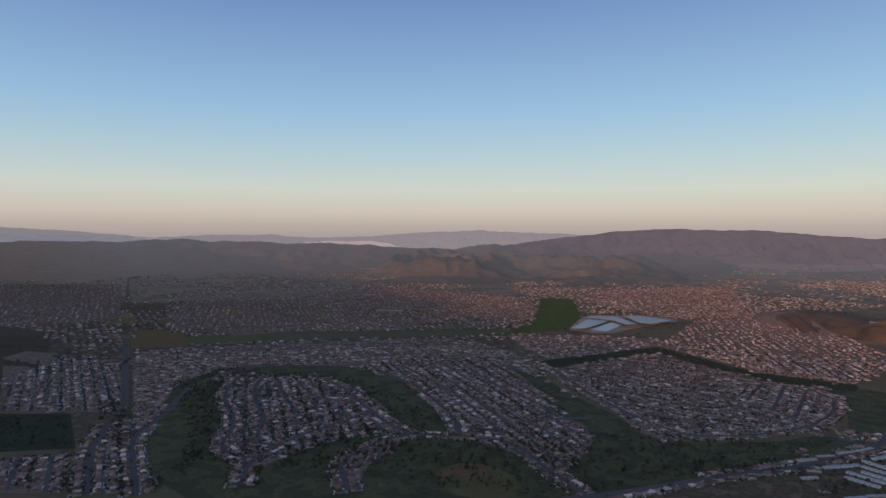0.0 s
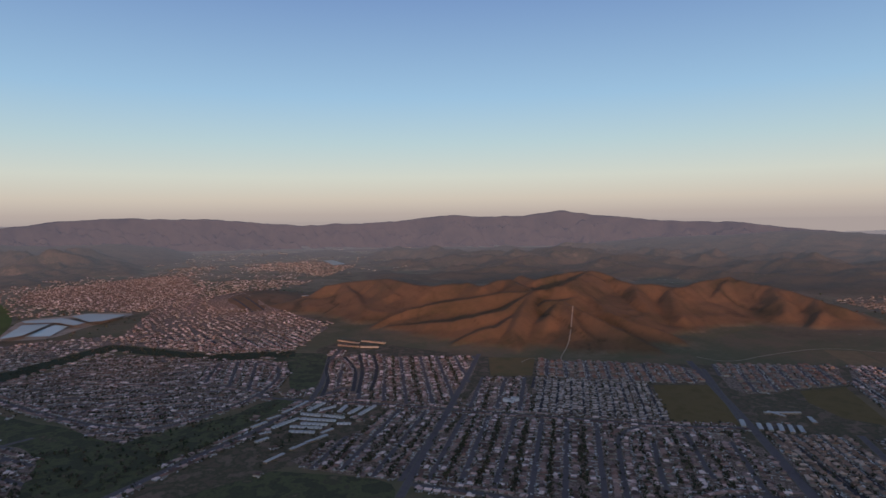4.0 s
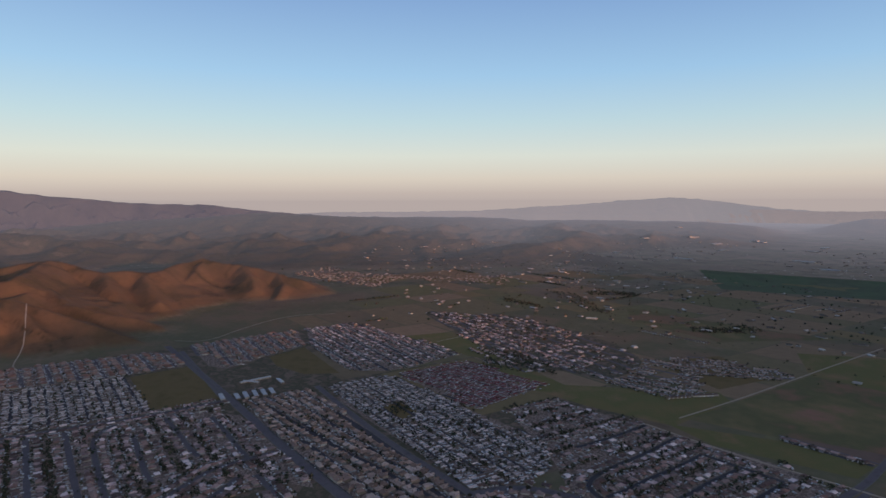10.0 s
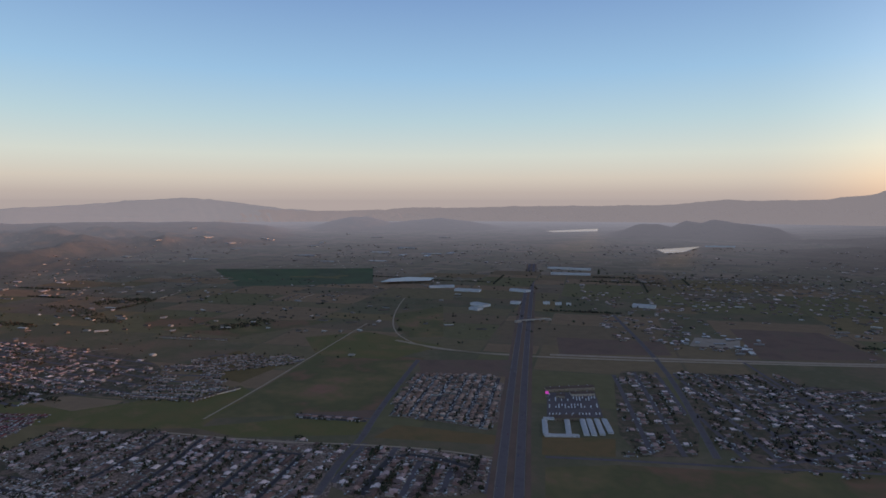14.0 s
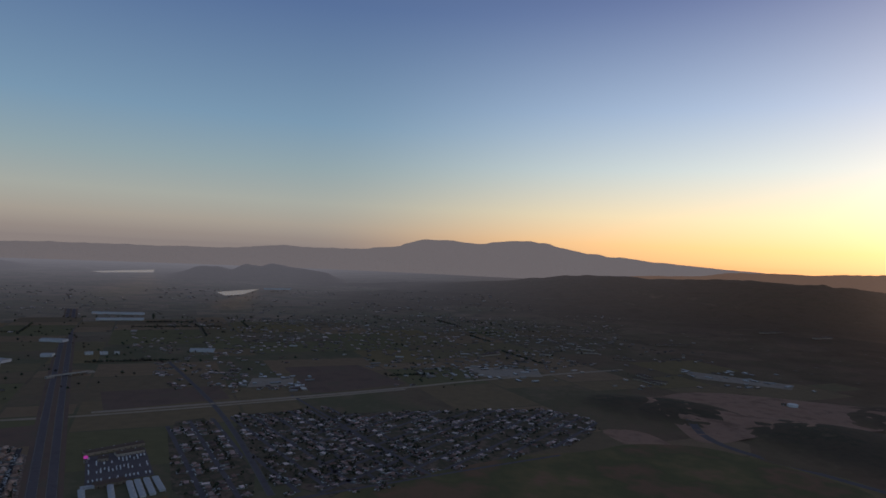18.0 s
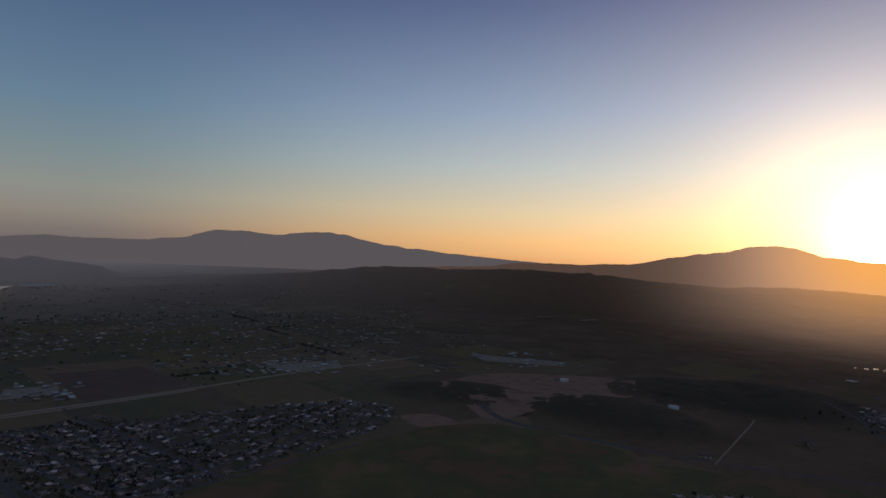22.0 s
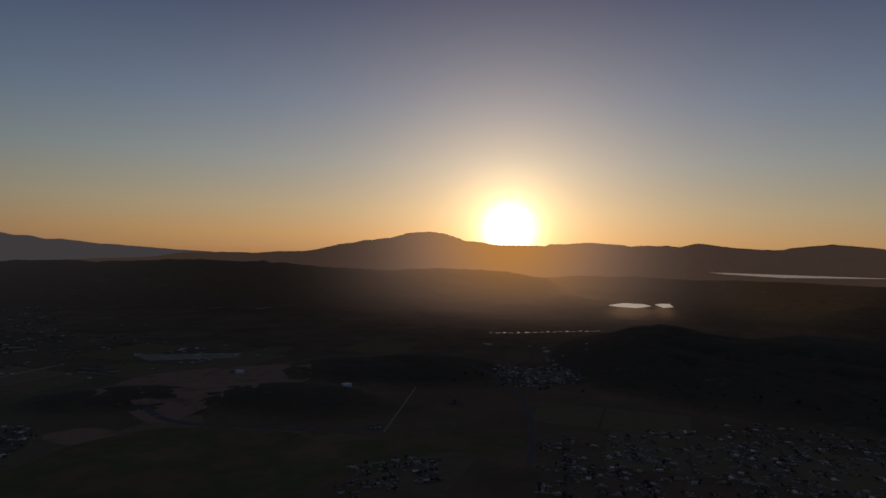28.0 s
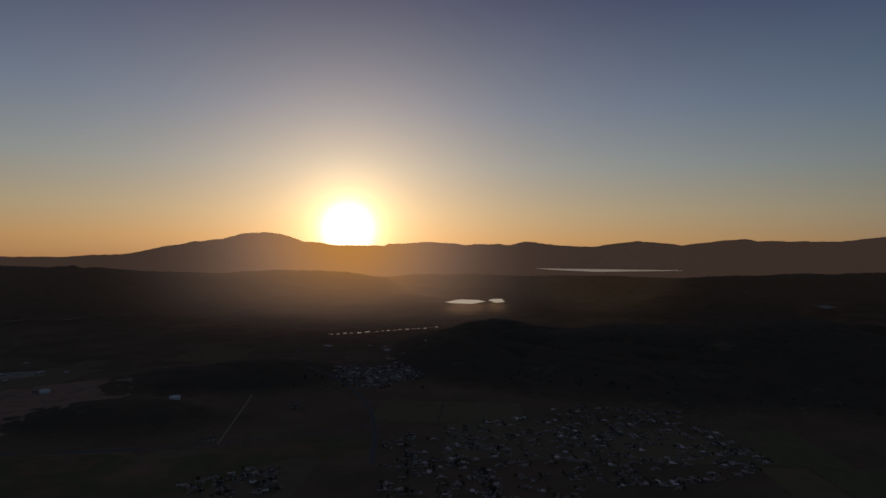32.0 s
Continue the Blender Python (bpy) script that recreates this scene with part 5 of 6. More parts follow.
def patchwork():
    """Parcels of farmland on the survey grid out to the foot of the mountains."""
    pick = np.random.default_rng(21)
    c, s = math.cos(radians(31)), math.sin(radians(31))
    verts, faces = [], []
    u = -9000.0
    while u < 9000:
        du = pick.uniform(160, 420)
        w_ = -9000.0
        while w_ < 9000:
            dw = pick.uniform(110, 330)
            cx, cy = (u + du / 2) * c - (w_ + dw / 2) * s, (u + du / 2) * s + (w_ + dw / 2) * c
            d = math.hypot(cx, cy)
            town = (cx > -0.85 * cy and cy > 0.15 * cx and d < 3000) or d < 1300
            low_sun = d > 3000 and cx < -0.2 * cy and cy < 0.3 * cx + 900 and cx < -300
            behind_hills = cx > 0 and cy > 0.05 * cx and d > 2700
            if d < 3900 and not town and not behind_hills and not low_sun and pick.random() < 0.72:
                k = max(2, int(max(du, dw) / 60)) if d > 1700 else 1
                g = [(u + 4 + (du - 8) * i / k, w_ + 4 + (dw - 8) * j / k) for i in range(k + 1) for j in range(k + 1)]
                p = np.array([(a * c - e * s, a * s + e * c) for a, e in g])
                z = height(p[:, 0], p[:, 1])
                if z.max() < 3 or d > 3900:
                    n = len(verts)
                    verts += warp(np.column_stack([p, z + 0.04 + 0.0007 * max(d - 2500, 0)])).tolist()
                    faces += [(n + i * (k + 1) + j, n + (i + 1) * (k + 1) + j, n + (i + 1) * (k + 1) + j + 1, n + i * (k + 1) + j + 1) for i in range(k) for j in range(k)]
            w_ += dw
        u += du
    link_mesh("farmland", verts, faces, [M["parcel"]], label="patchwork of dry, green and ploughed parcels", kind="stuff", category="fields")


patchwork()
drape("yards", rounded(TOWN_GROUND, 1), M["lots"], 0.036, "brown yards and verges under the town", "yards")
for i, plot in enumerate(NORTH_GROUND):
    drape("yards", rounded(plot, 1), M["lots"], 0.032 + 0.008 * i, "brown yards and verges under the town", "yards")
drape("golf_grounds", rounded(GOLF_GROUNDS), M["fairway"], 0.02, "dark rough grass of the golf course", "field")
drape("creek_grass", rounded(CREEK_GRASS), M["fairway"], 0.028, "dark rough grass and brush along a creek", "field")
FIELD_WORDS = dict(
    fairway=("golf_fairway", "green golf fairway between rows of houses"), grass=("playing_field", "mown green playing field beside houses"),
    pasture=("pasture", "dark green watered pasture beside settling ponds"), meadow=("meadow", "olive green meadow on the valley floor"), crop=("crop_field", "dark green crop field with even growth"),
    hazed_crop=("crop_field", "wide green crop field far out on the plain, haze put into its colour"),
    drygrass=("field", "field of dry yellow-brown grass"), scrub=("creek_scrub", "dark scrub along a creek bed"), soil=("ploughed_field", "bare brown ploughed field"),
    graded=("graded_land", "graded reddish bare earth of a building site"), sand=("earth_yard", "pale bare earth yard"), channel=("flood_channel", "straight grassy flood channel with pale banks"))
for i, (name, kind, poly) in enumerate(FIELDS):
    word, text = FIELD_WORDS[kind]
    drape(word, rounded(poly) if kind in ("fairway", "graded") or "golf" in name or "pond" in name or "west" in name else poly, M[kind], 0.14 + 0.012 * (i % 9), text, "field")
for name, poly in WATERS:
    drape("pond", poly, M["far_water" if name == "lagoon" else "lake_water" if name == "lake" else "reservoir_water" if name in ("reservoir", "far_reservoir") else "pond_water"], 0.45, "smooth pond water with the sky's brightness put into its pale tone", "pond", 200, level=True)
flow = resample(RIVER, 20)
for i in range(17):
    reach = flow[int(i * len(flow) / 17):max(int(i * len(flow) / 17) + 2, int((i + 0.55 + 0.12 * (i % 4)) * len(flow) / 17))]
    v, f = strip(reach + 7 * np.sin(i * 2.3), 7 + 5 * (i % 3), 4.0)
    v = shelf(v)
    # the glint is painted: far_water emits it
    link_mesh("river", v, f, [M["far_water"]], label="reach of a narrow river with its sun glint put into emission", kind="structure", category="river")
DARK_STREETS = ("tan_tract", "loop_street", "tract_street", "curve_street")
for i, (name, width, line) in enumerate(ROADS):
    rough_track = name in ("creek_track", "farm_track", "dirt_road", "canal_road", "canal_far", "construction_road", "field_road")
    v, f = strip(line, width, 0.30 + 0.004 * (i % 12))
    link_mesh("road", v, f, [M["dirt" if rough_track else "street" if name.startswith(DARK_STREETS) else "asphalt"]], label="pale dirt track between fields" if rough_track else "dark grey asphalt road lined with houses", kind="structure", category="road")
    if not rough_track and (width > 9 or name in ("loop_street", "bend_street")):
        side = "pavement"
        for s in (-1, 1):
            v, f = strip(line, 1.8, 0.42, offset=s * (width / 2 + 1.0))
            link_mesh(side, v, f, [M["pavement"]], label="pale concrete pavement along a road", kind="structure", category="pavement")


def freeway():
    for s in (-1, 1):
        v, f = strip(FREEWAY, 17, 0.5, offset=s * 15)
        link_mesh("road", v, f, [M["asphalt"]], label="grey freeway carriageway with several lanes", kind="structure", category="freeway")
        for lane in (-8, 8):
            v, f = strip(FREEWAY, 0.35, 0.56, offset=s * 15 + lane)
            link_mesh("lane_line", v, f, [M["concrete"]], label="white edge line of the freeway", kind="structure", category="road marking")
    v, f = strip(FREEWAY, 12, 0.42)
    link_mesh("median", v, f, [M["soil"]], label="dry brown median between carriageways", kind="structure", category="median")
    for s in (-1, 1):
        v, f = strip(FREEWAY, 9, 0.38, offset=s * 29)
        link_mesh("verge", v, f, [M["soil"]], label="bare brown freeway verge", kind="structure", category="verge")


freeway()

for line, width in ((TRAIL, 4), (TRAIL_TWO, 3), (TRACK, 5)):
    v, f = strip(line, width, 1.2, 12)
    link_mesh("trail", v, f, [M["dirt"]], label="pale dirt trail climbing the brown hill", kind="structure", category="trail")

# ---- houses and trees in quantity ----
rng = np.random.default_rng(7)
LOOKS = dict(  # street spacing, lot, length, depth, wall height, roof rise, roof, trees to a house, across the street
    ranch=(60, 13.8, 11.6, 8.6, 2.7, 1.5, "roof_grey", 2.7, False),
    tract=(58, 14.2, 11.6, 9.2, 3.6, 1.8, "roof_grey", 0.8, False),
    pink=(58, 16.5, 13.5, 11.5, 4.6, 2.2, "roof_tile", 0.35, False),
    tan=(39, 12.4, 10.8, 9.4, 4.6, 2.3, "roof_tan", 0.6, False),
    mobile=(34, 6.9, 10.2, 4.4, 2.6, 0.7, "roof_mobile", 0.6, True),
    red=(44, 8.8, 13.5, 5.0, 2.6, 0.8, "roof_red", 0.18, True),
    leafy=(54, 19.0, 13.0, 9.0, 2.9, 1.5, "roof_grey", 1.6, False),
    scatter=(105, 30.0, 18.0, 12.0, 4.0, 1.8, "roof_pale", 0.9, False),
    village=(58, 17.0, 12.5, 9.0, 3.0, 1.6, "roof_tan", 1.5, False),
    fill=(64, 19.0, 14.0, 11.0, 3.8, 1.9, "roof_grey", 0.6, False))



def house_shape(length, depth, wall, rise, hip, eave=0.55):
    """Walls, then a hipped or gabled roof."""
    a, b = length / 2, depth / 2
    v = [(-a, -b, 0), (a, -b, 0), (a, b, 0), (-a, b, 0), (-a, -b, wall), (a, -b, wall), (a, b, wall), (-a, b, wall)]
    f = [(0, 1, 5, 4), (1, 2, 6, 5), (2, 3, 7, 6), (3, 0, 4, 7)]
    c, d, r = a + eave, b + eave, (a + eave) - (hip * (b + eave))
    v += [(-c, -d, wall - 0.12), (c, -d, wall - 0.12), (c, d, wall - 0.12), (-c, d, wall - 0.12), (-r, 0, wall + rise), (r, 0, wall + rise)]
    f += [(8, 9, 13, 12), (10, 11, 12, 13), (9, 10, 13), (11, 8, 12), (8, 11, 10, 9)]
    return np.array(v, float), f, [0] * 4 + [1] * 5


class Heap:
    """Collects many like shapes into one mesh."""

    def __init__(self):
        self.v, self.f, self.m, self.n = [], [], [], 0

    def add(self, v, f, m):
        self.v.append(v)
        self.f += [tuple(i + self.n for i in q) for q in f]
        self.m += m
        self.n += len(v)

    def link(self, name, mats, label, category):
        if self.n:
            return link_mesh(name, np.vstack(self.v), self.f, mats, self.m, label=label, kind="stuff", category=category)


def turn(v, angle, x, y, z=0.0, scale=1.0):
    c, s = math.cos(angle), math.sin(angle)
    v = np.asarray(v, float) * scale
    return np.stack([v[:, 0] * c - v[:, 1] * s + x, v[:, 0] * s + v[:, 1] * c + y, v[:, 2] + z], -1)


def place(v, angle, x, y):
    """A shape set on the land at (x, y), drawn in with the far country."""
    s = float(squeeze(math.hypot(x, y)))
    base = warp([(x, y, ground_z(x, y))])[0]
    return turn(v, angle, base[0], base[1], base[2], s)


def clump_crown(r, tall, lumps, bottom):
    """A crown of many small uneven clumps with gaps."""
    v, f = [], []
    for _ in range(lumps):
        while True:
            p = rng.uniform(-1, 1, 3)
            if 0.25 < p @ p < 1:
                break
        c = np.array([p[0] * r, p[1] * r, bottom + (p[2] + 1) / 2 * tall])
        q = rng.uniform(0.30, 0.5) * r * (14 / lumps) ** 0.33
        k = len(v)
        o = rng.normal(0, 0.22, (6, 3)) + np.array([(1, 0, 0), (0, 1, 0), (-1, 0, 0), (0, -1, 0), (0, 0, 0.9), (0, 0, -0.9)])
        v += list(c + o * q)
        f += [tuple(k + i for i in t) for t in ((0, 1, 4), (1, 2, 4), (2, 3, 4), (3, 0, 4), (1, 0, 5), (2, 1, 5), (3, 2, 5), (0, 3, 5))]
    return np.array(v), f


def trunk_shape(h, r):
    v, f = [], []
    for i, (z, k) in enumerate(((0, 1.0), (h * 0.6, 0.75), (h, 0.45))):
        v += [(r * k * math.cos(j * 1.2566), r * k * math.sin(j * 1.2566), z) for j in range(5)]
        if i:
            f += [((i - 1) * 5 + j, (i - 1) * 5 + (j + 1) % 5, i * 5 + (j + 1) % 5, i * 5 + j) for j in range(5)]
    return np.array(v), f


TREE_FORMS = []
for i in range(14):
    r = rng.uniform(2.0, 3.6)
    cv, cf = clump_crown(r, r * rng.uniform(1.4, 2.3), 10, rng.uniform(1.2, 2.2))
    tv, tf = trunk_shape(2.6, 0.22)
    TREE_FORMS.append((np.vstack([cv, tv]), cf + [tuple(j + len(cv) for j in q) for q in tf], [0] * len(cf) + [1] * len(tf)))


FAR_FORMS = []
for i in range(14):
    r = rng.uniform(2.2, 3.6)
    cv, cf = clump_crown(r, r * rng.uniform(1.2, 1.9), 4, 0.3)
    FAR_FORMS.append((cv, cf, [0] * len(cf)))

houses, trees = [], []
PLOTS = [np.asarray(p, float) for n, k, a, p in DISTRICTS if k not in ("scatter", "fill")] + [np.asarray(p, float) for n, k, p in FIELDS] + [np.asarray(p, float) for n, p in WATERS]
PLOT_BOXES = [(*p.min(0), *p.max(0)) for p in PLOTS]


def taken(x, y):
    """Which places lie in a plot, a field or a pond already."""
    t = np.zeros(x.shape, bool)
    for p, (x0, y0, x1, y1) in zip(PLOTS, PLOT_BOXES):
        near = (x > x0) & (x < x1) & (y > y0) & (y < y1) & ~t
        if near.any():
            t[near] = inside(p, x[near], y[near])
    return t


def street_lines(poly, angle, gap, lot):
    """Runs of lots inside the plot along parallel streets."""
    c, s = math.cos(angle), math.sin(angle)
    p = np.asarray(poly, float)
    u, v = p @ (c, s), p @ (-s, c)
    for w_ in np.arange(math.floor(v.min() / gap) * gap + gap * 0.14, v.max(), gap):
        w_ += rng.uniform(-0.07, 0.07) * gap
        t = np.arange(u.min() + rng.uniform(0, lot), u.max(), lot)
        x, y = t * c - w_ * s, t * s + w_ * c
        ok = inside(poly, x, y)
        yield t[ok], x[ok], y[ok]


ROAD_PARTS = np.array([(*a, *b, width / 2) for _, width, line in ROADS for a, b in zip(line, line[1:])] + [(*a, *b, 36) for a, b in zip(FREEWAY, FREEWAY[1:])] + [(bx[0], bx[1], bx[2], bx[3], wd * 0.5 + 4) for _, wd, _, rows in BUILDINGS for bx in rows])


def clear_of_roads(x, y, margin):
    ax, ay, bx, by, half = ROAD_PARTS.T
    dx, dy = bx - ax, by - ay
    t = np.clip(((x - ax) * dx + (y - ay) * dy) / (dx * dx + dy * dy + 1e-9), 0, 1)
    return bool((np.hypot(x - ax - t * dx, y - ay - t * dy) > half + margin).all())


TAKEN = {}


def free(x, y, gap):
    """Keeps houses apart; notes the place when it is free."""
    i, j = int(x // 20), int(y // 20)
    for a in (i - 1, i, i + 1):
        for b in (j - 1, j, j + 1):
            if any((px - x) ** 2 + (py - y) ** 2 < gap * gap for px, py in TAKEN.get((a, b), ())):
                return False
    TAKEN.setdefault((i, j), []).append((x, y))
    return True


OPEN_LAND = [np.asarray(p, float) for n, k, p in FIELDS] + [np.asarray(p, float) for n, p in WATERS]
RESIDENTIAL = ("golf_parkway", "west_street", "golf_loop_west", "golf_loop_middle", "golf_lane", "golf_lane_two", "golf_rim", "golf_diagonal", "golf_south_loop", "golf_spine", "golf_arc_one", "golf_arc_two", "golf_arc_three", "golf_arc_four", "golf_cross", "middle_rim", "middle_diagonal", "middle_lane", "middle_row", "curve_street", "grid_cross", "tan_tract_loop", "tan_tract_loop_two", "curve_road", "tract_street", "park_road", "south_boulevard", "collector", "farm_row_lane", "loop_street", "bend_street")


def houses_along(name, width, line):
    """Houses on both sides of a winding street."""
    tan = name.startswith("tan_tract")
    index = next(i for i, r in enumerate(DISTRICTS) if r[0] == ("tan_tract" if tan else "grid"))
    length, depth, wall, rise = (12.0, 10.4, 4.6, 2.2) if tan else (12.6, 9.2, 2.9, 1.7)
    p = resample(line, 14.0)
    for q, r in zip(p, p[1:]):
        t = (r - q) / (np.hypot(*(r - q)) + 1e-9)
        for side in (-1, 1):
            off = width / 2 + 10.5 + rng.normal(0, 0.6)
            x, y = q + np.array([-t[1], t[0]]) * side * off
            if rng.random() < 0.94 and clear_of_roads(x, y, 6) and not any(inside(f, np.array([x]), np.array([y]))[0] for f in OPEN_LAND) and free(x, y, 12.0):
                a = math.atan2(t[1], t[0]) + (0 if side > 0 else math.pi) + rng.normal(0, 0.04)
                houses.append((math.hypot(x, y), index, x, y, a, length * rng.uniform(0.85, 1.1), depth * rng.uniform(0.85, 1.1), wall, rise, rng.choice([0.0, 0.95])))
                for _ in range(rng.integers(0, 3)):
                    b = q + np.array([-t[1], t[0]]) * side * (off + rng.choice([-9, 11, 13]))
                    trees.append((math.hypot(*b), index, b[0] + rng.normal(0, 3), b[1] + rng.normal(0, 3), rng.uniform(0.6, 1.3)))


for name, width, line in ROADS:
    if name in RESIDENTIAL:
        houses_along(name, width, line)


# where the streets wind instead of running in rows
WINDING = [[(1287, 669), (1346, 511), (1373, 408), (1114, 244), (961, 137), (887, 61), (718, 346), (881, 437)], next(p for n, k, a, p in DISTRICTS if n == "south_rows")]
PARK_GREEN = next(p for n, k, p in FIELDS if n == "park_green")


def district(index, name, sort, degrees, poly):
    gap, lot, length, depth, wall, rise, roof, leafy, across = LOOKS[sort]
    angle = radians(degrees)
    loose = sort in ("scatter", "fill")
    c, s = math.cos(angle), math.sin(angle)
    if not loose and sort != "village" and not name.startswith("west"):
        drape("yards", rounded(poly, 1), M["lots" if sort == "leafy" else "yard"], 0.05 + 0.007 * (index % 12), "gravel yards, drives and small lawns between houses", "yards")
    drives = Heap()
    for t, xs, ys in street_lines(poly, angle, gap, lot):
        winding = inside(WINDING[0], xs, ys) | inside(WINDING[1], xs, ys)
        st, sx, sy = t[~winding], xs[~winding], ys[~winding]
        if len(st) > 2 and not loose and name not in ("west_town", "west_bottom"):
            for run in np.split(np.arange(len(st)), np.where(np.diff(st) > lot * 1.5)[0] + 1):
                if len(run) > 2:
                    v, f = strip([(sx[run[0]], sy[run[0]]), (sx[run[-1]], sy[run[-1]])], 8.5 if across else 10.5, 0.20, 60)
                    drives.add(v, f, [0] * len(f))
        chance = np.where(vnoise(xs / 90, ys / 90, 53) > 0.22, 0.93, 0.45)
        if sort in ("leafy", "village"):
            chance = np.where(vnoise(xs / 110, ys / 110, 59) > 0.3, 0.9, 0.45) * (0.6 if sort == "leafy" else 1.0)
        if sort == "scatter":
            chance = np.where(vnoise(xs / 260, ys / 260, 31) > 0.5, 0.12 if name == "farm_homes" else 0.22, 0.01)
        if sort == "fill":
            chance = np.where(vnoise(xs / 420, ys / 420, 37) > 0.42, 0.7 if name != "fill_south" else 0.3, 0.05)
            chance[taken(xs, ys)] = 0
        chance = np.where(winding, chance * 0.85, chance)
        for x, y, likely in zip(xs, ys, chance):
            d = math.hypot(x, y)
            likely *= 0.5 if name == "hill_village" else 0.7 if name == "west_town" else 1.0 if d < 2500 else 0.6 if d < 3500 else 0.55 if d < 4500 else 0.45
            for side in (-1, 1):
                if rng.random() > likely:
                    continue
                off = side * gap * 0.27 + rng.normal(0, 5 if loose or d > 2500 else 0.7 if across else 1.4)
                if sort == "scatter":
                    off += rng.normal(0, 20)
                along = rng.normal(0, 1.6 if d < 2500 else 5)
                hx, hy = x - off * s + along * c, y + off * c + along * s
                if name == "dense_park" and inside(PARK_GREEN, np.array([hx]), np.array([hy]))[0]:
                    continue
                if (d < 4000 and not clear_of_roads(hx, hy, depth * 0.7)) or not inside(poly, np.array([hx]), np.array([hy]))[0] or ground_z(hx, hy) > 14 or not free(hx, hy, 6.4 if across else 9.8 if sort == "tan" else 10.6):
                    continue
                a = angle + (math.pi / 2 if across else 0) + rng.normal(0, 0.03 if sort != "scatter" else 0.5) + (math.pi if side > 0 and not across else 0)
                if sort in ("ranch", "leafy", "fill") and rng.random() < 0.35:
                    a += math.pi / 2
                k = rng.uniform(0.8, 1.15)
                big = rng.choice([0.8, 1.0, 1.0, 2.2]) if sort == "scatter" else 1.0
                houses.append((d, index, hx, hy, a, length * k * big, depth * rng.uniform(0.85, 1.1), wall * rng.uniform(0.9, 1.1), rise * rng.uniform(0.8, 1.15), rng.choice([0.0, 0.95])))
                if not across and not loose and d < 2400 and rng.random() < 0.8:
                    oy, ox = off - side * (depth / 2 + 4.5), rng.uniform(-3, 3)
                    px, py = x - oy * s + ox * c, y + oy * c + ox * s
                    v = np.array([(-2.4, -4.5, 0), (2.4, -4.5, 0), (2.4, 4.5, 0), (-2.4, 4.5, 0)])
                    drives.add(turn(v, angle, px, py, ground_z(px, py) + 0.18), [(0, 1, 2, 3)], [1])
                for _ in range(int(leafy * (1 if d < 3000 else 0.35) + rng.random())):
                    back = side * gap * rng.choice([0.16, 0.42, 0.46, 0.5, 0.5]) + rng.normal(0, 2.0)
                    al = rng.uniform(-0.5, 0.5) * lot
                    tx, ty = x - back * s + al * c, y + back * c + al * s
                    if d > 3500 or clear_of_roads(tx, ty, 2):
                        trees.append((math.hypot(tx, ty), index, tx, ty, rng.uniform(0.6, 1.3)))
    drives.link("streets", [M["street" if sort in ("tan", "tract", "mobile", "red") else "asphalt"], M["concrete"]], "asphalt side streets with concrete drives", "streets")


for i, row in enumerate(DISTRICTS):
    district(i, *row)
for area, poly in GROVES:
    p = np.asarray(poly, float)
    (x0, y0), (x1, y1) = p.min(0), p.max(0)
    n = int((x1 - x0) * (y1 - y0) / area)
    xs, ys = rng.uniform(x0, x1, n), rng.uniform(y0, y1, n)
    ok = inside(p, xs, ys)
    for x, y in zip(xs[ok], ys[ok]):
        if clear_of_roads(x, y, 3):
            trees.append((math.hypot(x, y), -1, x, y, rng.uniform(0.6, 1.5)))



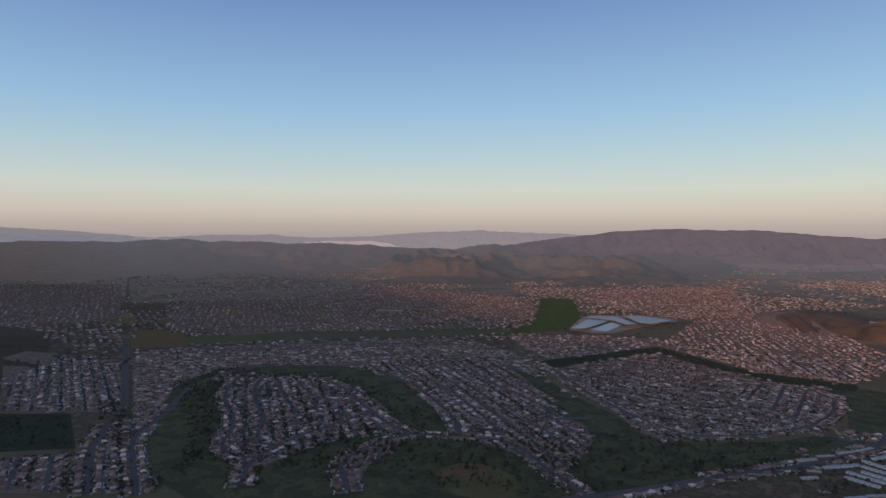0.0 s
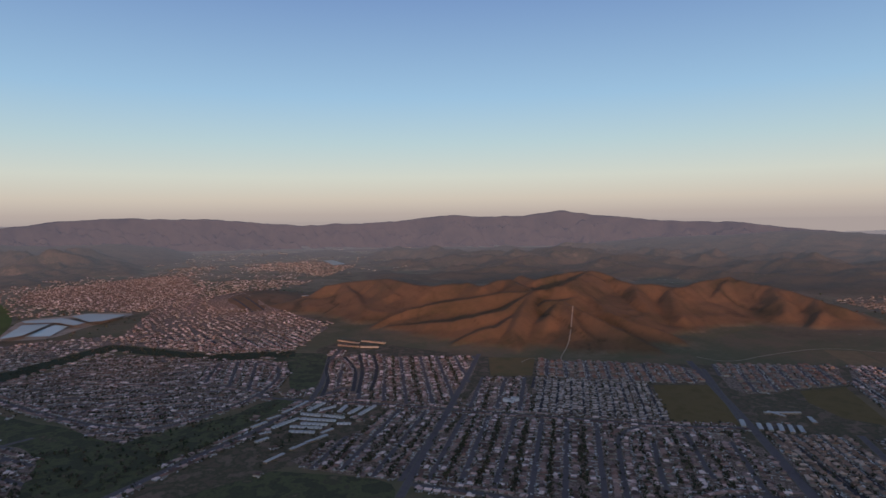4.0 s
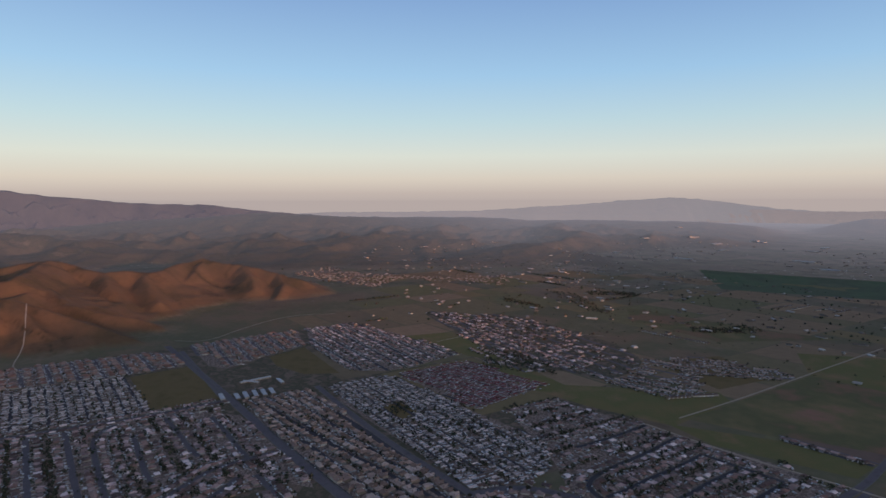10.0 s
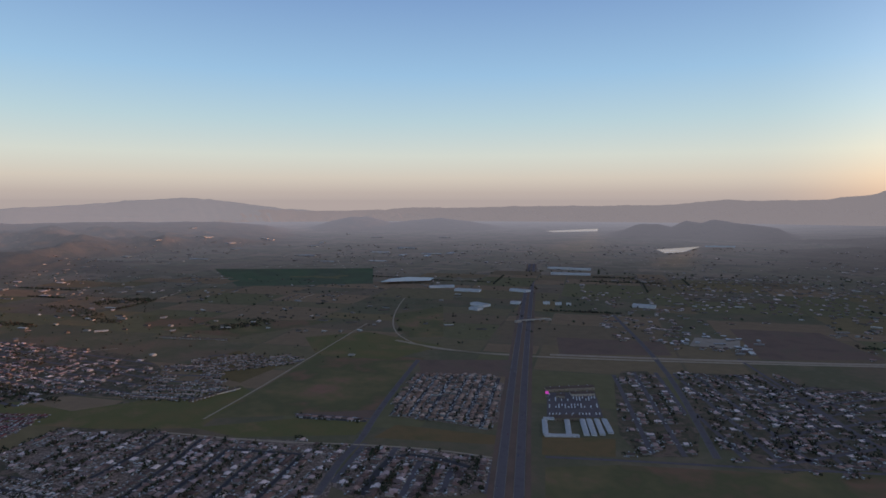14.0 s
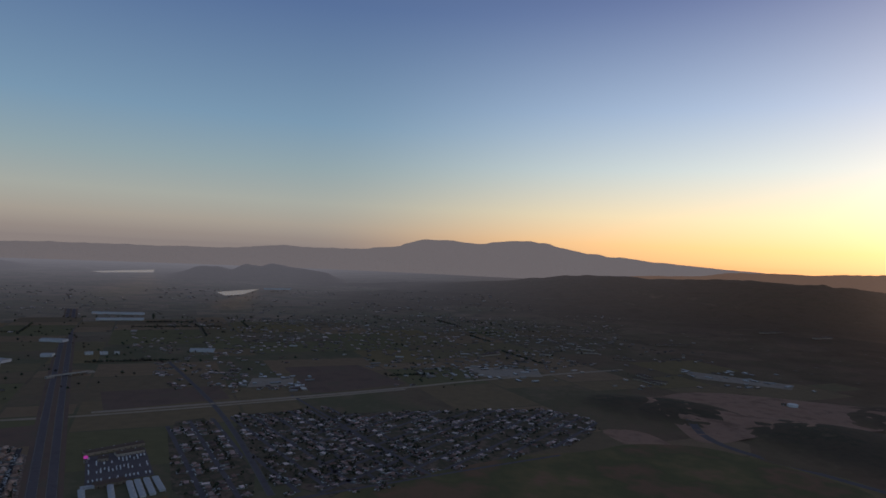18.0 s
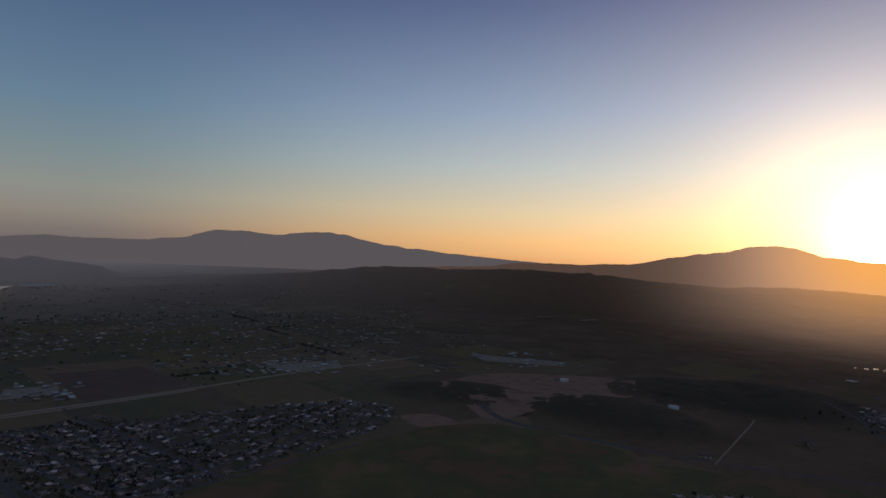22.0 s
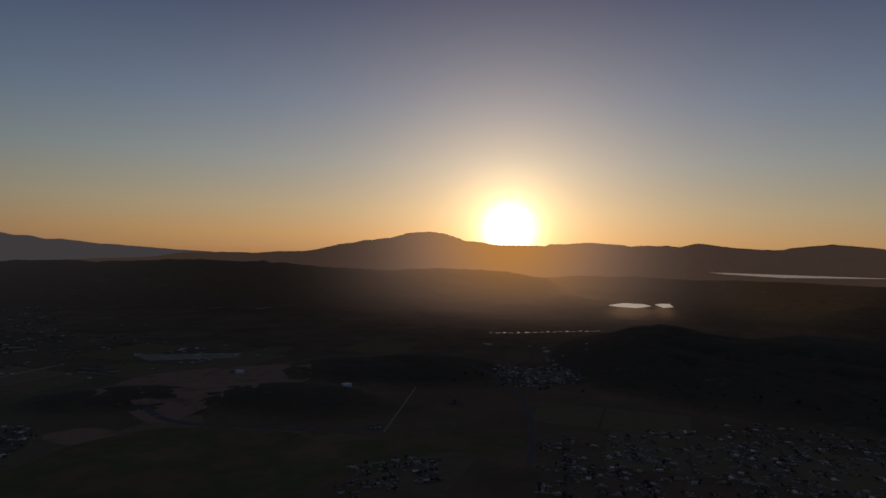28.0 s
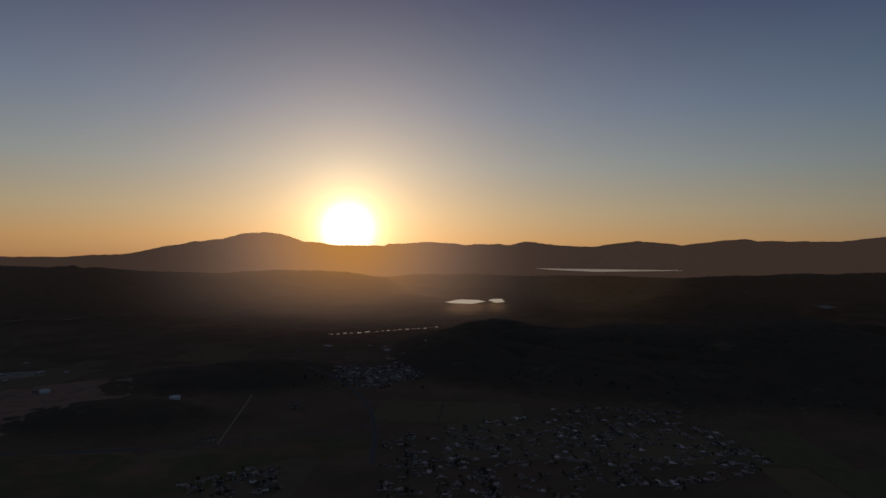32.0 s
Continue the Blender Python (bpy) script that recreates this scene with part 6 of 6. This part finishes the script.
def far_country():
    """Windbreaks, tree clumps and lone buildings scattered over the plain beyond the town."""
    pick = np.random.default_rng(77)
    lump = np.array([(1, 0, 0.5), (0, 1, 0.55), (-1, 0, 0.5), (0, -1, 0.45), (0.1, -0.1, 1.3), (0, 0, 0)])
    sides = [(0, 1, 4), (1, 2, 4), (2, 3, 4), (3, 0, 4), (1, 0, 5), (2, 1, 5), (3, 2, 5), (0, 3, 5)]
    n = 26000
    d, az = np.sqrt(pick.uniform(2.1 ** 2, 8.5 ** 2, n)) * 1000, pick.uniform(0, 360, n)
    x, y = d * np.sin(np.radians(az)), d * np.cos(np.radians(az))
    ok = (vnoise(x / 500, y / 500, 57) * vnoise(x / 140, y / 140, 58) > 0.27) & ~((x > 1500) & (x < 3400) & (y > 300) & (y < 3200))
    x, y = list(x[ok]), list(y[ok])
    c, s_ = math.cos(radians(31)), math.sin(radians(31))
    for _ in range(70):
        r, a = 1000 * math.sqrt(pick.uniform(1.9 ** 2, 7.5 ** 2)), pick.uniform(radians(85), radians(182))
        u, v = (c, s_) if pick.random() < 0.5 else (-s_, c)
        for k in np.arange(0, pick.uniform(80, 420), 8.0):
            x.append(r * math.sin(a) + k * u + pick.normal(0, 1.5))
            y.append(r * math.cos(a) + k * v + pick.normal(0, 1.5))
    x, y = np.array(x), np.array(y)
    ok = (~taken(x, y) | (pick.random(len(x)) < 0.06)) & (np.hypot(x, y) < 4200 - 1900 * sector(bearing(x, y), 200, 300, 20))
    x, y = x[ok], y[ok]
    z = height(x, y)
    size = pick.uniform(3.0, 6.5, len(x)) * (1 + 0.00008 * np.hypot(x, y))
    shape = lump[None] * size[:, None, None] * np.array([1, 1, 1.05]) + pick.normal(0, 0.9, (len(x), 6, 3)) * np.array([1, 1, 0.4])
    shape += np.stack([x, y, z - 0.3], -1)[:, None]
    faces = [tuple(6 * i + q for q in f) for i in range(len(x)) for f in sides]
    link_mesh("trees", warp(shape.reshape(-1, 3)), faces, [M["leaf"]], label="windbreaks and clumps of dark trees on the plain", kind="stuff", category="trees")
    n = 5200
    d, az = np.sqrt(pick.uniform(2.3 ** 2, 9.0 ** 2, n)) * 1000, pick.uniform(85, 250, n)
    x, y = d * np.sin(np.radians(az)), d * np.cos(np.radians(az))
    z = height(x, y)
    ok = (vnoise(x / 600, y / 600, 63) > 0.5) & (z < 60) & ~taken(x, y) & (d < 6500 - 3300 * sector(az, 192, 300, 14))
    barns, sheds, depots = Heap(), Heap(), Heap()
    for px, py in zip(x[ok], y[ok]):
        k = pick.choice([1.0, 1.2, 2.6], p=[0.6, 0.3, 0.1])
        v, f, m = house_shape(15 * k * pick.uniform(0.8, 1.3), 10 * k, 4.2, 1.6, 0.0)
        barns.add(place(v, radians(31) + pick.choice([0, math.pi / 2]), px, py), f, m)
    for _ in range(26):
        r, a = pick.uniform(4600, 8600), radians(pick.uniform(108, 138))
        v, f, m = house_shape(pick.uniform(60, 190), pick.uniform(30, 60), 7, 1.0, 0.0)
        sheds.add(place(v, radians(31) + pick.choice([0, math.pi / 2]), r * math.sin(a), r * math.cos(a)), f, m)
    sheds.link("warehouses", [M["concrete"], M["roof_white"]], "broad pale warehouses far off in the haze", "warehouses")
    for poly in [p for n, k, p in FIELDS if k == "sand" and "bank" not in n]:
        (x0, y0), (x1, y1) = np.min(poly, 0), np.max(poly, 0)
        for _ in range(26):
            px, py = pick.uniform(x0 - 60, x1 + 60), pick.uniform(y0 - 40, y1 + 40)
            v, f, m = house_shape(pick.uniform(12, 34), pick.uniform(8, 15), 4.5, 1.2, 0.0)
            depots.add(place(v, radians(31) + pick.choice([0, math.pi / 2]), px, py), f, m)
    depots.link("depot_sheds", [M["wall"], M["roof_white"]], "pale sheds and stores round bare earth yards", "sheds")
    barns.link("farm_buildings", [M["wall"], M["roof_mobile"]], "farmhouses, barns and sheds far across the plain", "buildings")


far_country()
houses.sort(key=lambda h: h[0])
trees.sort(key=lambda t: t[0])
NEAR_HOUSES, NEAR_TREES = 330, 300
WORDS = dict(ranch="single-storey houses with grey shingle roofs", tract="two-storey tract houses with grey roofs", pink="stucco houses with clay tile roofs", tan="close-set houses with tan tile roofs", mobile="rows of pale mobile homes", red="rows of red-roofed mobile homes", leafy="houses on large lots among trees", scatter="scattered farmhouses and sheds", village="village houses among dark trees", fill="mixed houses across the valley floor")
heaps, woods = {}, {}
for d, index, x, y, a, length, depth, wall, rise, hip in houses[NEAR_HOUSES:]:
    heap = heaps.setdefault(index, Heap())
    v, f, m = house_shape(length, depth, wall, rise, hip)
    heap.add(place(v, a, x, y), f, m)
    if d < 2300 and DISTRICTS[index][1] not in ("mobile", "red") and rng.random() < 0.55:
        v, f, m = house_shape(depth * 0.95, length * 0.42, wall * 0.97, rise * 0.8, 0.0)
        heap.add(place(turn(v, math.pi / 2, length * 0.27 * rng.choice([-1, 1]), -depth * 0.4), a, x, y), f, m)
clutter = Heap()
for d, index, x, y, a, length, depth, *_ in houses:
    if d > 2700 or DISTRICTS[index][1] == "scatter":
        continue
    for _ in range(rng.integers(2, 7)):
        u, w_ = rng.uniform(-0.75, 0.75) * length, rng.choice([-1, 1]) * (depth / 2 + rng.uniform(2.2, 7.5))
        px, py = x + u * math.cos(a) - w_ * math.sin(a), y + u * math.sin(a) + w_ * math.cos(a)
        if clear_of_roads(px, py, 1):
            v, f, m = house_shape(rng.uniform(2.2, 5.8), rng.uniform(1.6, 2.8), rng.uniform(1.3, 2.6), rng.uniform(0.05, 0.5), 0.0, 0.15)
            clutter.add(place(v, a + rng.choice([0, math.pi / 2]), px, py), f, m)
clutter.link("sheds", [M["wall"], M["roof_white"]], "small sheds, awnings and parked vans in yards", "sheds")
for index, heap in heaps.items():
    sort = DISTRICTS[index][1]
    heap.link("houses", [M["wall"], M[LOOKS[sort][6]]], WORDS[sort], "houses")
for d, index, x, y, size in trees[NEAR_TREES:]:
    forms = TREE_FORMS if d < 1350 else FAR_FORMS
    form = forms[rng.integers(len(forms))]
    woods.setdefault(index, Heap()).add(place(form[0] * size, rng.uniform(0, 6.28), x, y), form[1], form[2])
for index, heap in woods.items():
    heap.link("trees", [M["leaf"], M["bark"]], "dark garden trees between houses" if index >= 0 else "dark groves and lone trees in the open land", "trees")


# ---- single houses, trees and vehicles on the nearest streets ----


def part(name, v, f, mat, parent, label="", at=(0, 0, 0), mesh=None):
    ob = link_mesh(name, np.asarray(v, float) + np.array(at), f, [mat], parent=parent) if mesh is None else new(name, mesh)
    if mesh is not None:
        ob.parent = parent
    if label:
        ob["label"] = label
    return ob


def box(x0, y0, z0, x1, y1, z1):
    v = [(x0, y0, z0), (x1, y0, z0), (x1, y1, z0), (x0, y1, z0), (x0, y0, z1), (x1, y0, z1), (x1, y1, z1), (x0, y1, z1)]
    return np.array(v, float), [(3, 2, 1, 0), (4, 5, 6, 7), (0, 1, 5, 4), (1, 2, 6, 5), (2, 3, 7, 6), (3, 0, 4, 7)]


def split_house(length, depth, wall, rise, hip):
    v, f, m = house_shape(length, depth, wall, rise, hip)
    return (v[:8], f[:4]), (v[8:], [tuple(i - 8 for i in q) for q in f[4:]])


def join(*shapes):
    v, f, n = [], [], 0
    for sv, sf in shapes:
        v.append(sv)
        f += [tuple(i + n for i in q) for q in sf]
        n += len(sv)
    return np.vstack(v), f


def make_house(length, depth, wall, rise, hip, roof_mat, label, wing=True):
    ob = tagged(new("house"), label, "house", "houses on the nearest streets")
    (wv, wf), (rv, rf) = split_house(length, depth, wall, rise, hip)
    if wing:
        (av, af), (bv, bf) = split_house(depth * 0.9, length * 0.42, wall * 0.97, rise * 0.8, 0.0)
        ox, oy = length * 0.27, -depth * 0.42
        wv, wf = join((wv, wf), (turn(av, math.pi / 2, ox, oy), af))
        rv, rf = join((rv, rf), (turn(bv, math.pi / 2, ox, oy), bf))
        front = oy - depth * 0.45 - 0.06
        part("garage_door", *box(ox - 2.4, front, 0.05, ox + 2.4, front + 0.05, 2.2), M["door"], ob, "pale panelled garage door")
    part("body", wv, wf, M["one_wall"], ob)
    part("roof", rv, rf, roof_mat, ob)
    y = -depth / 2 - 0.04
    for x in (-length * 0.38, -length * 0.2):
        part("window", *box(x - 0.8, y, 1.0, x + 0.8, y + 0.05, 2.2), M["glass"], ob)
    part("front_door", *box(-0.5, y - 0.01, 0.05, 0.5, y + 0.04, 2.1), M["door"], ob)
    part("chimney", *box(-length * 0.3, depth * 0.15, wall, -length * 0.3 + 0.9, depth * 0.15 + 0.7, wall + rise + 0.7), M["one_wall"], ob)
    return ob


def make_mobile_home(length, depth, wall, rise, roof_mat):
    ob = tagged(new("mobile_home"), "long pale mobile home with an awning", "mobile home", "mobile homes in the park")
    (wv, wf), (rv, rf) = split_house(length, depth, wall, rise, 0.0)
    part("body", wv, wf, M["one_wall"], ob)
    part("roof", rv, rf, roof_mat, ob)
    part("awning", *box(-length * 0.35, depth / 2 + 0.3, 2.2, length * 0.3, depth / 2 + 2.6, 2.32), M["white"], ob, "flat white carport awning")
    for x in (-length * 0.3, length * 0.1):
        part("window", *box(x - 0.7, -depth / 2 - 0.05, 1.1, x + 0.7, -depth / 2 - 0.01, 2.0), M["glass"], ob)
    return ob


def far_copy(ob, x, y, a):
    return copy_thing(ob, pose(x, y, ground_z(x, y) + 0.02, 0, 0, math.degrees(a)))


def near_streets():
    models = dict(
        grey=[make_house(12.4 + i, 9.4 - 0.3 * i, 2.9, 1.7, hip, M["one_grey"], "single-storey stucco house with a grey shingle roof") for i, hip in enumerate((0.0, 0.95, 0.95))],
        tan=[make_house(12.2, 10.4 + i, 4.6, 2.2, hip, M["one_tan"], "two-storey stucco house with a tan tile roof") for i, hip in enumerate((0.95, 0.0))],
        mobile=[make_mobile_home(14.0 + i, 5.6, 2.8, 0.8, M["one_mobile"]) for i in range(2)])
    used = set()
    for d, index, x, y, a, length, depth, wall, rise, hip in houses[:NEAR_HOUSES]:
        sort = DISTRICTS[index][1]
        family = models["mobile" if sort in ("mobile", "red") else "tan" if sort in ("tan", "pink") else "grey"]
        model = family[rng.integers(len(family))]
        if model.name not in used:
            used.add(model.name)
            model.matrix_basis = pose(x, y, ground_z(x, y) + 0.02, 0, 0, math.degrees(a))
        else:
            far_copy(model, x, y, a)
    for family in models.values():
        for model in family:
            if model.name not in used:
                for o in (*model.children_recursive, model):
                    bpy.data.objects.remove(o)


near_streets()


def make_tree(r, tall, lumps, stem, mat, label):
    ob = tagged(new("tree"), label, "tree", "garden trees")
    cv, cf = clump_crown(r, tall, lumps, stem * 0.75)
    part("crown", cv, cf, mat, ob)
    tv, tf = trunk_shape(stem + tall * 0.3, 0.24)
    limbs = []
    for i in range(4):
        a = i * 1.57 + rng.uniform(-0.4, 0.4)
        bv, bf = trunk_shape(r * 0.9, 0.1)
        tilt = np.array(Matrix.Rotation(0.8, 3, "X"))
        limbs.append((turn(bv @ tilt.T, a, 0, 0, stem * 0.8), bf))
    tv, tf = join((tv, tf), *limbs)
    part("trunk", tv, tf, M["bark"], ob)
    return ob


tree_models = [make_tree(*q) for q in (
    (2.6, 4.5, 60, 2.2, M["leaf"], "round evergreen garden tree behind a house"), (3.4, 5.0, 80, 2.4, M["leaf"], "broad dark shade tree beside a street"),
    (1.7, 6.5, 55, 1.6, M["leaf"], "tall narrow evergreen by a fence"), (2.8, 4.0, 60, 2.0, M["leaf_autumn"], "brown dry-leaved garden tree"), (2.0, 3.0, 45, 1.5, M["leaf"], "small clipped garden tree"))]
first = set()
for d, index, x, y, size in trees[:NEAR_TREES]:
    k = rng.choice(5, p=[0.3, 0.25, 0.12, 0.13, 0.2])
    m = pose(x, y, ground_z(x, y), 0, 0, rng.uniform(0, 360))
    if k not in first:
        first.add(k)
        tree_models[k].matrix_basis = m
    else:
        copy_thing(tree_models[k], m).scale = (size,) * 3


def make_car():
    ob = tagged(new("car"), "parked car at the kerb of a housing street", "car", "cars")
    lower, upper = box(-2.2, -0.9, 0.3, 2.2, 0.9, 0.68), box(-2.16, -0.88, 0.68, 2.12, 0.88, 0.96)
    upper[0][4:, 0] *= 0.93
    upper[0][4:, 1] *= 0.93
    part("body", *join(lower, upper), M["paint"], ob)
    cv, cf = box(-1.3, -0.8, 0.95, 1.0, 0.8, 1.45)
    cv[4:, 0] *= 0.72
    cv[4:, 1] *= 0.86
    part("cabin", cv, cf, M["glass"], ob, "dark glazed cabin")
    for x in (-1.4, 1.4):
        for y in (-0.82, 0.82):
            wv = [(0.33 * math.cos(i * 0.785), s * 0.1, 0.33 * math.sin(i * 0.785)) for s in (-1, 1) for i in range(8)]
            wf = [tuple(range(8)), tuple(range(15, 7, -1))] + [(i, 8 + i, 8 + (i + 1) % 8, (i + 1) % 8) for i in range(8)]
            wheel = part("wheel", wv, wf, M["rubber"], ob, at=(x, y, 0.33))
            part("rim", np.array(wv) * (0.6, 1.15, 0.6), wf, M["white"], wheel, "pale metal wheel rim", at=(x, y, 0.33))
    return ob


def make_trailer():
    ob = tagged(new("trailer"), "white camping trailer parked in a storage lot", "trailer", "trailers in the storage lot")
    part("body", *box(-3.8, -1.25, 0.5, 3.8, 1.25, 3.1), M["white"], ob)
    part("chassis", *box(-4.6, -0.9, 0.35, 3.7, 0.9, 0.5), M["rubber"], ob)
    part("window", *box(-1.0, -1.3, 1.5, 1.2, -1.26, 2.2), M["glass"], ob)
    for y in (-1.1, 1.1):
        wheel = part("wheel", *box(-0.4, y - 0.12, 0.02, 0.4, y + 0.12, 0.7), M["rubber"], ob)
        part("rim", *box(-0.2, y - 0.14, 0.2, 0.2, y + 0.14, 0.52), M["white"], wheel, "white wheel rim")
    return ob


def vehicles():
    car = make_car()
    line = resample(FREEWAY, 40)
    spots = []
    for i in range(4, len(line) - 2, 2):
        t = line[i + 1] - line[i]
        a = math.atan2(t[1], t[0])
        o = rng.choice([-19, -15, -11, 11, 15, 19])
        p = line[i] + t * rng.random() + np.array([-t[1], t[0]]) / np.hypot(*t) * o
        spots.append((p[0], p[1], a, 0.52))
    for d, index, x, y, a, length, depth, *_ in houses[:NEAR_HOUSES:4]:
        c, s = math.cos(a), math.sin(a)
        oy = -(depth / 2 + 6.5)
        spots.append((x - oy * s + 4 * c, y + oy * c + 4 * s, a + math.pi / 2, 0.22))
    spots = [s for s in spots if math.hypot(s[0], s[1]) <= FLAT]
    for i, (x, y, a, z) in enumerate(spots):
        m = pose(x, y, z, 0, 0, math.degrees(a))
        if i == 0:
            car.matrix_basis = m
        else:
            copy_thing(car, m)
    trailer = make_trailer()
    p = np.asarray(VEHICLE_LOT, float)
    n = 0
    for u in np.linspace(0.05, 0.95, 16):
        for v in (0.1, 0.28, 0.36, 0.56, 0.64, 0.9):
            q = (p[0] * (1 - u) + p[1] * u) * (1 - v) + (p[3] * (1 - u) + p[2] * u) * v
            if rng.random() < 0.65 and clear_of_roads(q[0], q[1], 2.5):
                a = math.atan2(p[3][1] - p[0][1], p[3][0] - p[0][0]) + rng.normal(0, 0.05)
                m = pose(q[0], q[1], 0.3, 0, 0, math.degrees(a))
                if n == 0:
                    trailer.matrix_basis = m
                else:
                    copy_thing(trailer, m)
                n += 1


drape("vehicle_lot", VEHICLE_LOT, M["asphalt"], 0.28, "grey asphalt lot full of stored trailers", "lot")
vehicles()

# ---- larger buildings ----
BUILDING_WORDS = dict(
    apartment_block=("long apartment block with a white flat roof", "roof_white"), apartment_row=("long low apartment row with a pale roof", "roof_white"),
    school_building=("long school classroom block with a white roof", "roof_white"), school_wing=("low school wing with a pale flat roof at the hill's foot", "roof_pale"),
    # hall: stands for a small white church by the avenue
    hall=("small white church beside a tree-lined avenue", "roof_white"), storage_row=("long white storage unit row", "roof_white"), shop_building=("wide low shop building with a pale roof", "roof_pale"),
    warehouse=("large white warehouse with a flat roof", "roof_white"), shed=("pale metal shed on open land", "roof_pale"), barn=("long low pale farm barn beside green fields", "roof_pale"), hill_house=("white house standing alone on the slope", "roof_white"))


def big_building(sort, x0, y0, x1, y1, width, tall):
    label, roof_name = BUILDING_WORDS[sort]
    length, a = max(8.0, math.hypot(x1 - x0, y1 - y0)), math.atan2(y1 - y0, x1 - x0)
    x, y = (x0 + x1) / 2, (y0 + y1) / 2
    s = float(squeeze(math.hypot(x, y)))
    wide = min(width, max(8.0, length * 0.9)) if sort in ("shed", "warehouse", "hill_house") else width
    ob = tagged(new(sort), label, sort.replace("_", " "), "larger buildings")
    (wv, wf), (rv, rf) = split_house(length, wide, tall, max(0.8, wide * 0.07), 0.0)
    part("body", wv, wf, M["white" if sort in ("hall", "apartment_block", "storage_row", "warehouse") else "one_wall"], ob)
    part("roof", rv, rf, M[roof_name], ob)
    n = int(min(10, length // 9))
    for side in (-1, 1):
        for i in range(n):
            cx = -length / 2 + (i + 0.5) * length / n
            yy = side * (wide / 2 + 0.04)
            if sort in ("storage_row", "warehouse", "shed", "barn"):
                part("roll_door", *box(cx - 1.6, yy - 0.03, 0.05, cx + 1.6, yy + 0.03, min(4.0, tall - 0.8)), M["door"], ob)
            else:
                part("window", *box(cx - 1.2, yy - 0.03, 1.0, cx + 1.2, yy + 0.03, 2.3), M["glass"], ob)
    for i in range(max(1, n // 2)):
        cx = -length / 2 + (i + 0.5) * length / max(1, n // 2)
        part("roof_vent", *box(cx - 0.7, wide * 0.18, tall + 0.2, cx + 0.7, wide * 0.18 + 1.2, tall + max(0.8, wide * 0.07) + 0.5), M["white"], ob)
    base = warp([(x, y, ground_z(x, y))])[0]
    ob.matrix_basis = pose(*base, 0, 0, math.degrees(a)) @ Matrix.Scale(s, 4)


for sort, width, tall, rows in BUILDINGS:
    for row in rows:
        big_building(sort, *row, width, tall)


def water_tank(x, y, radius=16, tall=9):
    ob = tagged(new("water_tank"), "round white steel water tank on a knoll", "water tank", "water tanks")
    n = 28
    ring = [(math.cos(i * 2 * math.pi / n), math.sin(i * 2 * math.pi / n)) for i in range(n)]
    v = [(radius * c, radius * s, z) for z in (-2, tall) for c, s in ring]
    part("shell", v, [(i, (i + 1) % n, n + (i + 1) % n, n + i) for i in range(n)], M["white"], ob)
    v = [((radius + 0.3) * c, (radius + 0.3) * s, tall) for c, s in ring] + [(0, 0, tall + 2.2)]
    part("roof", v, [(i, (i + 1) % n, n) for i in range(n)], M["white"], ob)
    part("vent", *box(-0.6, -0.6, tall + 1.8, 0.6, 0.6, tall + 3.0), M["white"], ob)
    ob.location = (x, y, ground_z(x, y))


for x, y in TANKS[:2]:
    water_tank(x, y)


def overpass():
    (x0, y0), (x1, y1) = BRIDGE
    x, y, a = (x0 + x1) / 2, (y0 + y1) / 2, math.atan2(y1 - y0, x1 - x0)
    ob = tagged(new("overpass"), "concrete road bridge across the freeway", "bridge")
    part("deck", *box(-62, -7, 6.0, 62, 7, 7.2), M["concrete"], ob)
    for s in (-1, 1):
        part("parapet", *box(-62, s * 6.8 - 0.2, 7.2, 62, s * 6.8 + 0.2, 8.2), M["concrete"], ob)
        part("abutment", *box(s * 62 - 12, -7, 0, s * 62 + 12, 7, 6.0), M["concrete"], ob)
    for px in (-30, 0, 30):
        part("pier", *box(px - 0.8, -5, 0, px + 0.8, 5, 6.0), M["concrete"], ob)
    ob.matrix_basis = pose(x, y, 0, 0, 0, math.degrees(a))


overpass()


def sign_pylon(x, y):
    ob = tagged(new("pylon_sign"), "tall pylon with a glowing magenta sign panel", "sign")
    part("panel", *box(-4, -0.4, 8, 4, 0.4, 14), M["magenta"], ob)
    for s in (-2.5, 2.5):
        part("post", *box(s - 0.25, -0.25, 0, s + 0.25, 0.25, 8), M["white"], ob)
    ob.matrix_basis = pose(x, y, 0, 0, 0, math.degrees(math.atan2(y, x)) + 90)


sign_pylon(*SIGN)
